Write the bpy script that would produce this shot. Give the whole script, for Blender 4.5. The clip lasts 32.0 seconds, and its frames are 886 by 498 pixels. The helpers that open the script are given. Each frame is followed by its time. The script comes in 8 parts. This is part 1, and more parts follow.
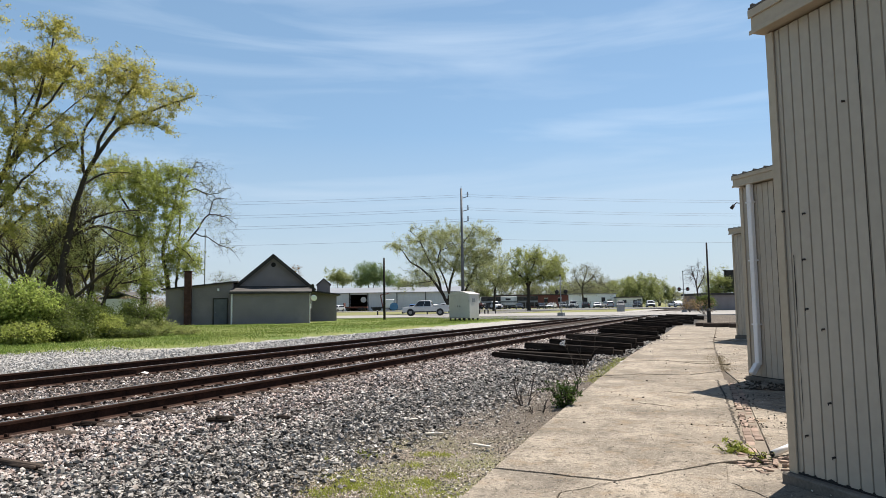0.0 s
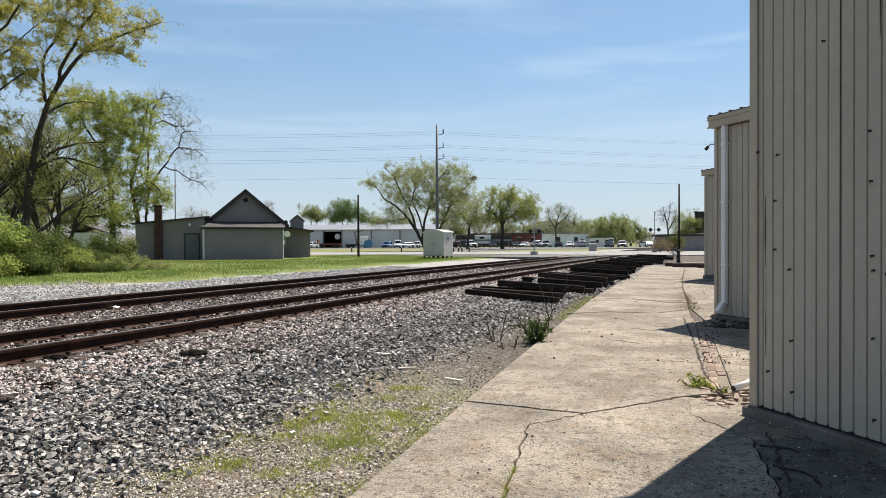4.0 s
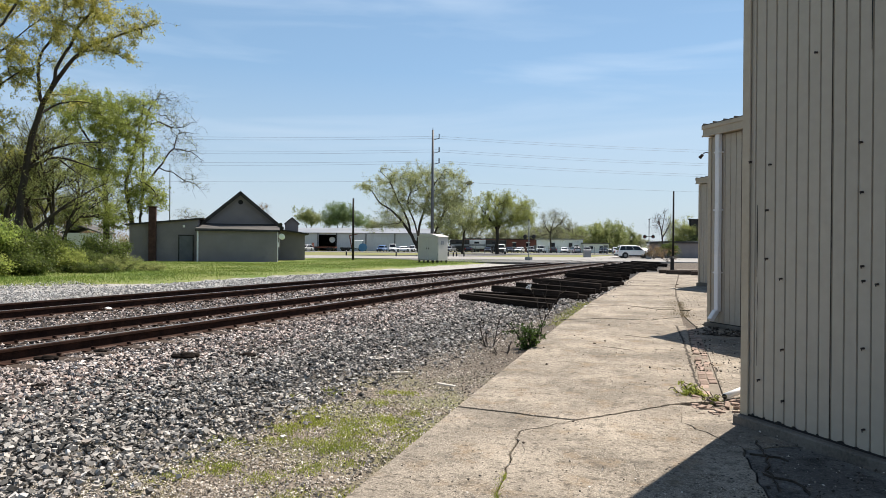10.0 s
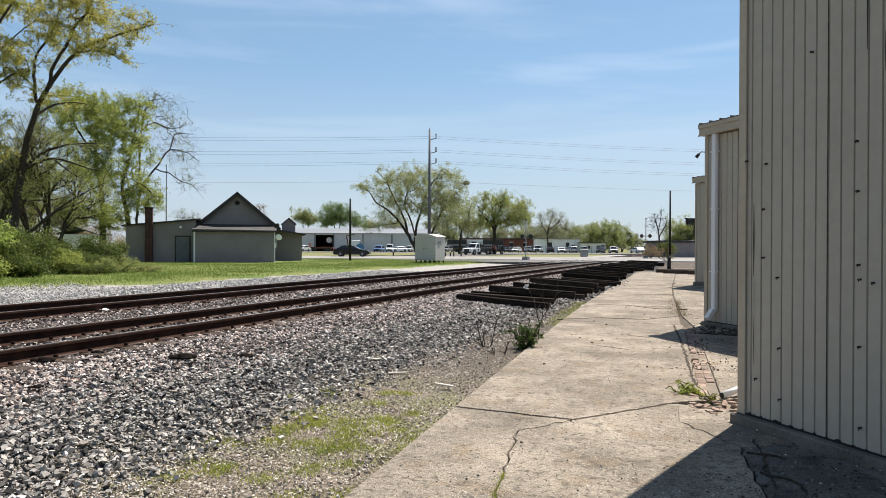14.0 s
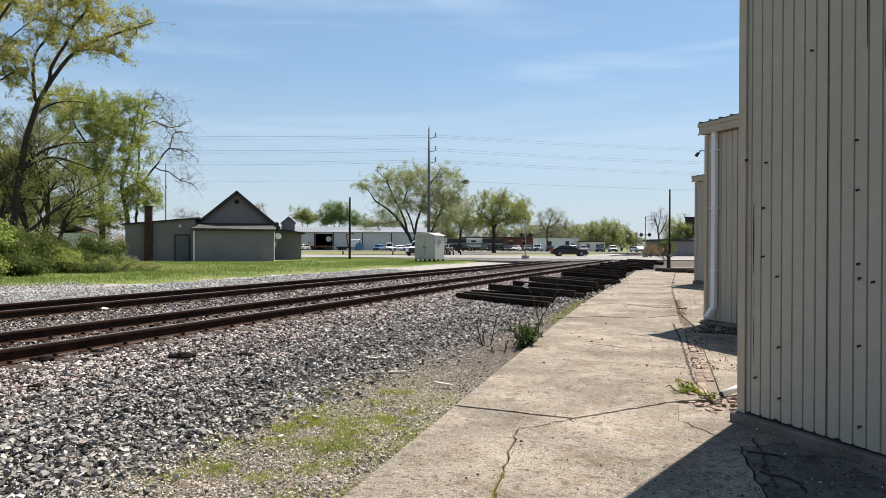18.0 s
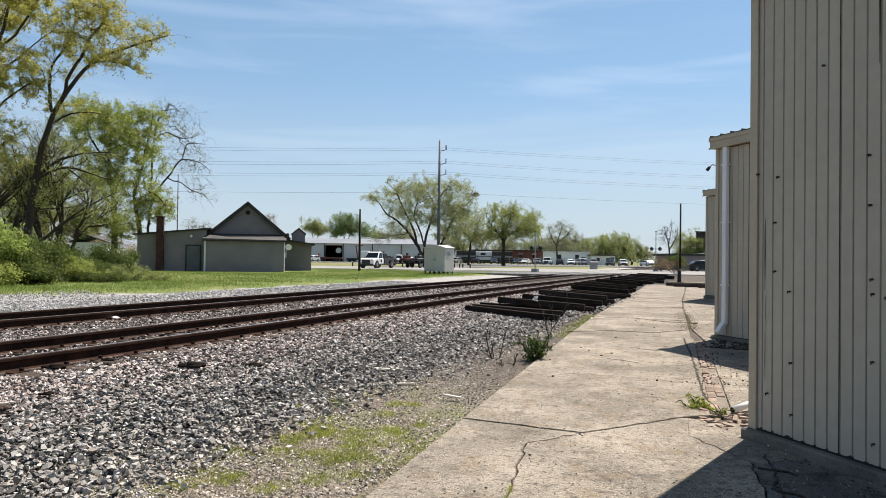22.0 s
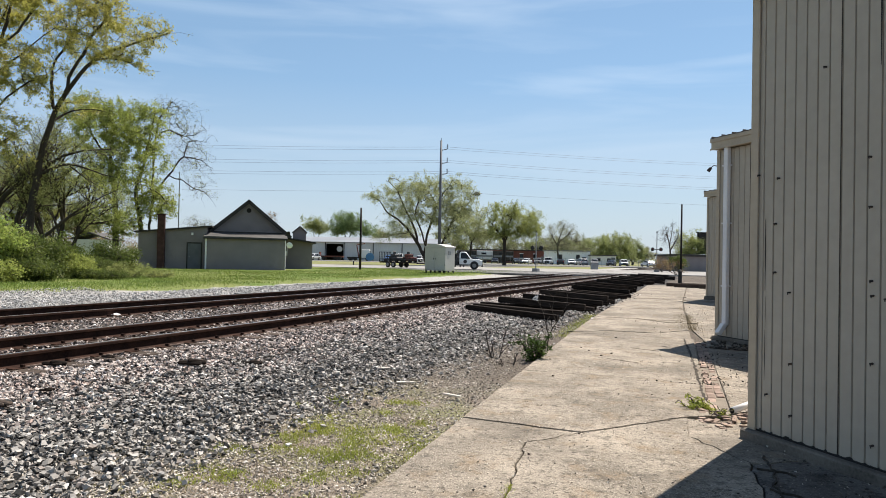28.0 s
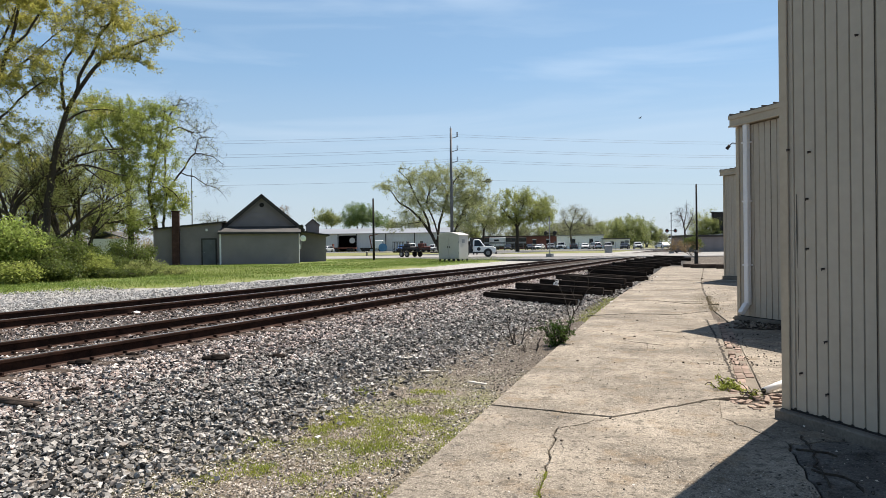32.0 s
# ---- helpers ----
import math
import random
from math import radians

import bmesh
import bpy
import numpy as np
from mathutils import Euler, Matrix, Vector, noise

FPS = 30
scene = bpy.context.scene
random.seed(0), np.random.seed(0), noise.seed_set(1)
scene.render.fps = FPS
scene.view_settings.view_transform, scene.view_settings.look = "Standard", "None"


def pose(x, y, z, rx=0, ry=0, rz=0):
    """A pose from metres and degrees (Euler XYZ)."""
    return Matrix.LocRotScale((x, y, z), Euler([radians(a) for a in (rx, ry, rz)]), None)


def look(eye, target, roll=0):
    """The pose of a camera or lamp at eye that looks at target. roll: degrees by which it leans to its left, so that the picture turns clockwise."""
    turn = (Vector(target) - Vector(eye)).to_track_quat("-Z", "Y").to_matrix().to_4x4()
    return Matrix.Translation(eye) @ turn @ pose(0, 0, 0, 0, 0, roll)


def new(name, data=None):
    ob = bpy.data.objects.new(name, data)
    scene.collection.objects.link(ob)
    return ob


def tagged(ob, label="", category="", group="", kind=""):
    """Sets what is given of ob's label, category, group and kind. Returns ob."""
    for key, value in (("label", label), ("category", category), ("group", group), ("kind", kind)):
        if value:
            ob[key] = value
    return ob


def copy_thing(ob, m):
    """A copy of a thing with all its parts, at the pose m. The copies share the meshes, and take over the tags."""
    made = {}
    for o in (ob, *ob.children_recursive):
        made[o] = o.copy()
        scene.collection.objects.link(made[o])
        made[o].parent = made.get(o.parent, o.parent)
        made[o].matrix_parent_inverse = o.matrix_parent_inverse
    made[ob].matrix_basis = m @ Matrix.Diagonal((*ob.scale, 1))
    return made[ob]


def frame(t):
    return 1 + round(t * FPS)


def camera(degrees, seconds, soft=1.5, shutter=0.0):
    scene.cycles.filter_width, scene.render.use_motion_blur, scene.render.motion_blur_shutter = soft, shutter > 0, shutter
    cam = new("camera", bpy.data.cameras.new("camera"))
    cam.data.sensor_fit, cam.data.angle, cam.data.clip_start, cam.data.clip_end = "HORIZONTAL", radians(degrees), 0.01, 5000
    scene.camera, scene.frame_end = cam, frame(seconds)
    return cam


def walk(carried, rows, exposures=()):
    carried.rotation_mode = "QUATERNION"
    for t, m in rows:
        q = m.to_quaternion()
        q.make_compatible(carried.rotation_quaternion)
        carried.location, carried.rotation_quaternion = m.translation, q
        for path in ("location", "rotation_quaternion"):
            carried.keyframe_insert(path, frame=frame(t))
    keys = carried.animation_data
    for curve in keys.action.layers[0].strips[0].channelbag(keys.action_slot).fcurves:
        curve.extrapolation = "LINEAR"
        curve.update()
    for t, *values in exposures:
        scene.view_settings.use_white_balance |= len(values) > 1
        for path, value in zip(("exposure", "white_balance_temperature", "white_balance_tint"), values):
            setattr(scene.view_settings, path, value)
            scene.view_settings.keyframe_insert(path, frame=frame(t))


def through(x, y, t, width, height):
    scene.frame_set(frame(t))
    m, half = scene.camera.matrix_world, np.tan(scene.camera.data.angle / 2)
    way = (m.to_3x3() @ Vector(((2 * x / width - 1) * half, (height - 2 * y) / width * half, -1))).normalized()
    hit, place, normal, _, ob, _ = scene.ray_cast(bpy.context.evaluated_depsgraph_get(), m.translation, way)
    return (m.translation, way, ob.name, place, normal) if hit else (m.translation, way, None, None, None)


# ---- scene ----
cam = camera(66.75, 32.0, 0.65)
# seconds, eye, turn to the left, tilt up, lean to the left
PATH = (
    (0, -0.011, -0.025, 1.602, 2.892, 4.757, -0.868),
    (0.5, -0.017, -0.043, 1.606, 3.178, 4.414, -1.246),
    (1, -0.006, -0.022, 1.603, 3.429, 4.150, -1.430),
    (1.5, -0.004, -0.021, 1.603, 3.369, 3.696, -1.347),
    (2, -0.003, -0.018, 1.607, 2.947, 2.877, -1.171),
    (2.5, -0.009, 0.004, 1.598, 2.297, 1.738, -0.884),
    (3, -0.008, 0.011, 1.595, 1.638, 0.667, -0.634),
    (3.5, -0.016, 0.010, 1.591, 1.191, -0.211, -0.440),
    (5.5, 0.002, 0.012, 1.589, -0.221, -0.775, 0.394),
    (6, 0.004, 0.017, 1.587, -0.296, -0.794, 0.469),
    (6.5, 0.005, 0.012, 1.587, -0.235, -0.879, 0.455),
    (7, 0.008, 0.014, 1.592, -0.055, -1.031, 0.357),
    (7.5, 0.002, 0.016, 1.591, 0.150, -1.173, 0.263),
    (8, 0.005, 0.017, 1.592, 0.335, -1.208, 0.184),
    (8.5, 0.002, 0.017, 1.592, 0.431, -1.058, 0.154),
    (9, -0.004, -0.001, 1.602, 0.416, -0.773, 0.190),
    (9.5, -0.001, 0.005, 1.599, 0.347, -0.419, 0.258),
    (10, -0.002, 0.002, 1.600, 0.324, -0.164, 0.441),
    (10.5, -0.002, 0.007, 1.596, 0.277, -0.018, 0.550),
    (11, -0.006, 0.006, 1.600, 0.159, -0.019, 0.592),
    (11.5, -0.002, 0.000, 1.603, 0.022, -0.034, 0.497),
    (12, -0.002, -0.005, 1.597, -0.093, -0.042, 0.365),
    (12.5, 0.002, -0.004, 1.601, -0.076, -0.061, 0.229),
    (13, -0.000, -0.000, 1.600, 0.000, -0.111, 0.150),
    (13.5, -0.004, -0.008, 1.602, 0.064, -0.166, 0.188),
    (14, -0.004, -0.001, 1.601, 0.080, -0.162, 0.250),
    (14.5, -0.004, -0.001, 1.605, 0.080, -0.097, 0.269),
    (16.5, -0.004, 0.010, 1.598, 0.019, -0.031, 0.073),
    (17, -0.000, 0.007, 1.598, 0.068, -0.152, 0.090),
    (17.5, -0.009, 0.002, 1.597, 0.054, -0.241, 0.172),
    (18, -0.005, 0.003, 1.602, 0.042, -0.266, 0.241),
    (18.5, -0.008, 0.001, 1.603, -0.014, -0.263, 0.361),
    (19, -0.008, 0.008, 1.599, -0.043, -0.208, 0.504),
    (19.5, -0.007, 0.007, 1.598, -0.052, -0.145, 0.649),
    (20, -0.007, 0.003, 1.601, -0.044, -0.009, 0.669),
    (20.5, -0.006, -0.005, 1.601, 0.085, 0.201, 0.680),
    (21, -0.005, -0.003, 1.604, 0.290, 0.421, 0.674),
    (21.5, -0.012, -0.006, 1.596, 0.566, 0.639, 0.748),
    (22, -0.008, -0.007, 1.598, 0.865, 0.783, 0.737),
    (22.5, -0.010, -0.007, 1.600, 1.077, 0.866, 0.765),
    (23, -0.010, -0.010, 1.596, 1.198, 0.811, 0.734),
    (23.5, -0.009, -0.014, 1.590, 1.256, 0.666, 0.678),
    (24, -0.008, -0.011, 1.588, 1.308, 0.397, 0.669),
    (24.5, -0.011, -0.013, 1.593, 1.350, 0.209, 0.751),
    (25, -0.011, -0.009, 1.593, 1.399, 0.187, 0.913),
    (25.5, -0.011, -0.004, 1.592, 1.383, 0.300, 1.131),
    (27.5, -0.008, -0.014, 1.593, 1.019, 0.730, 1.246),
    (28, -0.005, -0.015, 1.596, 0.939, 0.716, 1.089),
    (28.5, 0.000, -0.016, 1.597, 1.067, 0.637, 0.845),
    (29, 0.006, -0.013, 1.598, 1.232, 0.542, 0.579),
    (29.5, 0.023, 0.000, 1.596, 1.342, 0.407, 0.333),
    (30, -0.097, 0.045, 1.587, 1.364, 0.184, 0.137),
    (30.5, -0.140, 0.074, 1.579, 1.315, -0.053, -0.118),
    (31, -0.119, 0.066, 1.579, 1.428, -0.256, -0.411),
    (31.5, -0.113, 0.060, 1.583, 1.659, -0.284, -0.611),
    (32, -0.109, 0.068, 1.584, 1.983, -0.269, -0.727),
)


def stand(x, y, z, turn, tilt, lean):
    a, b = radians(turn), radians(tilt)
    ahead = Vector((-math.sin(a) * math.cos(b), math.cos(a) * math.cos(b), math.sin(b)))
    eye = Vector((x, y, z))
    return look(eye, eye + ahead, lean)


walk(cam, [(r[0], stand(*r[1:])) for r in PATH], exposures=[(0.0, 0.9), (32.0, 0.9)])

# ---- sky and sun ----
SUN_TURN, SUN_UP = radians(39), radians(57)
world = bpy.data.worlds.new("sky")
scene.world = world
world.use_nodes = True
wt = world.node_tree
wt.nodes.clear()
w_out = wt.nodes.new("ShaderNodeOutputWorld")
w_bg = wt.nodes.new("ShaderNodeBackground")
w_sky = wt.nodes.new("ShaderNodeTexSky")
w_sky.sky_type, w_sky.sun_disc = "NISHITA", False
w_sky.sun_elevation, w_sky.sun_rotation = SUN_UP, SUN_TURN
w_sky.air_density, w_sky.dust_density, w_sky.ozone_density = 1.0, 0.0, 1.2
w_bg.inputs["Strength"].default_value = 0.057
w_co = wt.nodes.new("ShaderNodeTexCoord")
w_map = wt.nodes.new("ShaderNodeMapping")
w_map.inputs["Scale"].default_value = (1.0, 1.6, 9.0)
w_map.inputs["Rotation"].default_value = (0.0, radians(-4), radians(8))
w_map.inputs["Location"].default_value = (3.1, 0.4, 1.7)
w_n1 = wt.nodes.new("ShaderNodeTexNoise")
w_n1.inputs["Scale"].default_value, w_n1.inputs["Detail"].default_value = 1.7, 7
w_n1.inputs["Distortion"].default_value = 0.7
w_ramp = wt.nodes.new("ShaderNodeValToRGB")
w_ramp.color_ramp.elements[0].position, w_ramp.color_ramp.elements[1].position = 0.46, 0.8
w_ramp.color_ramp.elements[1].color = (0.5, 0.5, 0.5, 1)
w_mix = wt.nodes.new("ShaderNodeMix")
w_mix.data_type = "RGBA"
w_mix.inputs[7].default_value = (8.6, 9.2, 10.0, 1)
wt.links.new(w_co.outputs["Generated"], w_map.inputs["Vector"])
wt.links.new(w_map.outputs["Vector"], w_n1.inputs["Vector"])
wt.links.new(w_n1.outputs["Fac"], w_ramp.inputs["Fac"])
wt.links.new(w_ramp.outputs["Color"], w_mix.inputs[0])
wt.links.new(w_sky.outputs["Color"], w_mix.inputs[6])
w_sep = wt.nodes.new("ShaderNodeSeparateXYZ")
wt.links.new(w_co.outputs["Generated"], w_sep.inputs[0])
colour = w_mix.outputs[2]
for low, high, most, veil in ((0.4, 0.85, 0.3, (4.0, 6.9, 10.0)), (0.0, 0.25, 0.82, (5.2, 6.0, 7.0))):
    w_low, w_haze = wt.nodes.new("ShaderNodeMapRange"), wt.nodes.new("ShaderNodeMix")
    w_low.inputs[1].default_value, w_low.inputs[2].default_value = low, high
    w_low.inputs[3].default_value, w_low.inputs[4].default_value = most, 0.0
    w_haze.data_type = "RGBA"
    w_haze.inputs[7].default_value = (*veil, 1)
    wt.links.new(w_sep.outputs[2], w_low.inputs[0])
    wt.links.new(w_low.outputs[0], w_haze.inputs[0])
    wt.links.new(colour, w_haze.inputs[6])
    colour = w_haze.outputs[2]
wt.links.new(colour, w_bg.inputs["Color"])
wt.links.new(w_bg.outputs["Background"], w_out.inputs["Surface"])

sun = new("sun", bpy.data.lights.new("sun", "SUN"))
sun.data.energy, sun.data.angle, sun.data.color = 5.0, radians(0.53), (1.0, 0.915, 0.82)
sun_way = Vector((math.sin(SUN_TURN) * math.cos(SUN_UP), math.cos(SUN_TURN) * math.cos(SUN_UP), math.sin(SUN_UP)))
sun.matrix_world = look(sun_way * 300, (0, 0, 0))


# ---- building blocks ----
class Shape:
    """A mesh in the making: corners and faces."""

    def __init__(self):
        self.v, self.f = [], []

    def add(self, verts, faces):
        n = len(self.v)
        self.v.extend(verts)
        self.f.extend([tuple(n + i for i in f) for f in faces])
        return self

    def box(self, x0, x1, y0, y1, z0, z1, m=None):
        vs = [Vector((x, y, z)) for z in (z0, z1) for y in (y0, y1) for x in (x0, x1)]
        if m is not None:
            vs = [m @ v for v in vs]
        return self.add([tuple(v) for v in vs], [(0, 2, 3, 1), (4, 5, 7, 6), (0, 1, 5, 4), (2, 6, 7, 3), (0, 4, 6, 2), (1, 3, 7, 5)])

    def tube(self, a, b, r0, r1, n=8, caps=True):
        a, b = Vector(a), Vector(b)
        d = (b - a).normalized()
        s = d.orthogonal().normalized()
        t = d.cross(s)
        ring = [(math.cos(2 * math.pi * i / n), math.sin(2 * math.pi * i / n)) for i in range(n)]
        vs = [tuple(a + (s * c + t * e) * r0) for c, e in ring] + [tuple(b + (s * c + t * e) * r1) for c, e in ring]
        fs = [(i, (i + 1) % n, n + (i + 1) % n, n + i) for i in range(n)]
        if caps:
            fs += [tuple(range(n - 1, -1, -1)), tuple(range(n, 2 * n))]
        return self.add(vs, fs)

    def polytube(self, pts, r, n=4):
        """One unbroken tube along many points."""
        vs = []
        for i, p in enumerate(pts):
            d = (pts[min(i + 1, len(pts) - 1)] - pts[max(i - 1, 0)]).normalized()
            s = d.cross(Vector((0, 0, 1))).normalized()
            t = d.cross(s)
            vs += [tuple(p + (s * math.cos(2 * math.pi * k / n) + t * math.sin(2 * math.pi * k / n)) * r) for k in range(n)]
        m = len(pts)
        return self.add(vs, [(i * n + k, i * n + (k + 1) % n, (i + 1) * n + (k + 1) % n, (i + 1) * n + k) for i in range(m - 1) for k in range(n)] + [tuple(range(n - 1, -1, -1)), tuple(range((m - 1) * n, m * n))])

    def extrude(self, outline, a, b, m=None):
        """A flat outline in x and z, drawn out along y from a to b."""
        n = len(outline)
        vs = [Vector((x, a, z)) for x, z in outline] + [Vector((x, b, z)) for x, z in outline]
        if m is not None:
            vs = [m @ v for v in vs]
        return self.add([tuple(v) for v in vs], [(i, n + i, n + (i + 1) % n, (i + 1) % n) for i in range(n)] + [tuple(range(n)), tuple(range(2 * n - 1, n - 1, -1))])

    def mesh(self, name, material, bevel=0.0, smooth=False):
        me = bpy.data.meshes.new(name)
        me.from_pydata(self.v, [], self.f)
        bm = bmesh.new()
        bm.from_mesh(me)
        bmesh.ops.recalc_face_normals(bm, faces=bm.faces)
        if bevel:
            es = [e for e in bm.edges if len(e.link_faces) == 2 and e.calc_face_angle(0) > 0.6]
            bmesh.ops.bevel(bm, geom=es, offset=bevel, segments=1, affect="EDGES", clamp_overlap=True)
        for f in bm.faces:
            f.smooth = smooth
        bm.to_mesh(me)
        bm.free()
        me.materials.append(material)
        return me


def arrays(name, verts, faces, material, smooth=False):
    """A mesh from arrays of corners and of faces with equally many corners."""
    verts, faces = np.asarray(verts, np.float32), np.asarray(faces, np.int32)
    me = bpy.data.meshes.new(name)
    me.vertices.add(len(verts))
    me.vertices.foreach_set("co", verts.ravel())
    me.loops.add(faces.size)
    me.loops.foreach_set("vertex_index", faces.ravel())
    me.polygons.add(len(faces))
    me.polygons.foreach_set("loop_start", np.arange(len(faces), dtype=np.int32) * faces.shape[1])
    me.polygons.foreach_set("use_smooth", np.full(len(faces), smooth))
    me.update(calc_edges=True)
    me.validate()
    me.materials.append(material)
    return me


def part(name, shape, material, parent, label="", bevel=0.0, smooth=False, m=None):
    me = shape if isinstance(shape, bpy.types.Mesh) else shape.mesh(name, material, bevel, smooth)
    ob = new(name, me)
    ob.parent = parent
    if m is not None:
        ob.matrix_basis = m
    if label:
        ob["label"] = label
    return ob


def thing(name, label, category, group="", kind="", m=None, data=None):
    ob = new(name, data)
    if m is not None:
        ob.matrix_basis = m
    return tagged(ob, label, category, group, kind)


# ---- materials ----
def material(name, a, b, rough=0.8, metal=0.0, scale=3.0, fine=40.0, bump=0.15, depth=0.01, spread=(0.35, 0.65), piece=0.0, island=0.0, spec=0.15, stretch=(1, 1, 1), extra=None, space="Object"):
    """Two colours mixed by coarse and fine noise, with fine relief. piece, island: how much each object or loose piece differs in lightness."""
    mt = bpy.data.materials.new(name)
    mt.use_nodes = True
    nt = mt.node_tree
    ns, ln = nt.nodes, nt.links
    bs = ns["Principled BSDF"]
    bs.inputs["Roughness"].default_value, bs.inputs["Metallic"].default_value = rough, metal
    bs.inputs["Specular IOR Level"].default_value = spec
    co, mp = ns.new("ShaderNodeTexCoord"), ns.new("ShaderNodeMapping")
    mp.inputs["Scale"].default_value = stretch
    ln.new(co.outputs[space], mp.inputs["Vector"])
    n1, n2 = ns.new("ShaderNodeTexNoise"), ns.new("ShaderNodeTexNoise")
    n1.inputs["Scale"].default_value, n1.inputs["Detail"].default_value = scale, 6
    n2.inputs["Scale"].default_value, n2.inputs["Detail"].default_value = fine, 4
    ln.new(mp.outputs[0], n1.inputs["Vector"]), ln.new(mp.outputs[0], n2.inputs["Vector"])
    av = ns.new("ShaderNodeMix")
    av.inputs[0].default_value = 0.4
    ln.new(n1.outputs["Fac"], av.inputs[2]), ln.new(n2.outputs["Fac"], av.inputs[3])
    rg = ns.new("ShaderNodeMapRange")
    rg.inputs[1].default_value, rg.inputs[2].default_value = spread
    ln.new(av.outputs[0], rg.inputs[0])
    mx = ns.new("ShaderNodeMix")
    mx.data_type = "RGBA"
    mx.inputs[6].default_value, mx.inputs[7].default_value = (*a, 1), (*b, 1)
    ln.new(rg.outputs[0], mx.inputs[0])
    colour = mx.outputs[2]
    for amount, node, socket in ((piece, "ShaderNodeObjectInfo", "Random"), (island, "ShaderNodeNewGeometry", "Random Per Island")):
        if amount:
            src, hs, r2 = ns.new(node), ns.new("ShaderNodeHueSaturation"), ns.new("ShaderNodeMapRange")
            r2.inputs[3].default_value, r2.inputs[4].default_value = 1 - amount, 1 + amount
            ln.new(src.outputs[socket], r2.inputs[0]), ln.new(r2.outputs[0], hs.inputs["Value"]), ln.new(colour, hs.inputs["Color"])
            colour = hs.outputs[0]
    if extra:
        colour = extra(ns, ln, mp.outputs[0], colour)
    ln.new(colour, bs.inputs["Base Color"])
    if bump:
        bp = ns.new("ShaderNodeBump")
        bp.inputs["Strength"].default_value, bp.inputs["Distance"].default_value = bump, depth
        ln.new(av.outputs[0], bp.inputs["Height"]), ln.new(bp.outputs[0], bs.inputs["Normal"])
    return mt


def plain(name, colour, rough=0.5, metal=0.0, spec=0.5, trans=0.0):
    mt = bpy.data.materials.new(name)
    mt.use_nodes = True
    bs = mt.node_tree.nodes["Principled BSDF"]
    bs.inputs["Base Color"].default_value, bs.inputs["Roughness"].default_value = (*colour, 1), rough
    bs.inputs["Metallic"].default_value, bs.inputs["Specular IOR Level"].default_value = metal, spec
    bs.inputs["Transmission Weight"].default_value = trans
    return mt


def blotches(colour, scale, lo, hi, strength=1.0, detail=5):
    """Stains or patches of another colour, where a noise is high."""

    def build(ns, ln, vector, base):
        n, r, mx = ns.new("ShaderNodeTexNoise"), ns.new("ShaderNodeMapRange"), ns.new("ShaderNodeMix")
        n.inputs["Scale"].default_value, n.inputs["Detail"].default_value, n.inputs["Roughness"].default_value = scale, detail, 0.68
        r.inputs[1].default_value, r.inputs[2].default_value, r.inputs[4].default_value = lo, hi, strength
        mx.data_type = "RGBA"
        mx.inputs[7].default_value = (*colour, 1)
        ln.new(vector, n.inputs["Vector"]), ln.new(n.outputs["Fac"], r.inputs[0]), ln.new(r.outputs[0], mx.inputs[0]), ln.new(base, mx.inputs[6])
        return mx.outputs[2]

    return build


def layered(*steps):
    def build(ns, ln, vector, base):
        for step in steps:
            base = step(ns, ln, vector, base)
        return base

    return build


def leaf_material(name, a, b, through=0.35):
    mt = material(name, a, b, rough=0.6, scale=0.6, fine=4, bump=0, island=0.42, spec=0.25)
    nt = mt.node_tree
    bs, out = nt.nodes["Principled BSDF"], nt.nodes["Material Output"]
    tr, mx = nt.nodes.new("ShaderNodeBsdfTranslucent"), nt.nodes.new("ShaderNodeMixShader")
    mx.inputs[0].default_value = through
    nt.links.new(bs.inputs["Base Color"].links[0].from_socket, tr.inputs["Color"])
    nt.links.new(bs.outputs[0], mx.inputs[1]), nt.links.new(tr.outputs[0], mx.inputs[2]), nt.links.new(mx.outputs[0], out.inputs["Surface"])
    return mt


CONCRETE_WEAR = (blotches((0.1, 0.088, 0.072), 1.3, 0.47, 0.62, 0.55, 10), blotches((0.5, 0.445, 0.37), 70, 0.55, 0.61, 0.7, 2), blotches((0.045, 0.039, 0.032), 48, 0.54, 0.62, 0.8, 3), blotches((0.12, 0.105, 0.086), 0.45, 0.48, 0.58, 0.58, 12), blotches((0.25, 0.18, 0.11), 2.6, 0.53, 0.7, 0.65, 8), blotches((0.08, 0.071, 0.059), 6, 0.52, 0.63, 0.62, 9), blotches((0.06, 0.052, 0.042), 17, 0.54, 0.62, 0.75, 6), blotches((0.48, 0.42, 0.335), 24, 0.57, 0.65, 0.5, 4))
M_CONCRETE = material("concrete_slab", (0.19, 0.166, 0.134), (0.345, 0.3, 0.242), 0.9, scale=1.1, fine=80, bump=0.4, depth=0.01, spread=(0.38, 0.6), extra=layered(*CONCRETE_WEAR))
# rough broken slab; the shed's shadow is deepened in its colour
M_SHADESLAB = material("shade_darkened_slab", (0.1, 0.094, 0.087), (0.225, 0.208, 0.186), 0.92, scale=1.4, fine=60, bump=0.9, depth=0.02, spread=(0.38, 0.6), extra=layered(blotches((0.03, 0.028, 0.027), 3, 0.5, 0.62, 0.7, 9), blotches((0.26, 0.24, 0.21), 60, 0.58, 0.66, 0.7, 2), blotches((0.02, 0.019, 0.018), 30, 0.56, 0.64, 0.8, 4)))


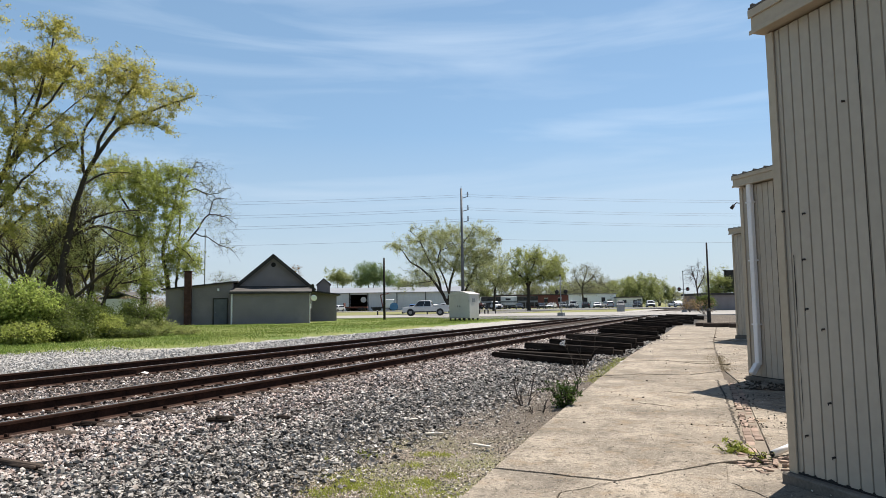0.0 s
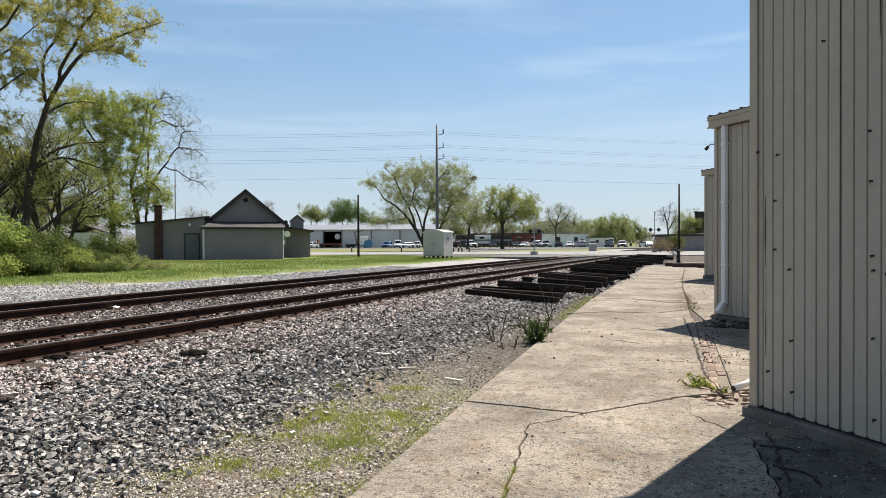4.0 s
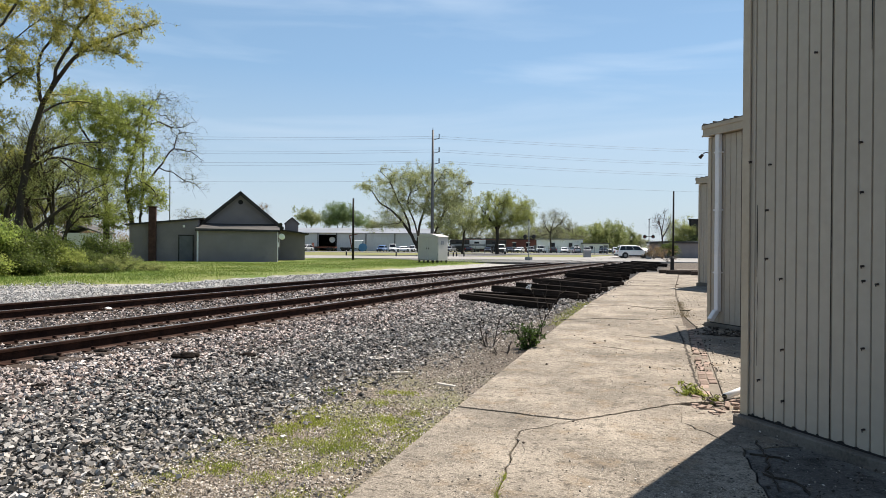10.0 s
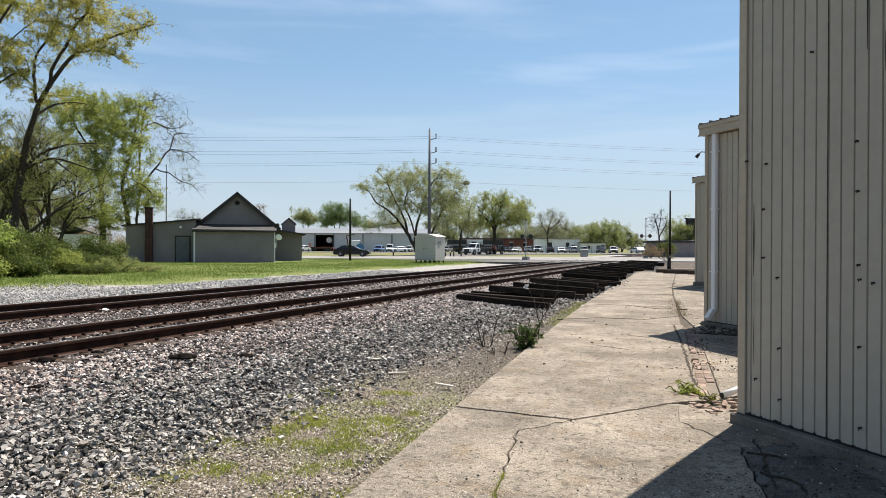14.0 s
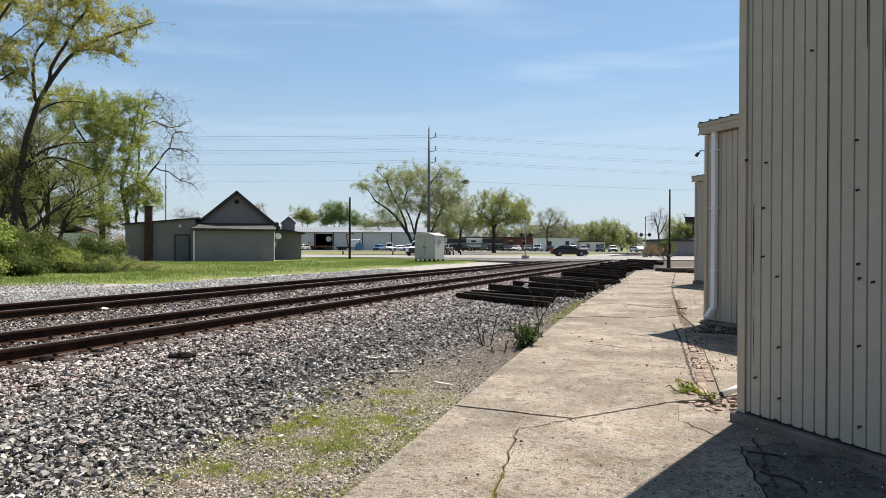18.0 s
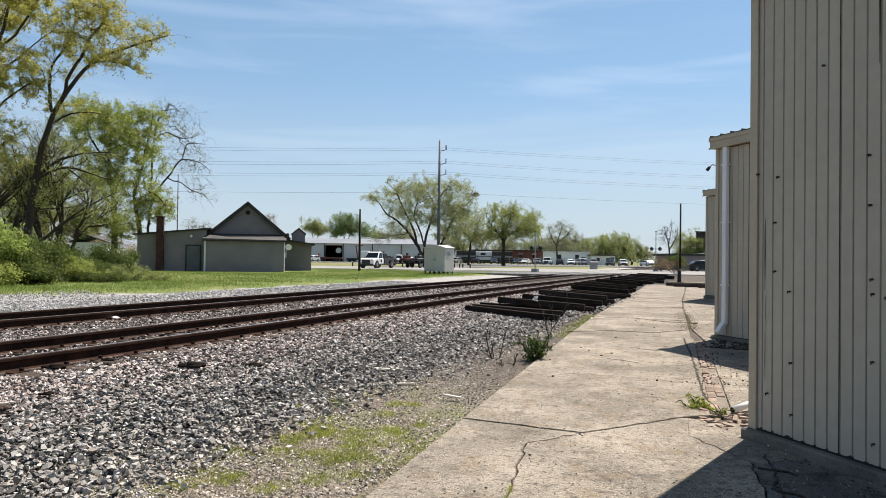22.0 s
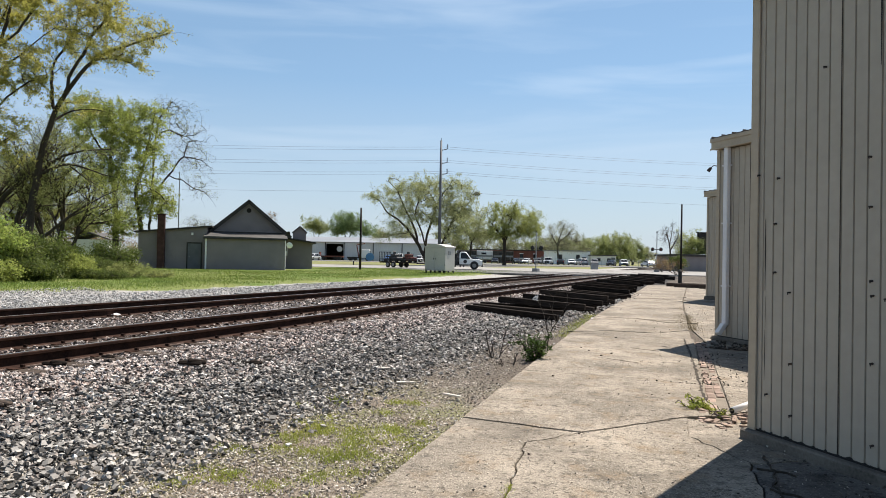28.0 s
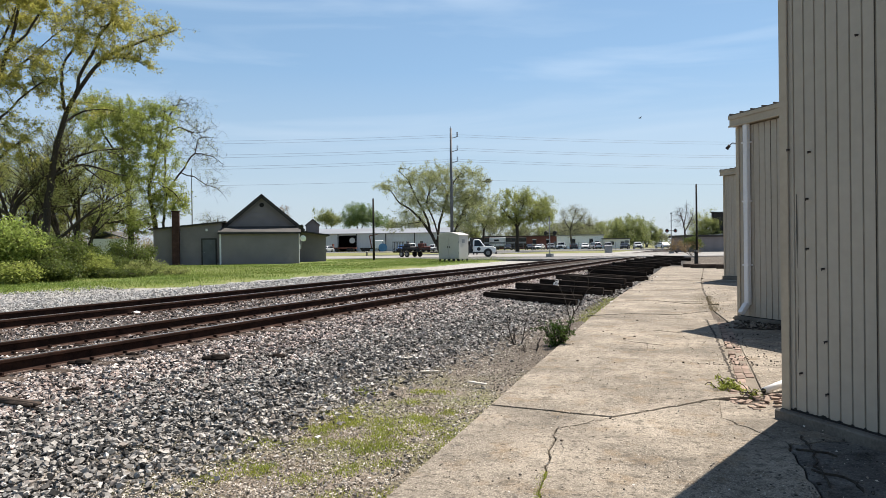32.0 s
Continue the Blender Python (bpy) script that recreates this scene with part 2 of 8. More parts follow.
def pitted(mt, scale, depth):
    """Coarser pits and lumps over a material's fine grain."""
    nt = mt.node_tree
    bs = nt.nodes["Principled BSDF"]
    co, n, bp = nt.nodes.new("ShaderNodeTexCoord"), nt.nodes.new("ShaderNodeTexNoise"), nt.nodes.new("ShaderNodeBump")
    n.inputs["Scale"].default_value, n.inputs["Detail"].default_value, n.inputs["Roughness"].default_value = scale, 9, 0.72
    bp.inputs["Strength"].default_value, bp.inputs["Distance"].default_value = 0.8, depth
    old = bs.inputs["Normal"].links[0].from_socket
    nt.links.new(co.outputs["Object"], n.inputs["Vector"]), nt.links.new(n.outputs["Fac"], bp.inputs["Height"])
    nt.links.new(old, bp.inputs["Normal"]), nt.links.new(bp.outputs[0], bs.inputs["Normal"])


pitted(M_CONCRETE, 20, 0.018)
pitted(M_SHADESLAB, 9, 0.05)
M_CURB = material("old_concrete", (0.075, 0.067, 0.058), (0.17, 0.153, 0.13), 0.9, scale=2, fine=50, bump=0.3)
M_GRAVEL = material("pale_gravel", (0.085, 0.084, 0.082), (0.19, 0.188, 0.184), 0.95, scale=3, fine=14, bump=0.9, depth=0.04, spread=(0.4, 0.6))
M_ROAD = material("worn_asphalt", (0.2, 0.195, 0.185), (0.3, 0.29, 0.275), 0.9, scale=0.5, fine=20, bump=0.2)
M_RUST = material("rusty_rail_side", (0.015, 0.008, 0.006), (0.05, 0.025, 0.017), 0.85, scale=5, fine=50, bump=0.2, spec=0.1)
M_RAILFOOT = material("dusty_rail_foot", (0.13, 0.095, 0.08), (0.26, 0.2, 0.17), 0.9, scale=3, fine=30, bump=0.2, spec=0.1)
M_RAILTOP = plain("worn_rail_head", (0.33, 0.31, 0.3), 0.38, 0.9)
M_TIE = material("creosoted_timber", (0.009, 0.007, 0.006), (0.032, 0.026, 0.022), 0.85, scale=3, fine=40, bump=0.5, depth=0.01, piece=0.45, stretch=(1, 8, 8), spec=0.03)
M_TIEBED = material("weathered_sleeper", (0.035, 0.026, 0.021), (0.095, 0.073, 0.058), 0.9, scale=3, fine=40, bump=0.4, piece=0.3)
M_PANEL = material("tan_metal_panel", (0.35, 0.31, 0.252), (0.41, 0.365, 0.3), 0.5, scale=0.6, fine=9, bump=0.03, depth=0.004, piece=0.05, extra=blotches((0.3, 0.26, 0.2), 1.5, 0.6, 0.85, 0.45))
M_TRIM = material("tan_trim", (0.38, 0.32, 0.24), (0.45, 0.385, 0.295), 0.5, scale=1, fine=15, bump=0.03)
M_ROOFMETAL = material("dark_roof_metal", (0.08, 0.07, 0.06), (0.16, 0.13, 0.11), 0.5, metal=0.2, scale=2, fine=20, bump=0.05)
M_SPOUT = material("white_spout", (0.66, 0.655, 0.65), (0.76, 0.755, 0.75), 0.45, scale=2, fine=20, bump=0.02)
M_BRICK = material("old_brick", (0.19, 0.14, 0.112), (0.31, 0.238, 0.195), 0.9, scale=4, fine=40, bump=0.3, piece=0.3)
M_DARK = plain("dark_gap", (0.012, 0.011, 0.01), 0.9)


def island_ramp(name, stops, rough=0.85):
    """Each loose piece takes its own colour from the stops."""
    mt = material(name, (0, 0, 0), (1, 1, 1), rough, scale=9, fine=60, bump=0.1, spread=(0.2, 0.8))
    nt = mt.node_tree
    geo, rp, mx = nt.nodes.new("ShaderNodeNewGeometry"), nt.nodes.new("ShaderNodeValToRGB"), nt.nodes.new("ShaderNodeMix")
    rp.color_ramp.interpolation = "CONSTANT"
    while len(rp.color_ramp.elements) < len(stops):
        rp.color_ramp.elements.new(0.5)
    for e, (p, c) in zip(rp.color_ramp.elements, stops):
        e.position, e.color = p, (*c, 1)
    bs = nt.nodes["Principled BSDF"]
    old = bs.inputs["Base Color"].links[0].from_socket
    mx.data_type, mx.blend_type = "RGBA", "OVERLAY"
    mx.inputs[0].default_value = 0.35
    nt.links.new(geo.outputs["Random Per Island"], rp.inputs[0]), nt.links.new(rp.outputs[0], mx.inputs[6])
    nt.links.new(old, mx.inputs[7]), nt.links.new(mx.outputs[2], bs.inputs["Base Color"])
    return mt


M_STONE = island_ramp("mixed_ballast", [(0, (0.358, 0.314, 0.286)), (0.17, (0.168, 0.149, 0.140)), (0.35, (0.470, 0.414, 0.381)), (0.51, (0.336, 0.263, 0.232)), (0.61, (0.035, 0.032, 0.031)), (0.76, (0.538, 0.484, 0.448)), (0.87, (0.190, 0.147, 0.130)), (0.965, (0.582, 0.560, 0.543))])
M_GREYSTONE = island_ramp("grey_ballast", [(0, (0.21, 0.2, 0.186)), (0.26, (0.1, 0.096, 0.09)), (0.44, (0.32, 0.304, 0.282)), (0.62, (0.028, 0.028, 0.027)), (0.72, (0.4, 0.382, 0.354)), (0.84, (0.25, 0.222, 0.2)), (0.94, (0.54, 0.52, 0.488))])
M_PEBBLE = island_ramp("pale_pebbles", [(0, (0.33, 0.295, 0.25)), (0.25, (0.2, 0.177, 0.15)), (0.5, (0.44, 0.395, 0.335)), (0.7, (0.1, 0.088, 0.075)), (0.82, (0.58, 0.54, 0.48))])


# ---- the plan: tracks and platform each have axes of their own ----
TRACK = Matrix.Rotation(radians(-22.0), 4, "Z")        # x: across, y: along the rails
PLAT = Matrix.Rotation(radians(-17.1), 4, "Z")         # x: across, y: along the platform
RAIL_TOP = 0.35


def ground_height(d, s):
    prof_d = (-400, -60, -21.5, -19, -15.6, -14.7, -7.7, -7.1, -6.2, -5.0, -4.2, 400)
    prof_z = (0.3, 0.3, 0.27, 0.16, 0.1, 0.145, 0.13, 0.14, 0.06, -0.03, -0.06, -0.06)
    z = float(np.interp(d, prof_d, prof_z))
    far = min(max((s - 55) / 12, 0), 1) if d > -14.7 else 0
    if s < 40 and (d < -15 or -7.4 < d < 6):
        z += 0.03 * noise.noise((d * 0.8, s * 0.8, 0)) + 0.012 * noise.noise((d * 1.6, s * 1.6, 4))
    return z + far * max(0, 0.26 - z)


def ground_material():
    mt = bpy.data.materials.new("ground_cover")
    mt.use_nodes = True
    nt = mt.node_tree
    ns, ln = nt.nodes, nt.links
    bs = ns["Principled BSDF"]
    bs.inputs["Roughness"].default_value, bs.inputs["Specular IOR Level"].default_value = 0.95, 0.2
    co, sp = ns.new("ShaderNodeTexCoord"), ns.new("ShaderNodeSeparateXYZ")
    ln.new(co.outputs["Object"], sp.inputs[0])

    def noise_at(scale, detail=5):
        n = ns.new("ShaderNodeTexNoise")
        n.inputs["Scale"].default_value, n.inputs["Detail"].default_value = scale, detail
        ln.new(co.outputs["Object"], n.inputs["Vector"])
        return n.outputs["Fac"]

    def ranged(src, lo, hi):
        r = ns.new("ShaderNodeMapRange")
        r.inputs[1].default_value, r.inputs[2].default_value = lo, hi
        ln.new(src, r.inputs[0])
        return r.outputs[0]

    def mixed(fac, a, b):
        m = ns.new("ShaderNodeMix")
        m.data_type = "RGBA"
        ln.new(fac, m.inputs[0])
        for k, c in ((6, a), (7, b)):
            if isinstance(c, tuple):
                m.inputs[k].default_value = (*c, 1)
            else:
                ln.new(c, m.inputs[k])
        return m.outputs[2]

    grit, fine, broad, wob = noise_at(14, 3), noise_at(60, 3), noise_at(0.22), noise_at(0.9, 6)
    ad = ns.new("ShaderNodeMath")
    ad.operation = "MULTIPLY_ADD"
    ad.inputs[1].default_value = 2.6
    ln.new(wob, ad.inputs[0]), ln.new(sp.outputs[0], ad.inputs[2])
    x = ad.outputs[0]                                     # across the tracks, plus about 1.3
    grass = mixed(ranged(broad, 0.4, 0.62), mixed(ranged(noise_at(2.5), 0.35, 0.65), (0.07, 0.115, 0.022), (0.12, 0.165, 0.037)), (0.17, 0.18, 0.06))
    dry = ns.new("ShaderNodeMath")
    dry.operation = "MULTIPLY"
    dry.inputs[1].default_value = 0.7
    ln.new(ranged(sp.outputs[1], 66, 76), dry.inputs[0])
    grass = mixed(dry.outputs[0], grass, mixed(ranged(noise_at(0.5), 0.4, 0.6), (0.2, 0.175, 0.1), (0.16, 0.165, 0.06)))
    pale = mixed(ranged(grit, 0.36, 0.6), (0.18, 0.172, 0.16), (0.37, 0.358, 0.338))
    # near-black tones paint the shade between the stones into the ground
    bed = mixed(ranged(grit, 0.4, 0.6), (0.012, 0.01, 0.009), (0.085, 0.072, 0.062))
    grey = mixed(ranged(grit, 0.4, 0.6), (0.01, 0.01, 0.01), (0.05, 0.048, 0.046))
    near = ns.new("ShaderNodeMath")
    near.operation = "MULTIPLY"
    ln.new(ranged(noise_at(1.1), 0.44, 0.56), near.inputs[0]), ln.new(ranged(sp.outputs[1], 9.5, 7.0), near.inputs[1])
    soil = mixed(near.outputs[0], mixed(ranged(fine, 0.4, 0.6), (0.085, 0.07, 0.055), (0.24, 0.2, 0.158)), mixed(ranged(fine, 0.4, 0.6), (0.085, 0.085, 0.036), (0.19, 0.178, 0.095)))
    dirt = mixed(ranged(fine, 0.4, 0.6), (0.045, 0.037, 0.03), (0.135, 0.112, 0.088))
    soil = mixed(ranged(sp.outputs[0], -2.5, -1.9), soil, dirt)
    soil = mixed(ranged(sp.outputs[1], 6.8, 9.2), soil, dirt)
    bend = ns.new("ShaderNodeMath")
    bend.operation = "MULTIPLY_ADD"
    bend.inputs[1].default_value = 2.6
    ln.new(ranged(sp.outputs[1], 18.5, 12.5), bend.inputs[0]), ln.new(x, bend.inputs[2])
    c = mixed(ranged(bend.outputs[0], -18.15, -17.85), grass, pale)
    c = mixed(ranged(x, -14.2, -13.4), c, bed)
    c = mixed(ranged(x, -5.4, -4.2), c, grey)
    c = mixed(ranged(x, -3.2, -2.6), c, soil)
    ln.new(c, bs.inputs["Base Color"])
    bp = ns.new("ShaderNodeBump")
    bp.inputs["Strength"].default_value, bp.inputs["Distance"].default_value = 0.9, 0.04
    ln.new(grit, bp.inputs["Height"]), ln.new(bp.outputs[0], bs.inputs["Normal"])
    return mt


M_GROUND = ground_material()


def build_ground():
    ds = sorted(set([-2500, -900, -400, -200, -120, -80, -60, -45, -35, -28, -24] + [round(x, 2) for x in np.arange(-21.5, -2, 0.3)] + [-1.5, 0, 2, 5, 9, 15, 25, 50, 120, 400, 900, 2500]))
    ss = sorted(set([-2500, -900, -300, -100, -50, -25, -12, -6, -2] + [round(x, 2) for x in np.arange(0, 36, 0.4)] + list(range(31, 110, 3)) + [125, 150, 200, 300, 500, 900, 2500]))
    vs, fs = [], []
    for s in ss:
        for d in ds:
            vs.append((d, s, ground_height(d, s)))
    n = len(ds)
    for i in range(len(ss) - 1):
        for j in range(n - 1):
            a = i * n + j
            fs.append((a, a + 1, a + n + 1, a + n))
    me = arrays("ground", vs, fs, M_GROUND, True)
    thing("ground", "grass, gravel and ballast ground beside two railway tracks", "ground", kind="structure", m=TRACK, data=me)


build_ground()


def scatter_stones(name, label, count, area, size, mat, squash=0.78, seed=1, lift=0.0, small=False, axes=TRACK):
    """Angular stones on the ground; area: across from, to, along from, to; they thin out with distance."""
    rng = np.random.default_rng(seed)
    rock = np.array([(x, y, z) for z in (-1, 1) for y in (-1, 1) for x in (-1, 1)], float) * 0.72
    tri = np.array([(0, 2, 3), (0, 3, 1), (4, 5, 7), (4, 7, 6), (0, 1, 5), (0, 5, 4), (2, 6, 7), (2, 7, 3), (0, 4, 6), (0, 6, 2), (1, 3, 7), (1, 7, 5)])
    if small:
        rock = np.array([(1, 0, 0), (-1, 0, 0), (0, 1, 0), (0, -1, 0), (0, 0, 1), (0, 0, -1)], float)
        tri = np.array([(0, 2, 4), (2, 1, 4), (1, 3, 4), (3, 0, 4), (2, 0, 5), (1, 2, 5), (3, 1, 5), (0, 3, 5)])
    nv = len(rock)
    d = rng.uniform(area[0], area[1], count)
    if area[1] - area[0] < 3.5 and area[0] > -7:
        d = d + rng.normal(size=count) * 0.24
    d = np.where(d > area[1] - 0.5, d + np.abs(rng.normal(size=count)) * 0.22 * (size[1] < 0.034), d)
    s = area[2] + (area[3] - area[2]) * rng.uniform(0, 1, count) ** 2.2
    if name == "pebbles":
        # the soil beside the far weeds is nearly bare
        keep = (s < 8.5) | (d < -3.3) | (rng.uniform(size=count) < 0.1)
        d, s = d[keep], s[keep]
        count = len(d)
    z = np.array([ground_height(a, b) for a, b in zip(d, s)]) + lift + rng.uniform(-0.016, 0.05, count) * (size[1] > 0.03)
    r = rng.uniform(size[0], size[1], count) * (1 + 0.5 * np.clip((s - 9) / 9, 0, 1.6))
    shape = (rock[None] + rng.uniform(-0.42, 0.42, (count, nv, 3))) * (r[:, None, None] * rng.uniform(0.45, 1.15, (count, 1, 3)))
    q = rng.normal(size=(count, 4))
    q /= np.linalg.norm(q, axis=1)[:, None]
    w, x, y, k = q.T
    rot = np.stack([1 - 2 * (y * y + k * k), 2 * (x * y - w * k), 2 * (x * k + w * y), 2 * (x * y + w * k), 1 - 2 * (x * x + k * k), 2 * (y * k - w * x), 2 * (x * k - w * y), 2 * (y * k + w * x), 1 - 2 * (x * x + y * y)], 1).reshape(-1, 3, 3)
    shape = np.einsum("nij,nkj->nki", rot, shape)
    shape[..., 2] *= squash
    verts = shape + np.stack([d, s, z + r * 0.2], 1)[:, None, :]
    faces = tri[None] + (np.arange(count) * nv)[:, None, None]
    thing(name, label, "stones", kind="stuff", m=axes, data=arrays(name, verts.reshape(-1, 3), faces.reshape(-1, 3), mat))


scatter_stones("ballast_stones", "crushed pinkish-grey railway ballast beside the rails", 34000, (-7.85, -5.75, 2.2, 36), (0.012, 0.029), M_STONE, squash=0.76, seed=2, lift=0.022)
scatter_stones("ballast_stones", "crushed stone ballast between the rails", 17500, (-12.2, -8.0, 5.0, 36), (0.018, 0.036), M_STONE, seed=3, lift=0.0, small=True)
scatter_stones("grey_stones", "dark grey crushed stone below the track shoulder", 40000, (-6.15, -4.2, 2.0, 34), (0.012, 0.031), M_GREYSTONE, squash=0.72, seed=4)
scatter_stones("pebbles", "pale pebbles in the soil along the platform", 42000, (-4.6, -1.85, 3.0, 26), (0.006, 0.019), M_PEBBLE, seed=5, small=True)
scatter_stones("pale_stones", "pale gravel beyond the far track", 15000, (-18.6, -14.6, 9.0, 36), (0.02, 0.036), island_ramp("pale_gravel_stones", [(0, (0.37, 0.364, 0.35)), (0.3, (0.3, 0.294, 0.283)), (0.55, (0.45, 0.442, 0.428)), (0.88, (0.2, 0.195, 0.187))]), seed=6, small=True)
scatter_stones("pale_stones", "pale gravel spread towards the grove", 4200, (-21.2, -18.6, 9.0, 17), (0.018, 0.032), bpy.data.materials["pale_gravel_stones"], seed=16, small=True)
scatter_stones("fine_gravel", "fine pale gravel between the ballast and the weeds", 13000, (-4.5, -3.1, 2.6, 10), (0.005, 0.013), M_PEBBLE, seed=15, lift=0.004, small=True)

scatter_stones("grit", "fine grit and crumbs lying on the platform", 5000, (-1.9, 1.2, 2.5, 26), (0.003, 0.011), M_PEBBLE, seed=7, lift=0.058, small=True)
scatter_stones("debris", "dark crumbs and rubble on the broken slab by the shed", 420, (0.15, 0.85, 3.3, 6.2), (0.003, 0.014), island_ramp("slab_rubble", [(0, (0.04, 0.036, 0.032)), (0.5, (0.08, 0.07, 0.06)), (0.85, (0.17, 0.15, 0.125))]), seed=18, lift=0.055)
scatter_stones("debris", "dark rubble along the broken edge beside the bricks", 240, (0.42, 0.56, 9.4, 12.8), (0.004, 0.015), island_ramp("edge_rubble", [(0, (0.03, 0.027, 0.023)), (0.5, (0.07, 0.06, 0.05)), (0.85, (0.2, 0.17, 0.14))]), seed=19, lift=0.055, axes=PLAT)
scatter_stones("debris", "dark leaf litter and rubble at the shed's foot", 800, (0.0, 0.5, 13.7, 15.7), (0.005, 0.022), island_ramp("dark_debris", [(0, (0.03, 0.026, 0.022)), (0.5, (0.06, 0.05, 0.04)), (0.85, (0.13, 0.11, 0.09))]), seed=8, lift=0.03)


# ---- platform ----
def slab(corners, name="slab", top=0.0, low=-0.16, mat=M_CONCRETE):
    """One concrete slab from its outline along the platform's axes, with a rough top."""
    bm = bmesh.new()
    f = bm.faces.new([bm.verts.new((x, y, top)) for x, y in corners])
    ret = bmesh.ops.extrude_face_region(bm, geom=[f])
    for v in [g for g in ret["geom"] if isinstance(g, bmesh.types.BMVert)]:
        v.co.z = low
    bmesh.ops.recalc_face_normals(bm, faces=bm.faces)
    es = [e for e in bm.edges if all(abs(v.co.z - top) < 1e-4 for v in e.verts)]
    bmesh.ops.bevel(bm, geom=es, offset=0.005, segments=2, affect="EDGES", clamp_overlap=True)
    me = bpy.data.meshes.new(name)
    bm.to_mesh(me)
    bm.free()
    me.materials.append(mat)
    return me


def jagged(a, b, n, amount, seed):
    rng = random.Random(seed)
    out = []
    for i in range(n + 1):
        t = i / n
        k = amount * (0 < i < n)
        out.append((a[0] + (b[0] - a[0]) * t + rng.uniform(-k, k), a[1] + (b[1] - a[1]) * t + rng.uniform(-k, k)))
    return out


def build_platform():
    plat = thing("pavement", "cracked tan concrete platform along the railway", "platform", kind="structure", m=PLAT)
    L, R = -1.88, 0.6
    # places along the platform's axes: (across, along)
    j1 = (L, 6.5)
    knee = (-0.69, 6.35)
    far1 = (0.26, 7.39)
    bend = (-1.11, 5.82)
    low = (-0.87, 3.2)
    c1 = jagged(j1, knee, 6, 0.012, 1)
    c2 = jagged(knee, far1, 14, 0.02, 2)
    c3 = jagged(knee, bend, 10, 0.02, 3)
    c4 = jagged(bend, low, 26, 0.018, 4)
    c5 = jagged((0.25, 6.6), (0.7, 5.92), 10, 0.02, 5)
    c6 = jagged((0.7, 5.92), (0.72, 3.2), 26, 0.022, 6)
    g = 0.007

    def shift(pts, dx, dy):
        return [(x + dx, y + dy) for x, y in pts]

    slabs = [
        [(L, -3.0), (-0.9, -3.0)] + shift(c4[::-1], -g, 0) + shift(c3[::-1][1:-1], 0, g) + shift(c1[::-1], 0, -g),
        [(-0.85, -3.0), (0.73, -3.0)] + shift(c6[::-1], -g, 0) + shift(c5[::-1][1:-1], -g, -g) + [(0.252, 6.6)] + [(0.272, 7.36)] + shift(c2[::-1][1:], 0.004, -0.7 * g) + shift(c3[1:-1], 0, -g) + shift(c4, g, 0),
        shift(c1, 0, g) + shift(c2[1:], 0, g) + [(0.495, 7.55)] + jagged((0.645, 14.9), (L, 14.9), 6, 0.012, 7),
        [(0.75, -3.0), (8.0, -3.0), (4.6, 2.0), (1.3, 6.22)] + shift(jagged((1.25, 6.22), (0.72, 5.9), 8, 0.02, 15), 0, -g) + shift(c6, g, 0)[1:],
        jagged((L, 14.935), (R, 14.935), 6, 0.012, 8) + [(0.66, 19.2), (-1.8, 19.5)],
        [(1.3, 6.25), (1.2, 6.75), (0.92, 7.2), (0.274, 7.36), (0.254, 6.6)] + shift(c5, g, g)[1:] + shift(jagged((1.25, 6.22), (0.72, 5.9), 8, 0.02, 15)[::-1][1:], 0, g),
        [(-1.8, 19.54), (0.66, 19.24), (0.7, 24.3), (-1.66, 24.6)],
        [(-1.66, 24.64), (0.7, 24.34), (0.85, 30.0), (-1.45, 30.0)],
        [(-1.45, 30.04), (0.85, 30.04), (1.2, 38.0), (-1.15, 38.0)],
        [(-1.15, 38.04), (1.2, 38.04), (1.6, 48.0), (-0.9, 48.0)],
    ]
    LEVELS = (-0.007, -0.006, 0.0, -0.012, -0.003, -0.01, 0.0, -0.004, 0.0, -0.004)
    for i, c in enumerate(slabs):
        # slab 3, at the shed's foot, has shade painted into its colour
        part("slab", slab(c, mat=M_SHADESLAB if i == 3 else M_CONCRETE), None, plat, m=pose(0, 0, LEVELS[i]))
    # ground slab to the side, between the kerb and the sheds, and the forecourt
    part("slab", slab([(0.74, 7.3), (0.92, 7.24), (6.0, 5.2), (6.0, 30.0), (0.88, 30.0), (0.76, 24.0), (0.72, 17.2), (0.88, 14.8)], top=-0.035), None, plat)
    part("slab", slab([(0.9, 30.04), (9.0, 30.3), (9.0, 30.46), (1.4, 33.8), (1.05, 33.97)], top=-0.02), None, plat)
    part("slab", slab([(1.07, 34.0), (9.0, 30.5), (20.0, 30.5), (20.0, 62.0), (1.75, 62.0), (1.64, 48.0), (1.24, 38.0)], top=-0.02), None, plat)
    return plat


platform = build_platform()
M_CRACKDIRT = material("dirt_in_cracks", (0.02, 0.017, 0.014), (0.075, 0.064, 0.052), 0.95, scale=8, fine=60, bump=0.4)
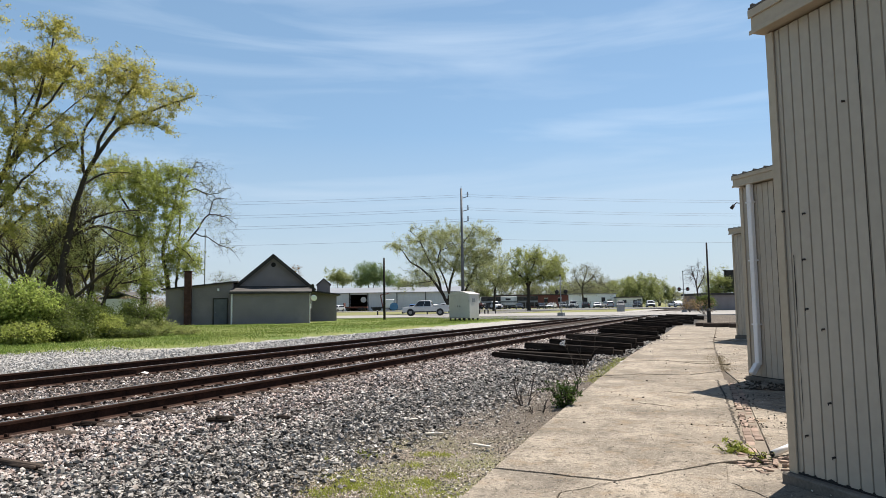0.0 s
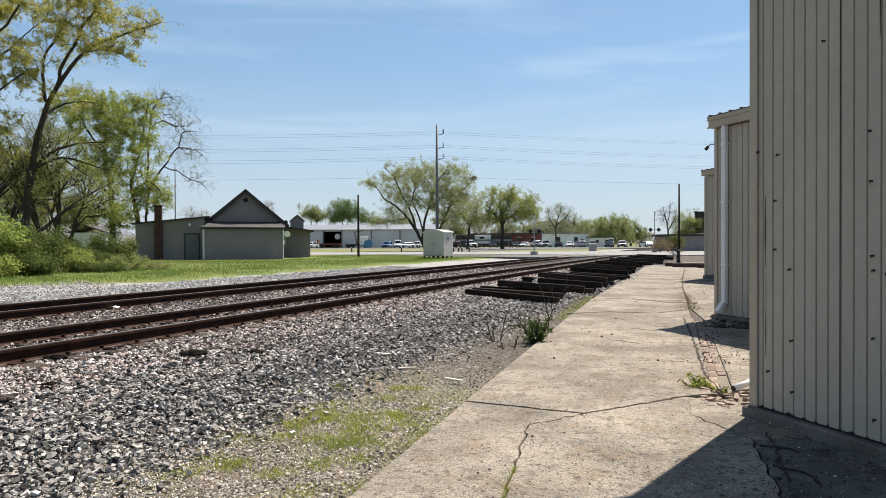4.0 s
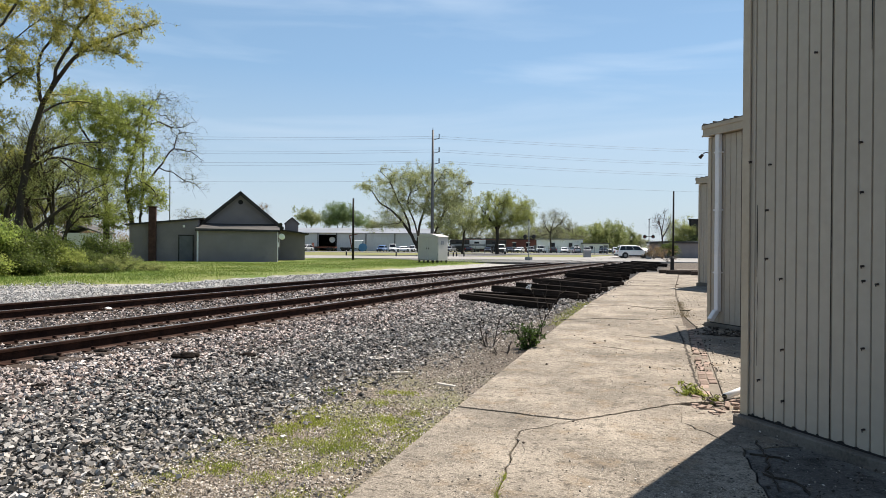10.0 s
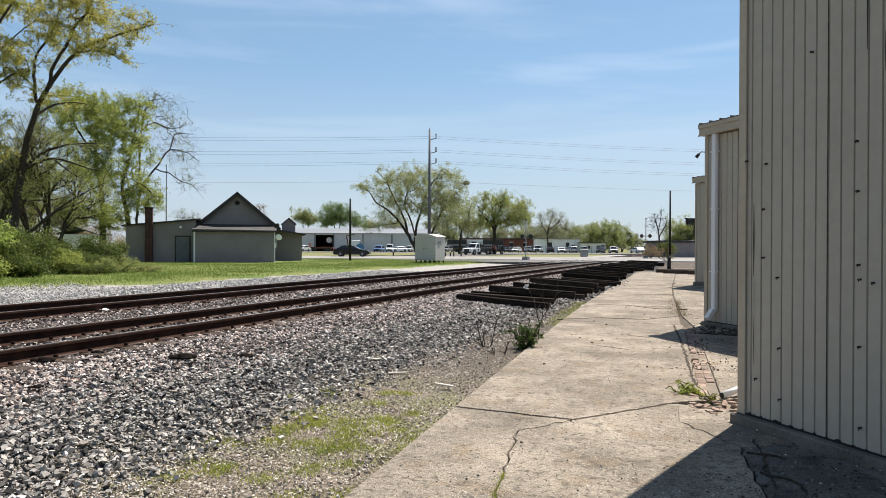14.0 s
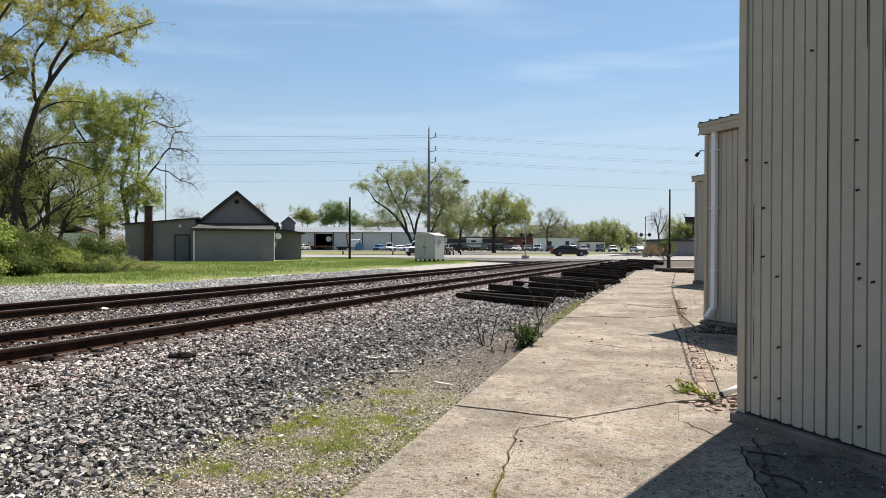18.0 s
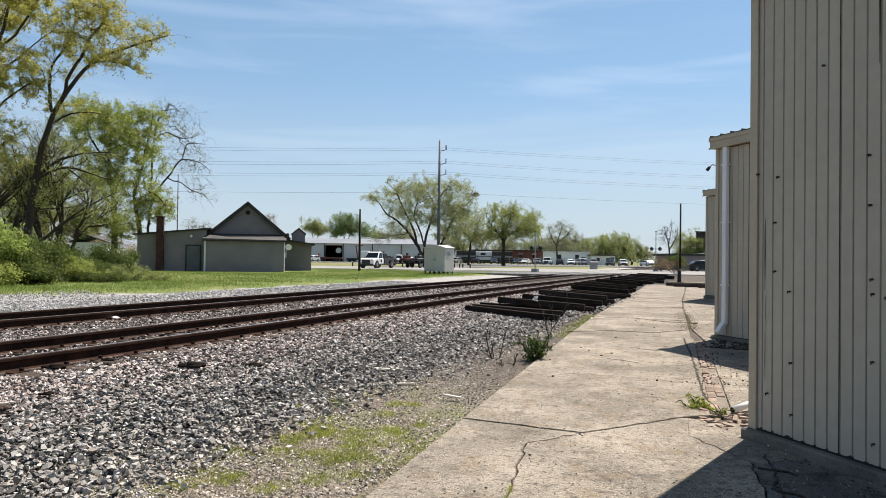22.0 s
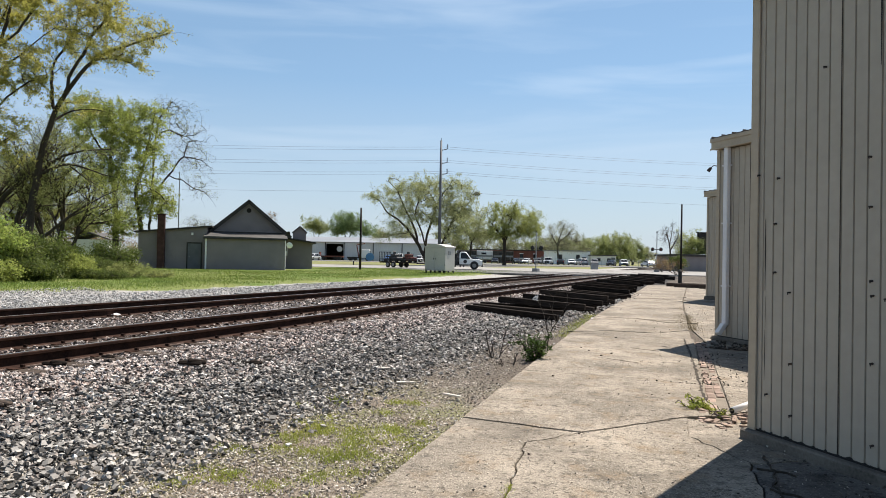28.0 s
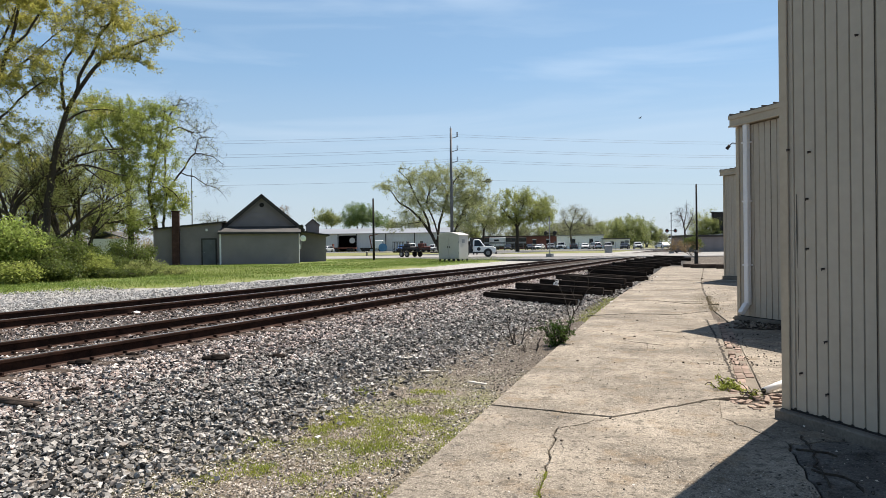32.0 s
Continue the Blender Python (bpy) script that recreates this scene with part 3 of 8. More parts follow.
# across and along the platform, and how wide they gape
CRACKS = (
    ([(-1.99, 15.10), (-1.11, 15.78), (-0.12, 15.73), (0.64, 16.77)], 0.030),
    ([(-0.76, 19.59), (0.15, 18.61), (0.96, 18.71)], 0.030),
    ([(-0.84, 11.28), (-0.56, 11.11), (-0.29, 10.95)], 0.014),
    ([(0.46, 14.87), (0.50, 11.86), (0.50, 9.63), (0.50, 8.28)], 0.035),
    ([(-2.03, 23.48), (-0.73, 23.65), (0.76, 24.75)], 0.030),
    ([(-1.52, 29.94), (0.00, 30.48), (1.11, 32.35)], 0.040),
    ([(0.82, 6.15), (0.85, 5.80), (0.80, 5.35), (0.81, 4.88)], 0.014),
    ([(0.71, 5.75), (0.92, 5.73), (1.02, 5.63)], 0.012),
    ([(0.76, 5.28), (0.94, 5.15), (1.01, 4.84)], 0.014),
    ([(0.00, 12.58), (-0.35, 12.75), (-0.60, 12.88)], 0.016))


def crack(points, width, seed):
    """A jagged dirt-filled crack along the given bends, with frayed edges."""
    rng, line = random.Random(seed), []
    for (ax, ay), (bx, by) in zip(points, points[1:]):
        n = max(3, int(math.hypot(bx - ax, by - ay) / 0.06))
        for k in range(n):
            line.append((ax + (bx - ax) * k / n + rng.gauss(0, 0.012), ay + (by - ay) * k / n + rng.gauss(0, 0.012)))
    sh, n, top = Shape(), len(line), []
    for i, (x, y) in enumerate(line):
        (px, py), (qx, qy) = line[max(i - 1, 0)], line[min(i + 1, n - 1)]
        d = math.hypot(qx - px, qy - py) or 1
        nx, ny = -(qy - py) / d, (qx - px) / d
        a, b = (width * rng.uniform(0.1, 0.75) * (0.3 if i in (0, n - 1) else 1) for _ in range(2))
        top += [(x + nx * a, y + ny * a, 0.003), (x - nx * b, y - ny * b, 0.003)]
    low = [(x, y, -0.02) for x, y, _ in top]
    m = len(top)
    faces = []
    for i in range(0, m - 2, 2):
        faces += [(i, i + 1, i + 3, i + 2), (m + i, m + i + 2, m + i + 3, m + i + 1), (i, i + 2, m + i + 2, m + i), (i + 1, m + i + 1, m + i + 3, i + 3)]
    part("crack", sh.add(top + low, faces), M_CRACKDIRT, platform, "dirt-filled crack in the concrete")


for k, (points, width) in enumerate(CRACKS):
    crack(points, width, 50 + k)


# ---- tracks ----
def rail_outline():
    h = 0.18
    half = [(0.075, 0), (0.075, 0.012), (0.02, 0.03), (0.01, 0.045), (0.01, h - 0.055), (0.036, h - 0.042), (0.036, h - 0.012), (0.028, h - 0.002)]
    return half + [(-x, z) for x, z in half[::-1]]


def build_track(centre, label):
    tr = thing("railway_track", label, "railway track", "railway tracks", m=TRACK)
    for side in (-0.7525, 0.7525):
        r = part("rail", Shape().extrude(rail_outline(), -60, 420), M_RUST, tr, m=pose(centre + side, 0, RAIL_TOP - 0.18))
        for edge in (-1, 1):
            part("rail_foot", Shape().box(min(0.016 * edge, 0.077 * edge), max(0.016 * edge, 0.077 * edge), -60, 420, 0.001, 0.017), M_RAILFOOT, r, "dusty rail foot")
        part("running_surface", Shape().box(-0.026, 0.026, -60, 420, 0.1782, 0.1805), M_RAILTOP, r, "worn bright rail head")
    tie = Shape().box(-1.3, 1.3, -0.115, 0.115, -0.12, 0.012).mesh("sleeper", M_TIEBED, 0.012)
    plate = Shape().box(-0.17, 0.17, -0.09, 0.09, 0.0, 0.014).box(-0.16, -0.1, -0.07, -0.04, 0.01, 0.05).box(0.1, 0.16, 0.04, 0.07, 0.01, 0.05).mesh("tie_plate", M_RUST, 0.004)
    rng = random.Random(int(-centre * 10))
    for i in range(130):
        s = -3 + i * 0.56
        t = part("sleeper", tie, None, tr, m=pose(centre + rng.uniform(-0.05, 0.05), s, 0.165, 0, 0, rng.uniform(-1, 1)))
        if i < 75:
            for side in (-0.7525, 0.7525):
                part("tie_plate", plate, None, t, m=pose(side, 0, 0.012))


build_track(-8.63, "rusty double-headed steel rails on gravel-covered wooden sleepers")
build_track(-13.1, "second railway track with dark rusty rails in pale gravel")


# ---- metal sheds on the platform ----
WALL_TURN = math.degrees(math.atan2(-0.945, 0.328))     # the long walls run this way


def rib_outline(width, pitch):
    """The wavy plan of one wall panel: flat bands between narrow grooves."""
    pts, n = [], round(width / pitch)
    p = width / n
    for i in range(n):
        x = i * p
        pts += [(x, 0.0), (x + 0.004, -0.016), (x + 0.011, -0.016), (x + 0.016, 0.0)]
    return pts + [(width, 0.0)]


def panel_mesh(width, height, pitch=0.143):
    """A ribbed sheet in x and z that faces -y, with a little thickness."""
    pts = rib_outline(width, pitch)
    sh = Shape()
    n = len(pts)
    vs = [(x, -y, z) for z in (0, height) for x, y in pts] + [(x, -y + 0.006, z) for z in (0, height) for x, y in pts]
    fs = [(i, i + 1, n + i + 1, n + i) for i in range(n - 1)] + [(2 * n + i, 3 * n + i, 3 * n + i + 1, 2 * n + i + 1) for i in range(n - 1)]
    fs += [(i, 2 * n + i, 2 * n + i + 1, i + 1) for i in range(n - 1)] + [(n + i, n + i + 1, 3 * n + i + 1, 3 * n + i) for i in range(n - 1)]
    return sh.add(vs, fs)


M_EDGE0 = material("grimy_edge", (0.03, 0.026, 0.022), (0.1, 0.085, 0.07), 0.85, scale=6, fine=30, bump=0.3)
M_RUSTSPOT = plain("rust_bolt", (0.03, 0.022, 0.018), 0.8)


def build_shed(name, corner, label, length, depth, eave, base=0.1, spout=False, lamp=False, knobs=(), pitch=0.1525):
    """Walls on axes whose x runs along the long wall from the far corner, and whose -y looks at the tracks."""
    shed = thing(name, label, "metal building", "sheds along the platform", m=pose(corner[0], corner[1], 0, 0, 0, WALL_TURN))
    part("foundation", Shape().box(-0.05, length, -0.09, depth, -0.3, base), M_CURB, shed, "grey concrete footing", 0.015)
    part("core_wall", Shape().box(0.03, length - 0.03, 0.03, depth - 0.03, base, eave), M_PANEL, shed)
    w = 0.915
    pm = panel_mesh(w - 0.004, eave - base, pitch).mesh("wall_panel", M_PANEL)
    for i in range(int(length / w)):
        part("wall_panel", pm, None, shed, m=pose(i * w, 0, base))
    for i in range(int(depth / w)):
        part("wall_panel", pm, None, shed, m=pose(0, (i + 1) * w, base, 0, 0, -90))
    part("corner_trim", Shape().box(-0.02, 0.07, -0.024, -0.006, base, eave).box(-0.024, -0.006, -0.02, 0.07, base, eave), M_TRIM, shed, "", 0.003)
    part("base_trim", Shape().box(0, length, -0.012, 0.0, base - 0.02, base + 0.014), M_DARK, shed, "dark rusted drip edge")
    seam = Shape()
    for i in range(1, int(length / w)):
        seam.box(i * w - 0.004, i * w + 0.001, -0.002, 0.004, base, eave)
    part("panel_seam", seam, M_EDGE0, shed, "dark seams between the sheets")
    if knobs:
        rr = random.Random(31)
        for i in range(int(6.0 / 0.0572)):
            x, h, k = i * 0.0572 + rr.uniform(-0.012, 0.012), rr.uniform(0.01, 0.022) * (1.5 if i % 2 == 0 else 0.9) * (1 + 0.9 * rr.random() ** 6), rr.uniform(0.02, 0.045)
            rust = Shape().add([(x - k, -0.004, base), (x + k, -0.004, base), (x + k * 0.75, -0.004, base + h * rr.uniform(0.5, 0.9)), (x + rr.uniform(-0.1, 0.3) * k, -0.004, base + h), (x - k * 0.7, -0.004, base + h * rr.uniform(0.45, 0.95))] + [(x - k, 0.01, base), (x + k, 0.01, base)], [(0, 1, 2, 3, 4), (0, 5, 6, 1)])
            part("rust_hole", rust, M_DARK, shed, "rusted-through foot of a wall sheet")
        for x, z0, z1, gap in ((0.155, 0.55, 1.0, 0.004), (0.15, 1.35, 2.0, 0.007), (0.157, 1.02, 1.3, 0.003), (1.255, 3.1, eave, 0.008), (1.4, 2.9, 3.2, 0.004)):
            part("open_seam", Shape().add([(x - gap * 0.3, -0.004, z0), (x + gap * 0.3, -0.004, z0), (x + gap, -0.004, (z0 + z1) / 2), (x + gap * 0.4, -0.004, z1), (x - gap * 0.4, -0.004, z1), (x - gap * 0.8, -0.004, (z0 + z1) / 2)], [(0, 1, 2, 3, 4, 5)]), M_DARK, shed, "black open seam in the wall sheet")
    rise = 0.12
    out = [(-0.13, eave + 0.02), (-0.13, eave + 0.2), (-0.11, eave + 0.26), (depth / 2, eave + 0.26 + depth / 2 * rise), (depth + 0.2, eave + 0.26), (depth + 0.2, eave + 0.02)]
    roof = Shape()
    n = len(out)
    roof.add([(-0.07, y, z) for y, z in out] + [(length, y, z) for y, z in out], [(i, (i + 1) % n, n + (i + 1) % n, n + i) for i in range(n)] + [tuple(range(n)), tuple(range(2 * n - 1, n - 1, -1))])
    part("roof", roof, M_TRIM, shed, "tan metal roof with deep fascia")
    part("fascia_lip", Shape().box(-0.09, length, -0.15, -0.13, eave + 0.17, eave + 0.25).box(-0.09, length, -0.145, -0.13, eave + 0.01, eave + 0.05), M_TRIM, shed, "", 0.004)
    sheet = Shape()
    for k in range(int(length / 0.3)):
        sheet.box(-0.06 + k * 0.3, -0.03 + k * 0.3, -0.14, 0.9, eave + 0.262, eave + 0.3)
    sheet.box(-0.08, length, -0.15, 0.9, eave + 0.252, eave + 0.268)
    part("roof_sheet", sheet, M_ROOFMETAL, shed, "dark ribbed roof sheet edge")
    if spout:
        sp = Shape().box(0.28, 0.4, -0.115, -0.02, 0.3, eave + 0.03)
        part("downspout", sp, M_SPOUT, shed, "white square metal downspout", 0.012)
        elbow = Shape().box(0.28, 0.4, -0.05, 0.05, -0.24, 0.0, pose(0, -0.1, 0.32, -38))
        part("spout_elbow", elbow, M_SPOUT, shed, "white elbow at the foot of the spout", 0.012)
        for z in (1.1, 2.4, 3.6):
            part("strap", Shape().box(0.255, 0.425, -0.12, -0.01, z, z + 0.03), M_SPOUT, shed)
    if lamp:
        part("lamp_arm", Shape().tube((-0.02, 0.0, eave - 0.32), (-0.1, -0.04, eave - 0.3), 0.01, 0.01).tube((-0.1, -0.04, eave - 0.3), (-0.17, -0.07, eave - 0.36), 0.01, 0.01), M_RUSTSPOT, shed)
        part("lamp_head", Shape().tube((-0.15, -0.06, eave - 0.34), (-0.21, -0.085, eave - 0.41), 0.03, 0.038, 10), M_RUSTSPOT, shed, "small dark floodlight")
    for x, z in knobs:
        part("bolt", Shape().tube((x, 0.0, z), (x, -0.03, z), 0.009, 0.007, 7).tube((x, -0.026, z), (x + 0.01, -0.036, z - 0.016), 0.006, 0.004, 5), M_RUSTSPOT, shed, "rusty bolt sticking out")
    return shed


KNOBS = [(0.77, 3.21), (0.30, 2.35), (0.27, 1.95), (0.27, 1.52), (0.43, 1.35), (0.45, 0.74), (0.19, 0.43), (0.46, 0.30), (1.18, 2.42), (1.19, 2.04), (1.20, 1.48), (1.21, 1.37), (1.21, 0.86), (1.22, 0.25), (1.32, 1.35), (0.07, 2.40), (2.1, 1.9), (2.1, 0.8)]
build_shed("metal_shed", (2.755, 6.235), "tan ribbed metal shed with rust-stained wall in shade", 14, 6, 4.08, 0.08, knobs=KNOBS, pitch=0.1144)
build_shed("metal_shed", (5.58, 14.35), "tan ribbed metal shed with a white downspout", 8, 5, 3.97, 0.05, spout=True, lamp=True)
build_shed("metal_shed", (11.1, 29.7), "tan ribbed metal shed farther along the platform", 9, 6, 4.45, 0.12)

# ---- road and crossing ----
def flat(name, label, category, pts, z, mat, thick=0.12):
    sh = Shape()
    n = len(pts)
    sh.add([(x, y, z) for x, y in pts] + [(x, y, z - thick) for x, y in pts], [tuple(range(n)), tuple(range(2 * n - 1, n - 1, -1))] + [(i, n + i, n + (i + 1) % n, (i + 1) % n) for i in range(n)])
    return thing(name, label, category, kind="structure", data=sh.mesh(name, mat))


flat("road", "pale worn asphalt road over the railway crossing", "road", [(-400, 74), (4, 73), (16, 66), (34, 62), (60, 62), (400, 72), (400, 94), (40, 93), (-400, 91)], 0.335, M_ROAD)
flat("pavement", "pale gravel yard beside the road", "yard", [(-2, 62), (10, 58), (16, 66), (4, 73), (-6, 72.9)], 0.315, M_GRAVEL)
flat("road", "gravel drive through the truck yard", "drive", [(-13, 84.5), (-3, 84.8), (16, 125), (60, 150), (60, 165), (-90, 175), (-90, 160), (8, 140)], 0.33, M_GRAVEL)

# ---- trees and plants ----
M_BARK = material("bark", (0.03, 0.025, 0.021), (0.075, 0.062, 0.052), 0.95, scale=3, fine=30, bump=0.6, depth=0.03, stretch=(1, 1, 0.3))
M_TWIG = material("grey_bark", (0.06, 0.052, 0.046), (0.12, 0.105, 0.092), 0.95, scale=3, fine=30, bump=0.4)
M_LEAF_YELLOW = leaf_material("yellow_spring_leaves", (0.33, 0.335, 0.075), (0.48, 0.43, 0.12), 0.5)
M_LEAF_GREEN = leaf_material("fresh_green_leaves", (0.2, 0.25, 0.055), (0.35, 0.385, 0.1), 0.52)
M_LEAF_DEEP = leaf_material("deep_green_leaves", (0.13, 0.19, 0.08), (0.21, 0.28, 0.115), 0.48)
M_LEAF_PALE = leaf_material("pale_olive_leaves", (0.28, 0.31, 0.15), (0.4, 0.42, 0.19), 0.42)
M_LEAF_SAND = leaf_material("sandy_green_leaves", (0.23, 0.26, 0.08), (0.35, 0.38, 0.13), 0.5)
M_LEAF_OLIVE = leaf_material("olive_leaves", (0.2, 0.235, 0.075), (0.33, 0.35, 0.125), 0.54)
M_LEAF_GOLD = leaf_material("golden_green_leaves", (0.17, 0.19, 0.05), (0.28, 0.28, 0.085), 0.52)
M_LEAF_DARK = leaf_material("bush_leaves", (0.06, 0.085, 0.02), (0.14, 0.175, 0.04), 0.45)
# distance haze is mixed into this leaf colour as grey
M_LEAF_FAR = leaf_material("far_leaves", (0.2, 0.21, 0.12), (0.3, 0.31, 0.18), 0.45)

M_LEAF_FARGREEN = leaf_material("far_green_leaves", (0.2, 0.235, 0.09), (0.3, 0.33, 0.13), 0.48)
M_DRYLEAF = leaf_material("dry_brown_leaves", (0.2, 0.14, 0.075), (0.32, 0.22, 0.11), 0.3)
M_LEAF_BRIGHT = leaf_material("bright_bush_leaves", (0.2, 0.27, 0.058), (0.38, 0.44, 0.115), 0.52)


def curve_out(shape, rng, p, way, length, r0, r1, steps, bend, lift, sides=6):
    """A limb of short tapered pieces; returns its joints."""
    pts = [Vector(p)]
    d = Vector(way).normalized()
    for i in range(steps):
        d = (d + Vector((rng.uniform(-bend, bend), rng.uniform(-bend, bend), rng.uniform(-bend, bend) + lift))).normalized()
        q = pts[-1] + d * (length / steps)
        a, b = r0 + (r1 - r0) * i / steps, r0 + (r1 - r0) * (i + 1) / steps
        shape.tube(pts[-1], q, a, b, sides, False)
        pts.append(q)
    return pts, d


def grow(shape, tips, rng, p, way, length, r, level, spread=0.7, lift=0.06, kids=(3, 4), ratio=0.68, sides=6):
    pts, d = curve_out(shape, rng, p, way, length, r, r * 0.62, 3 if level else 1, 0.16, lift, sides if level > 1 else 4 if level else 3)
    if level == 0:
        tips.extend([pts[-1], pts[-2], (pts[-1] + pts[-2]) / 2])
        return
    n = rng.randint(*kids)
    for i in range(n):
        at = pts[-1] if i == 0 else pts[rng.choice((1, 2, 2, 3))] if len(pts) > 3 else pts[-1]
        side = Vector((rng.gauss(0, 1), rng.gauss(0, 1), rng.gauss(0, 0.6)))
        side = (side - d * side.dot(d)).normalized()
        a = spread * rng.uniform(0.5, 1.15) * (0.45 if i == 0 else 1)
        grow(shape, tips, rng, at, d * math.cos(a) + side * math.sin(a), length * ratio * rng.uniform(0.8, 1.15), max(r * 0.58, min(0.011, r)), level - 1, spread, lift, kids, ratio, sides)


def leaves(name, tips, per_tip, size, sigma, mat, seed, clump=0.55):
    """Many small leaf blades gathered round the twigs' ends."""
    rng = np.random.default_rng(seed)
    pts = np.array([tuple(t) for t in tips])
    # foliage gathers in clumps: some twigs are full, others nearly bare
    full = np.array([noise.noise((p * clump + seed).tolist()) for p in pts])
    c = np.repeat(pts, rng.poisson(per_tip * np.clip(0.95 + 1.7 * full, 0.12, 2.4)), axis=0)
    way = rng.normal(size=c.shape)
    c = c + way / np.linalg.norm(way, axis=1)[:, None] * (sigma * 1.9 * rng.uniform(0, 1, (len(c), 1)) ** 0.7)
    n = len(c)
    a = rng.normal(size=(n, 3))
    a /= np.linalg.norm(a, axis=1)[:, None]
    b = np.cross(a, rng.normal(size=(n, 3)))
    b /= np.linalg.norm(b, axis=1)[:, None]
    s = size * rng.uniform(0.6, 1.3, (n, 1))
    v = np.stack([c - a * s * 0.85, c + b * s * 0.75, c + a * s * 0.85], 1).reshape(-1, 3)
    return arrays(name, v, np.arange(3 * n).reshape(-1, 3), mat)


def tree(label, base, height, seed, leaf=M_LEAF_GREEN, per_tip=5, size=0.12, sigma=0.35, levels=4, stems=((0, 0, 1),), trunk=0.3, r=None, spread=0.75, lift=0.05, bark=M_BARK, group="", kids=(3, 4), ratio=0.68, category="tree", name="tree"):
    rng = random.Random(seed)
    t = thing(name, label, category, group, m=pose(*base))
    wood, tips = Shape(), []
    r = r or height * 0.02
    for way in stems:
        w = Vector(way)
        k = rng.uniform(0.85, 1.1)
        pts, d = curve_out(wood, rng, (rng.uniform(-0.15, 0.15) * (len(stems) > 1), 0, -0.3), w, height * trunk * k, r, r * 0.75, 4, 0.08, 0.05, 9)
        for j in range(3):
            side = Vector((rng.gauss(0, 1), rng.gauss(0, 1), 0.2)).normalized()
            grow(wood, tips, rng, pts[-1 - (j == 2)], d * 0.8 + side * (0.35 + 0.3 * j), height * 0.3 * k, r * 0.6, levels - 1, spread, lift, kids, ratio)
    part("trunk", wood, bark, t, "dark trunk and limbs", smooth=True)
    if per_tip:
        part("crown", leaves("crown", tips, per_tip, size, sigma, leaf, seed), None, t)
    return t


def limbed_tree(label, limbs, seed, leaf, per_tip, size, sigma, levels=3, reach=4.5, bark=M_BARK, spread=0.7, lift=0.05, bare_below=0.0, name="tree", clump=0.8):
    """A tree whose main limbs follow given bends; each limb: joints and the radius at its foot."""
    rng = random.Random(seed)
    base = Vector(limbs[0][0][0])
    t = thing(name, label, "tree", m=Matrix.Translation(base))
    wood, tips = Shape(), []
    for joints, r in limbs:
        js = [Vector(j) - base for j in joints]
        n = len(js) - 1
        for i in range(n):
            a, b = r * (1 - 0.75 * i / n), r * (1 - 0.75 * (i + 1) / n)
            mid = (js[i] + js[i + 1]) / 2 + Vector((rng.uniform(-1, 1), rng.uniform(-1, 1), rng.uniform(-1, 1))) * (js[i + 1] - js[i]).length * 0.05
            wood.tube(js[i], mid, a, (a + b) / 2, 8, False)
            wood.tube(mid, js[i + 1], (a + b) / 2, b, 8, False)
            d = (js[i + 1] - js[i]).normalized()
            if i or len(limbs) < 2 or joints is not limbs[0][0]:
                for k in range(1 + i % 2 if i < n - 1 else 3):
                    side = Vector((rng.gauss(0, 1), rng.gauss(0, 0.8), rng.gauss(0.2, 0.6))).normalized()
                    grow(wood, tips, rng, js[i + 1] if k % 2 == 0 else mid, d * 0.7 + side * 0.7, reach * rng.uniform(0.6, 1.1), b * 0.6 + min(0.01, b), levels, spread, lift, (3, 4), 0.66)
    part("trunk", wood, bark, t, "dark leaning trunk and limbs", smooth=True)
    if per_tip:
        tips = [q for q in tips if q.z > bare_below or rng.random() < 0.12]
        part("crown", leaves("crown", tips, per_tip, size, sigma, leaf, seed, clump), None, t)
    return t


def shrub(label, base, height, width, seed, leaf=M_LEAF_DARK, count=2500, size=0.1, stems=14, name="shrub", bark=M_BARK, up=1.0):
    rng = random.Random(seed)
    t = thing(name, label, "shrub", m=pose(*base))
    wood, tips = Shape(), []
    for i in range(stems):
        a = rng.uniform(0, 6.283)
        o = Vector((math.cos(a), math.sin(a), 0)) * width * 0.22 * rng.random()
        pts, d = curve_out(wood, rng, o + Vector((0, 0, -0.1)), (math.cos(a) * 0.6, math.sin(a) * 0.6, up), height * rng.uniform(0.55, 1.0), 0.012 + height * 0.006, 0.006, 4, 0.2, 0.04, 4)
        tips.extend(pts[1:])
        for k in range(3):
            p2, _ = curve_out(wood, rng, pts[rng.randint(1, 3)], (rng.gauss(0, 1), rng.gauss(0, 1), 0.6), height * 0.35, 0.008 + height * 0.003, 0.003, 3, 0.25, 0.02, 3)
            tips.extend(p2[1:])
    part("stem", wood, bark, t)
    if count:
        part("foliage", leaves("foliage", tips, max(1, count // len(tips)), size, width * 0.07, leaf, seed, 1.7), None, t)
    return t


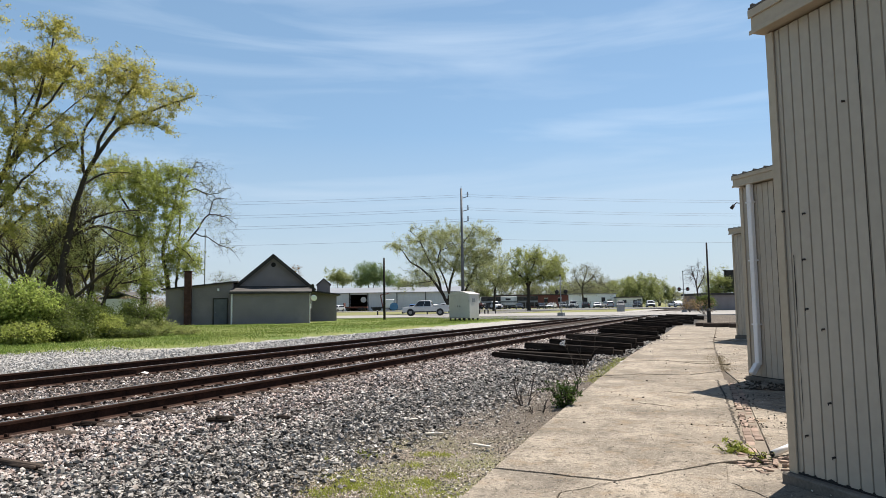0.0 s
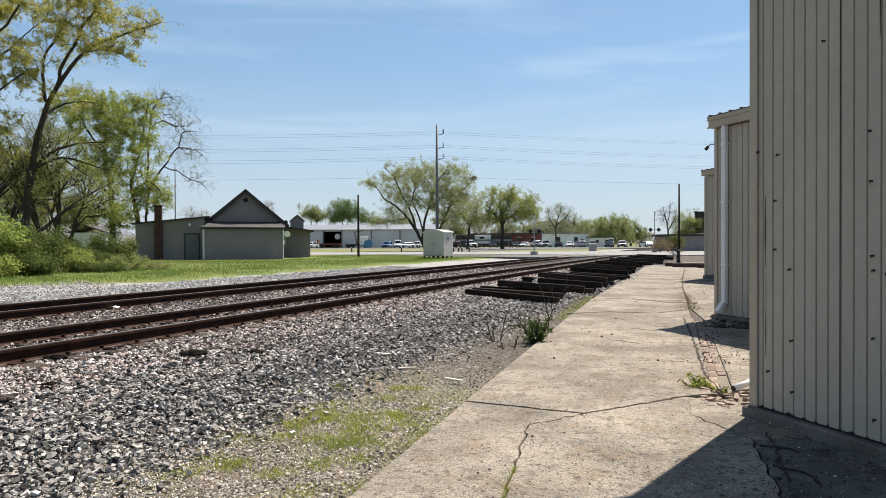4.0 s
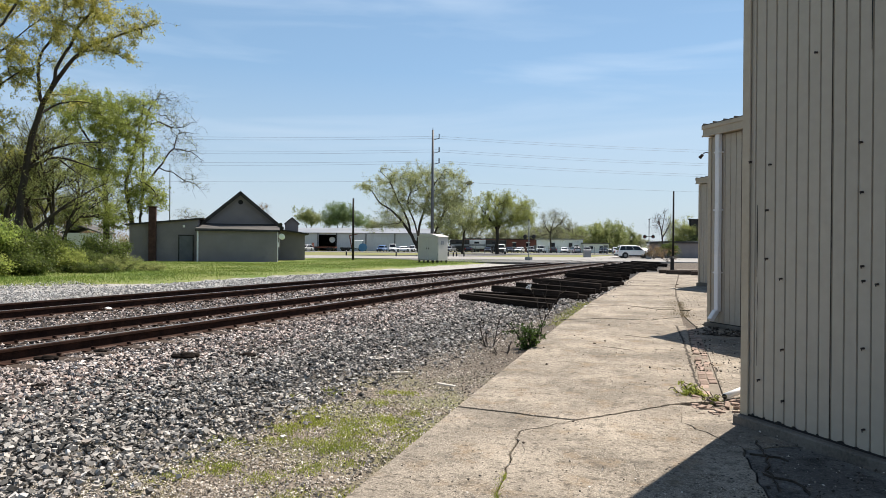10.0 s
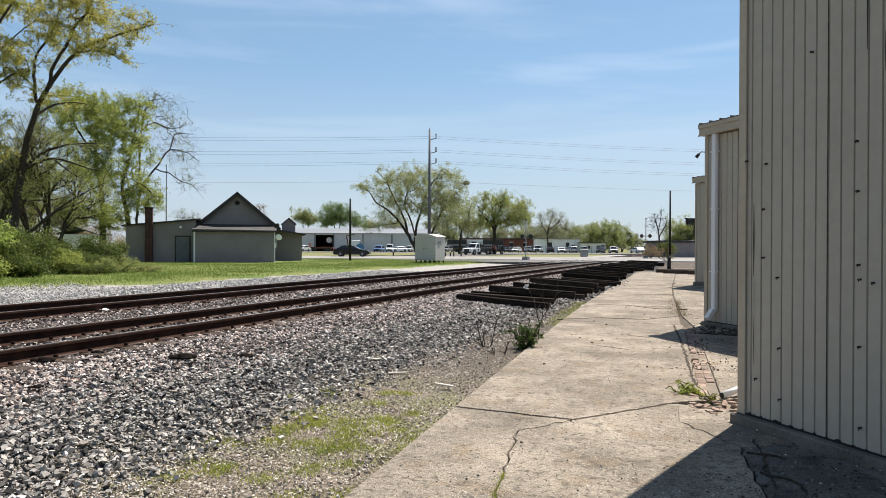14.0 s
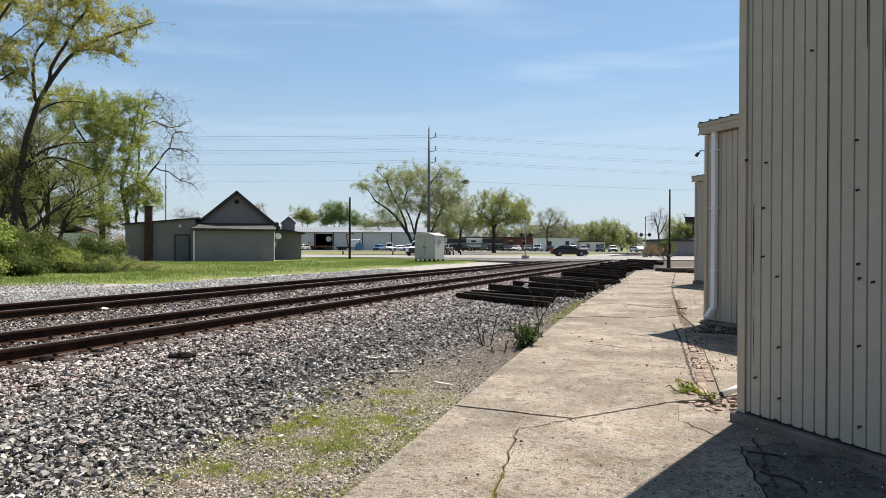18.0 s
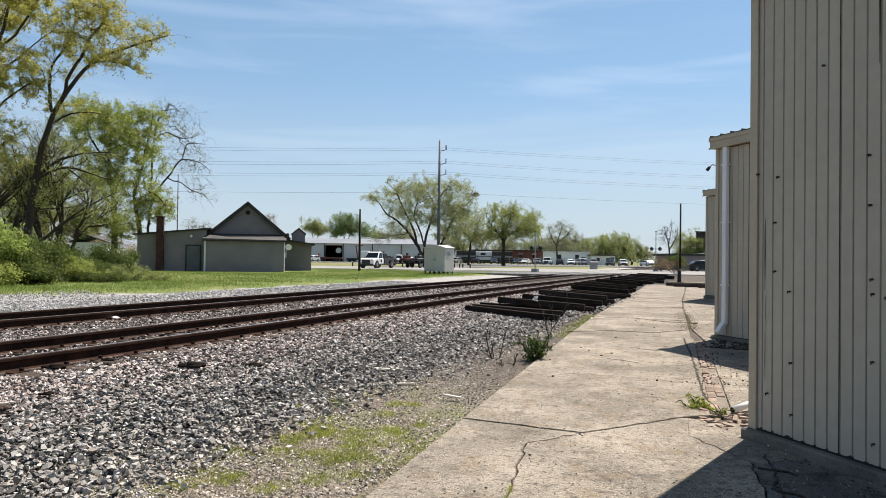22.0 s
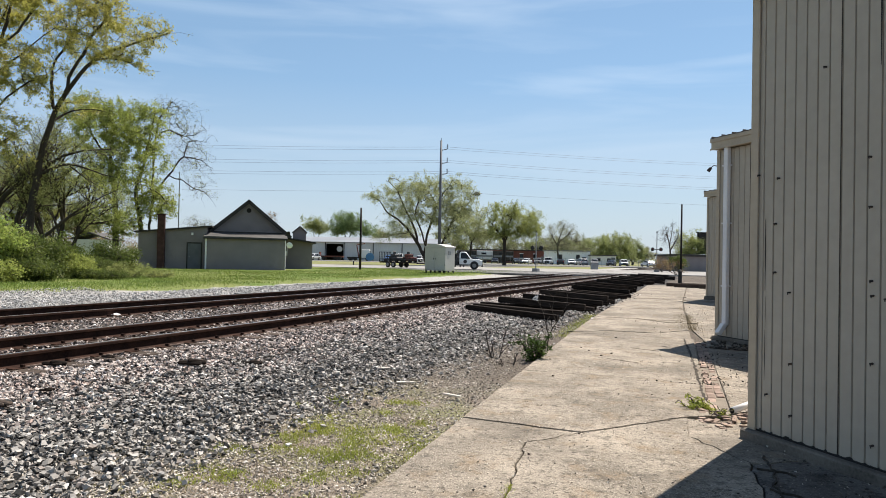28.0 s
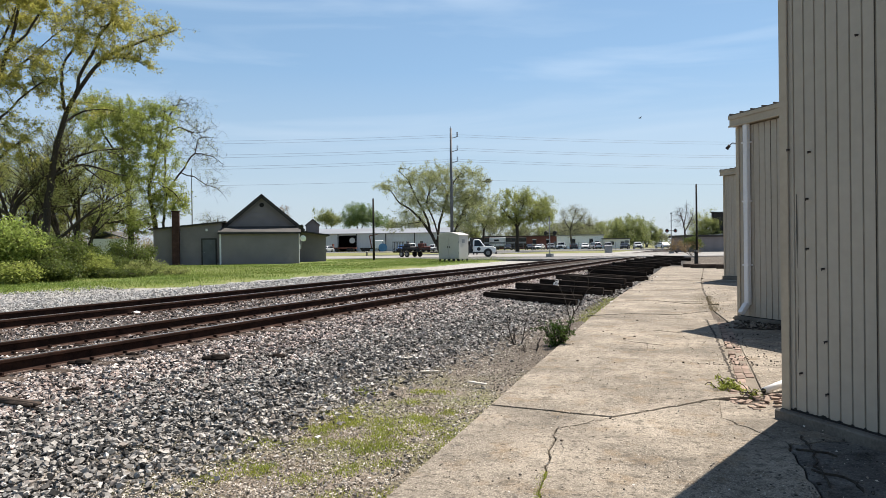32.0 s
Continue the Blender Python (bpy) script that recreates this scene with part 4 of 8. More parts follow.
def crowned_tree(label, limbs, crowns, leaf, seed, per_tip, size, sigma, step=0.5, bark=M_BARK, name="tree", category="tree", twig=0.007):
    """A tree whose main limbs follow given bends and whose twigs reach out into its crowns.
    limbs: joints and the radius at the foot; crowns: middle, half-widths along x, y and z, and how many twigs."""
    rng = np.random.default_rng(seed)
    base = np.array(limbs[0][0][0], float)
    pos, par, way, least = [], [], [], []

    def node(p, parent, r):
        d = p - pos[parent] if parent >= 0 else np.array((0, 0, 1.0))
        pos.append(p), par.append(parent), way.append(d / max(1e-6, np.linalg.norm(d))), least.append(r)
        return len(pos) - 1

    for joints, r in limbs:
        js = [np.array(j, float) - base for j in joints]
        at = node(js[0], -1, r) if not pos else int(np.argmin(np.linalg.norm(np.array(pos) - js[0], axis=1)))
        total, gone = sum(np.linalg.norm(b - a) for a, b in zip(js, js[1:])), 0.0
        for i, (a, b) in enumerate(zip(js, js[1:])):
            before, after = js[max(i - 1, 0)], js[min(i + 2, len(js) - 1)]
            n = max(2, int(np.linalg.norm(b - a) / step))
            for k in range(1, n + 1):
                u = k / n
                p = 0.5 * (2 * a + (b - before) * u + (2 * before - 5 * a + 4 * b - after) * u * u + (3 * a - before - 3 * b + after) * u ** 3)
                gone += np.linalg.norm(b - a) / n
                at = node(p + rng.normal(size=3) * step * 0.05, at, r * (1 - 0.85 * gone / total))
    goals = []
    for x, y, z, rx, ry, rz, n in crowns:
        v = rng.normal(size=(n, 3))
        v /= np.linalg.norm(v, axis=1)[:, None]
        v *= rng.uniform(0.02, 1.0, (n, 1)) ** 0.4 * (1 + 0.12 * rng.normal(size=(n, 1)))
        spray = v[rng.integers(0, max(1, n // 9), n)] * (rx, ry, rz) + rng.normal(size=(n, 3)) * step * (0.95, 0.95, 0.6)
        goals.append(np.array((x, y, z)) - base + np.where(rng.uniform(size=(n, 1)) < 0.82, spray, v * (rx, ry, rz)))
    goals = np.concatenate(goals)
    near = np.array(pos)
    goals = goals[np.argsort([((near - g) ** 2).sum(1).min() for g in goals])]
    P, W = np.zeros((len(pos) + 14 * len(goals), 3)), np.zeros((len(pos) + 14 * len(goals), 3))
    m = len(pos)
    P[:m], W[:m] = pos, way
    tips = []
    for g in goals:
        d = g - P[:m]
        dist = np.linalg.norm(d, axis=1)
        cost = dist * (1.35 - 0.6 * (d * W[:m]).sum(1) / np.maximum(dist, 1e-6))
        at = int(np.argmin(cost))
        far = dist[at]
        n = min(12, max(2, int(far / (step * 0.8))))
        a, mid = P[at].copy(), P[at] + W[at] * far * 0.3 + rng.normal(size=3) * far * 0.06
        for k in range(1, n + 1):
            u = k / n
            p = a * (1 - u) ** 2 + 2 * mid * u * (1 - u) + g * u * u + rng.normal(size=3) * 0.03 * far * (k < n)
            at = node(p, at, 0.0)
            P[m], W[m] = p, way[-1]
            m += 1
        tips.append((at, par[at]))
    count = np.zeros(m)
    for a, _ in tips:
        count[a] += 1
    for i in range(m - 1, 0, -1):
        count[par[i]] += count[i]
    radius = np.maximum(np.array(least), twig * np.maximum(count, 1) ** 0.43)
    ids = np.arange(1, m)
    pa = np.array(par)[1:]
    verts, faces, start = [], [], 0
    for lo, hi, sides in ((0, 0.016, 3), (0.016, 0.06, 5), (0.06, 9, 9)):
        pick = (radius[ids] >= lo) & (radius[ids] < hi)
        i, p = ids[pick], pa[pick]
        if not len(i):
            continue
        d = P[i] - P[p]
        d /= np.maximum(np.linalg.norm(d, axis=1), 1e-6)[:, None]
        s = np.cross(d, np.where(np.abs(d[:, 2:]) < 0.9, (0, 0, 1.0), (1.0, 0, 0)))
        s /= np.linalg.norm(s, axis=1)[:, None]
        t = np.cross(d, s)
        ang = np.arange(sides) * 2 * np.pi / sides
        ring = s[:, None] * np.cos(ang)[None, :, None] + t[:, None] * np.sin(ang)[None, :, None]
        r0 = np.minimum(radius[p], radius[i] * 1.25)
        v = np.concatenate([(P[p] - d * r0[:, None] * 0.3)[:, None] + ring * r0[:, None, None], P[i][:, None] + ring * radius[i][:, None, None]], 1)
        k = np.arange(sides)
        f = np.stack([k, (k + 1) % sides, sides + (k + 1) % sides, sides + k], 1)
        faces.append((f[None] + (start + np.arange(len(i)) * 2 * sides)[:, None, None]).reshape(-1, 4))
        verts.append(v.reshape(-1, 3))
        start += len(i) * 2 * sides
    tree_ob = thing(name, label, category, m=Matrix.Translation(Vector(base)))
    part("trunk", arrays("trunk", np.concatenate(verts), np.concatenate(faces), bark, True), None, tree_ob, "dark trunk and branching limbs")
    if per_tip:
        a, b = P[[q[0] for q in tips]], P[[q[1] for q in tips]]
        full = np.clip(1 + 2.1 * np.array([noise.noise(Vector(q) * (0.55 / step) + Vector((seed, 0, 0))) for q in a]), 0.1, 2.6)
        each = rng.poisson(per_tip * full)
        u = rng.uniform(0, 1, (each.sum(), 1))
        c = np.repeat(a, each, 0) * u + np.repeat(b, each, 0) * (1 - u)
        c = c + rng.normal(size=c.shape) * sigma
        part("crown", blade_mesh("crown", c, size, leaf, rng), None, tree_ob)
    return tree_ob


def blade_mesh(name, c, size, mat, rng):
    """One small pointed leaf at each place, turned at random."""
    n = len(c)
    a = rng.normal(size=(n, 3))
    a /= np.linalg.norm(a, axis=1)[:, None]
    b = np.cross(a, rng.normal(size=(n, 3)))
    b /= np.linalg.norm(b, axis=1)[:, None]
    s = size * rng.uniform(0.6, 1.35, (n, 1))
    v = np.stack([c - a * s * 0.8 - b * s * 0.55, c - a * s * 0.8 + b * s * 0.55, c + a * s], 1).reshape(-1, 3)
    return arrays(name, v, np.arange(3 * n).reshape(-1, 3), mat)


def bush(label, at, half, seed, leaf, twigs, per_tip, size, sigma=0.07, stems=9, bark=M_BARK, name="shrub"):
    """A shrub: stems from one foot that fan out into one or more rounded masses of leaves."""
    rng = random.Random(seed)
    x, y, z = at
    rx, ry, rz = half
    limbs = []
    for k in range(stems):
        a, o = 6.283 * k / stems + rng.uniform(-0.3, 0.3), rng.uniform(0.3, 0.85)
        limbs.append(([(x + 0.02 * k, y, z), (x + math.cos(a) * rx * o * 0.5, y + math.sin(a) * ry * o * 0.5, z + rz * 0.6), (x + math.cos(a) * rx * o, y + math.sin(a) * ry * o, z + rz * rng.uniform(1.0, 1.6))], 0.012 + 0.008 * rz))
    masses = [(x, y, z + rz * 1.15, rx * 0.85, ry * 0.85, rz * 1.1, twigs // 2)]
    for k in range(5):
        masses.append((x + rng.uniform(-0.75, 0.75) * rx, y + rng.uniform(-0.7, 0.7) * ry, z + rz * rng.uniform(0.5, 1.5), rx * rng.uniform(0.25, 0.45), ry * rng.uniform(0.25, 0.45), rz * rng.uniform(0.3, 0.5), twigs // 10))
    return crowned_tree(label, limbs, masses, leaf, seed, per_tip, size, sigma, max(0.08, rz * 0.2), bark, name, "shrub", twig=0.004)


# the grove beyond the tracks
crowned_tree("tall leaning tree with yellow-green spring leaves", [
        ([(-29.7, 46.0, 0.1), (-29.5, 46.0, 2.2), (-29.2, 46.0, 4.8), (-28.8, 46.0, 7.6), (-28.2, 46.0, 10.0), (-27.5, 46.0, 11.8), (-26.5, 46.0, 13.3), (-25.3, 46.0, 14.7), (-23.8, 46.0, 15.5), (-21.8, 46.0, 16.2), (-19.9, 46.0, 16.7)], 0.30),
        ([(-27.1, 46.0, 12.4), (-26.7, 46.0, 14.1), (-25.9, 46.0, 15.2), (-25.4, 46.0, 16.5), (-24.5, 46.0, 17.5), (-24.1, 46.0, 18.6)], 0.13),
        ([(-27.9, 46.0, 11.2), (-28.1, 46.0, 13.2), (-28.6, 47.0, 14.8), (-27.7, 47.0, 16.1), (-27.1, 47.0, 17.5), (-26.8, 47.0, 19.6)], 0.13),
        ([(-25.3, 46.0, 14.7), (-23.7, 45.0, 14.6), (-22.3, 45.0, 14.4), (-21.3, 45.0, 13.7)], 0.08),
        ([(-28.2, 46.0, 10.4), (-27.8, 47.0, 11.2), (-26.4, 47.0, 11.6), (-24.7, 47.0, 11.4)], 0.10),
        ([(-29.0, 46.0, 6.6), (-27.3, 46.0, 7.5), (-25.6, 45.5, 7.3), (-23.9, 45.0, 6.8), (-22.9, 45.0, 6.6)], 0.13),
        ([(-26.7, 46.0, 7.5), (-24.9, 45.0, 6.4), (-23.7, 45.0, 5.8)], 0.07),
        ([(-29.2, 46.0, 4.6), (-27.8, 47.0, 4.8), (-26.4, 47.0, 4.9)], 0.07)], [
        (-25.3, 46.0, 17.3, 2.7, 3.0, 2.5, 620),
        (-24.1, 46.0, 18.1, 1.5, 2.0, 1.4, 150),
        (-21.6, 46.0, 16.6, 2.0, 1.4, 0.9, 150),
        (-23.1, 45.0, 14.7, 2.0, 1.6, 1.1, 170),
        (-27.7, 47.0, 15.8, 1.5, 1.8, 1.9, 130),
        (-26.8, 47.0, 19.9, 1.0, 1.0, 0.8, 50),
        (-26.8, 47.0, 11.8, 2.1, 1.5, 1.0, 60)], M_LEAF_YELLOW, 11, 19, 0.068, 0.12)
crowned_tree("arching dark tree with few leaves in the grove", [
        ([(-33.1, 47.0, 0.1), (-32.8, 47.0, 2.5), (-32.5, 47.0, 4.0), (-31.9, 47.0, 5.3), (-30.8, 47.0, 6.3), (-29.3, 47.0, 7.2), (-27.9, 47.0, 8.2), (-26.3, 47.0, 8.6), (-24.4, 47.0, 8.8)], 0.24),
        ([(-32.5, 47.0, 4.0), (-34.5, 48.0, 5.0), (-35.8, 48.0, 5.9)], 0.12),
        ([(-29.5, 47.0, 2.1), (-28.2, 47.0, 3.2), (-26.6, 47.0, 4.4), (-24.9, 47.0, 5.4), (-23.8, 47.0, 6.0)], 0.13),
        ([(-27.6, 47.0, 3.7), (-26.7, 48.0, 4.5), (-24.8, 48.0, 4.8)], 0.07),
        ([(-27.1, 47.0, 1.2), (-26.9, 47.0, 2.0), (-26.3, 47.0, 3.2), (-25.8, 47.0, 4.1)], 0.05)], [
        (-26.3, 47.0, 7.9, 2.8, 2.5, 1.6, 150),
        (-27.0, 47.0, 5.6, 3.4, 3.0, 1.6, 150),
        (-24.9, 47.0, 4.4, 2.0, 2.0, 1.4, 80)], M_LEAF_OLIVE, 12, 6, 0.066, 0.13)
crowned_tree("tall yellow-green tree with many rising stems", [
        ([(-33.7, 43.0, 0.1), (-33.6, 43.0, 1.0), (-33.4, 43.0, 4.7), (-32.8, 43.0, 7.7), (-31.9, 43.0, 10.4), (-30.8, 43.0, 12.3), (-29.7, 43.0, 15.0), (-29.2, 43.0, 16.9), (-28.7, 43.0, 18.8), (-28.4, 43.0, 21.2)], 0.28),
        ([(-31.9, 43.0, 10.4), (-30.7, 44.0, 13.1), (-28.8, 44.0, 14.7), (-26.8, 44.0, 16.4)], 0.12),
        ([(-32.9, 43.0, 7.3), (-30.0, 42.0, 9.7), (-28.1, 42.0, 11.5), (-26.3, 42.0, 12.7)], 0.13),
        ([(-32.2, 43.0, 9.4), (-31.4, 43.0, 11.9), (-30.9, 43.0, 14.2), (-31.2, 43.0, 17.0), (-31.5, 43.0, 19.1)], 0.14),
        ([(-33.3, 43.0, 5.4), (-35.0, 44.0, 9.5), (-35.8, 44.0, 13.4), (-36.2, 44.0, 18.7), (-35.6, 44.0, 21.9)], 0.20),
        ([(-33.4, 43.0, 4.7), (-31.7, 44.0, 7.4), (-30.2, 44.0, 8.6), (-28.6, 44.0, 9.7)], 0.11),
        ([(-29.7, 43.0, 15.0), (-27.9, 42.0, 15.4), (-26.8, 42.0, 17.2), (-26.1, 42.0, 18.0)], 0.08),
        ([(-30.9, 43.0, 14.2), (-30.3, 44.0, 16.9), (-28.8, 44.0, 20.8)], 0.08)], [
        (-28.7, 43.0, 20.8, 1.7, 1.8, 1.6, 130),
        (-30.6, 43.0, 17.7, 2.7, 3.0, 1.8, 520),
        (-26.8, 42.0, 17.4, 1.6, 2.0, 1.5, 260),
        (-29.7, 43.0, 13.4, 3.1, 3.0, 2.0, 430),
        (-31.1, 43.0, 9.2, 3.4, 3.0, 2.5, 520),
        (-26.3, 42.0, 12.7, 1.4, 1.5, 1.3, 70),
        (-36.2, 44.0, 18.3, 2.7, 3.0, 4.0, 420),
        (-34.4, 44.0, 22.7, 1.8, 2.0, 2.2, 130),
        (-35.4, 44.0, 10.2, 2.2, 2.5, 3.3, 200)], M_LEAF_YELLOW, 13, 25, 0.07, 0.12)
crowned_tree("leafy green tree behind the brush", [
        ([(-29.1, 57.0, 0.1), (-29.1, 57.0, 0.8), (-28.9, 57.0, 4.0), (-29.2, 57.0, 6.9), (-29.6, 57.0, 9.2), (-29.4, 57.0, 11.6), (-29.9, 57.0, 13.9)], 0.30),
        ([(-26.7, 57.0, 0.9), (-26.8, 57.0, 3.9), (-27.3, 57.0, 6.4), (-27.2, 58.0, 9.0), (-26.7, 58.0, 11.5), (-26.3, 58.0, 13.5)], 0.24),
        ([(-29.1, 57.0, 5.4), (-30.0, 56.0, 7.8), (-31.0, 56.0, 9.8), (-31.8, 56.0, 11.5)], 0.12),
        ([(-27.2, 57.0, 6.1), (-25.3, 56.0, 6.8), (-24.3, 56.0, 5.8)], 0.09),
        ([(-29.4, 57.0, 8.9), (-31.1, 57.0, 11.4), (-31.9, 57.0, 13.5)], 0.10)], [
        (-30.9, 57.0, 12.2, 3.1, 3.5, 2.4, 560),
        (-28.1, 57.0, 12.1, 3.0, 3.5, 2.8, 640),
        (-29.5, 56.0, 8.5, 2.2, 2.5, 2.6, 360),
        (-26.3, 56.0, 7.5, 2.0, 2.5, 2.9, 430),
        (-24.8, 56.0, 5.3, 1.3, 1.5, 1.2, 150),
        (-28.4, 56.0, 4.4, 2.4, 2.5, 2.4, 300),
        (-31.7, 57.0, 14.2, 1.4, 1.8, 1.1, 100),
        (-26.3, 58.0, 12.5, 1.7, 2.0, 2.2, 170)], M_LEAF_GREEN, 14, 22, 0.074, 0.13)
crowned_tree("bare-branched tree with a few pale buds", [
        ([(-28.7, 63.0, 0.1), (-28.7, 63.0, 0.8), (-28.8, 63.0, 4.1), (-28.3, 63.0, 7.1), (-26.8, 63.0, 9.2), (-25.7, 63.0, 10.6), (-24.0, 63.0, 10.3), (-23.2, 63.0, 9.7)], 0.15),
        ([(-27.1, 63.0, 8.7), (-25.8, 63.0, 8.4), (-24.8, 63.0, 7.7), (-23.6, 63.0, 7.3), (-22.6, 63.0, 6.0)], 0.06),
        ([(-28.5, 63.0, 5.8), (-29.0, 64.0, 9.7), (-28.8, 64.0, 12.5), (-27.6, 64.0, 13.3), (-26.0, 64.0, 12.7), (-24.6, 64.0, 13.1)], 0.11),
        ([(-28.6, 63.0, 9.6), (-28.7, 64.0, 13.9), (-27.9, 64.0, 15.3), (-27.0, 64.0, 16.4)], 0.06),
        ([(-25.7, 63.0, 10.5), (-25.3, 63.0, 12.0), (-24.2, 63.0, 12.2)], 0.04)], [
        (-26.6, 64.0, 14.1, 2.2, 2.2, 1.9, 624),
        (-25.1, 63.0, 10.9, 2.3, 2.2, 2.1, 552),
        (-24.0, 63.0, 7.9, 1.5, 1.4, 1.5, 192),
        (-27.9, 64.0, 15.3, 1.5, 1.6, 1.1, 240)], M_LEAF_GOLD, 15, 2.5, 0.045, 0.14, twig=0.005)
tree("slim young tree in the grove", (-30.11, 52.00, 0.23)[:2] + (0.25,), 8, 15, M_LEAF_GREEN, 9, 0.06, 0.25, 5, ((0.25, 0, 1),), 0.4)
tree("slim dark-stemmed tree in the grove", (-30.42, 50.00, 0.28)[:2] + (0.25,), 10, 16, M_LEAF_OLIVE, 6, 0.06, 0.25, 5, ((0.4, 0, 1), (-0.3, 0, 1)), 0.4)
tree("young tree in the grove", (-33.11, 49.00, 0.31)[:2] + (0.25,), 11, 17, M_LEAF_GOLD, 7, 0.06, 0.25, 5, ((0.2, 0, 1), (-0.4, 0, 1)), 0.4)
for i, (at, half, leaf, twigs, each, size, label) in enumerate([
        ((-20.2, 28.0, 0.2), (2.2, 1.6, 1.3), M_LEAF_BRIGHT, 1000, 7, 0.08, "dense bright green bush under trees"),
        ((-22.1, 27.0, 0.2), (2.0, 1.6, 1.35), M_LEAF_BRIGHT, 800, 7, 0.08, "dense bright green bush under trees"),
        ((-19.1, 29.0, 0.2), (1.3, 1.1, 0.95), M_LEAF_DARK, 650, 8, 0.072, "shady green brush under the trees"),
        ((-18.7, 30.5, 0.2), (1.2, 1.0, 0.85), M_LEAF_DARK, 550, 8, 0.072, "shady green brush under the trees"),
        ((-17.8, 31.5, 0.2), (1.1, 0.9, 0.56), M_LEAF_GREEN, 450, 12, 0.052, "low fresh green bush at the grove's edge"),
        ((-17.4, 33.0, 0.2), (1.2, 1.0, 0.42), M_LEAF_DARK, 360, 11, 0.05, "shady green brush under the trees"),
        ((-16.1, 33.0, 0.2), (1.2, 0.9, 0.34), M_LEAF_OLIVE, 320, 9, 0.048, "thin spring brush with olive leaves"),
        ((-15.0, 34.0, 0.2), (1.1, 0.8, 0.22), M_LEAF_OLIVE, 240, 5, 0.042, "thin half-bare brush beside the house"),
        ((-18.2, 26.2, 0.2), (1.3, 0.9, 0.44), M_LEAF_GREEN, 420, 6, 0.062, "low green undergrowth at the grove's edge"),
        ((-17.7, 28.0, 0.2), (1.2, 0.8, 0.42), M_LEAF_DARK, 400, 7, 0.06, "low green undergrowth at the grove's edge"),
        ((-16.6, 31.0, 0.2), (1.5, 0.8, 0.2), M_LEAF_DARK, 320, 9, 0.042, "low green undergrowth at the grove's edge"),
        ((-31.6, 40.0, 0.2), (2.4, 1.9, 1.57), M_LEAF_BRIGHT, 700, 12, 0.075, "dense bright green bush under trees"),
        ((-26.6, 42.0, 0.2), (1.7, 1.4, 1.13), M_LEAF_DARK, 600, 12, 0.070, "shady green brush under the trees"),
        ((-25.8, 44.0, 0.2), (1.5, 1.2, 0.82), M_LEAF_DARK, 450, 11, 0.070, "shady green brush under the trees"),
        ((-19.0, 37.0, 0.2), (1.2, 1.0, 0.92), M_LEAF_DARK, 480, 6, 0.065, "tangled green brush in front of the low building"),
        ((-18.6, 38.0, 0.2), (0.8, 0.8, 0.55), M_LEAF_OLIVE, 320, 4, 0.055, "thin half-bare brush beside the house"),
        ((-19.7, 36.0, 0.2), (1.2, 1.0, 0.6), M_LEAF_DARK, 380, 7, 0.06, "shady green brush under the trees"),
        ((-45.5, 78.0, 0.2), (6.2, 2.6, 3.57), M_DRYLEAF, 700, 5, 0.090, "brown thicket deep in the grove"),
        ((-50.5, 74.0, 0.2), (5.6, 2.6, 3.63), M_LEAF_GOLD, 700, 5, 0.090, "tangled budding thicket deep in the grove"),
        ((-55.5, 70.0, 0.2), (4.7, 2.6, 4.39), M_LEAF_OLIVE, 700, 6, 0.090, "tangled budding thicket deep in the grove"),
        ((-43.4, 84.0, 0.2), (4.2, 2.6, 2.58), M_DRYLEAF, 500, 4, 0.090, "brown thicket deep in the grove"),
        ((-41.4, 66.0, 0.2), (3.3, 2.6, 1.96), M_LEAF_OLIVE, 500, 5, 0.070, "tangled budding thicket deep in the grove"),
        ((-43.1, 60.0, 0.2), (3.0, 2.4, 2.36), M_LEAF_GREEN, 500, 6, 0.070, "leafy green thicket deep in the grove")]):
    bush(label, at, half, 40 + i, leaf, int(twigs * 1.3), each * 2, size * 0.85, size * 2.0)

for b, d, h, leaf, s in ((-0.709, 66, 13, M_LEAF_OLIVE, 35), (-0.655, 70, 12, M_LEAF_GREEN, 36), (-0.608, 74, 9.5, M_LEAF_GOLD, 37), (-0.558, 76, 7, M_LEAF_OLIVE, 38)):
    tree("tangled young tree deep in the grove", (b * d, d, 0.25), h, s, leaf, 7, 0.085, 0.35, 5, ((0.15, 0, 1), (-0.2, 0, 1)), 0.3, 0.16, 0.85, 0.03)

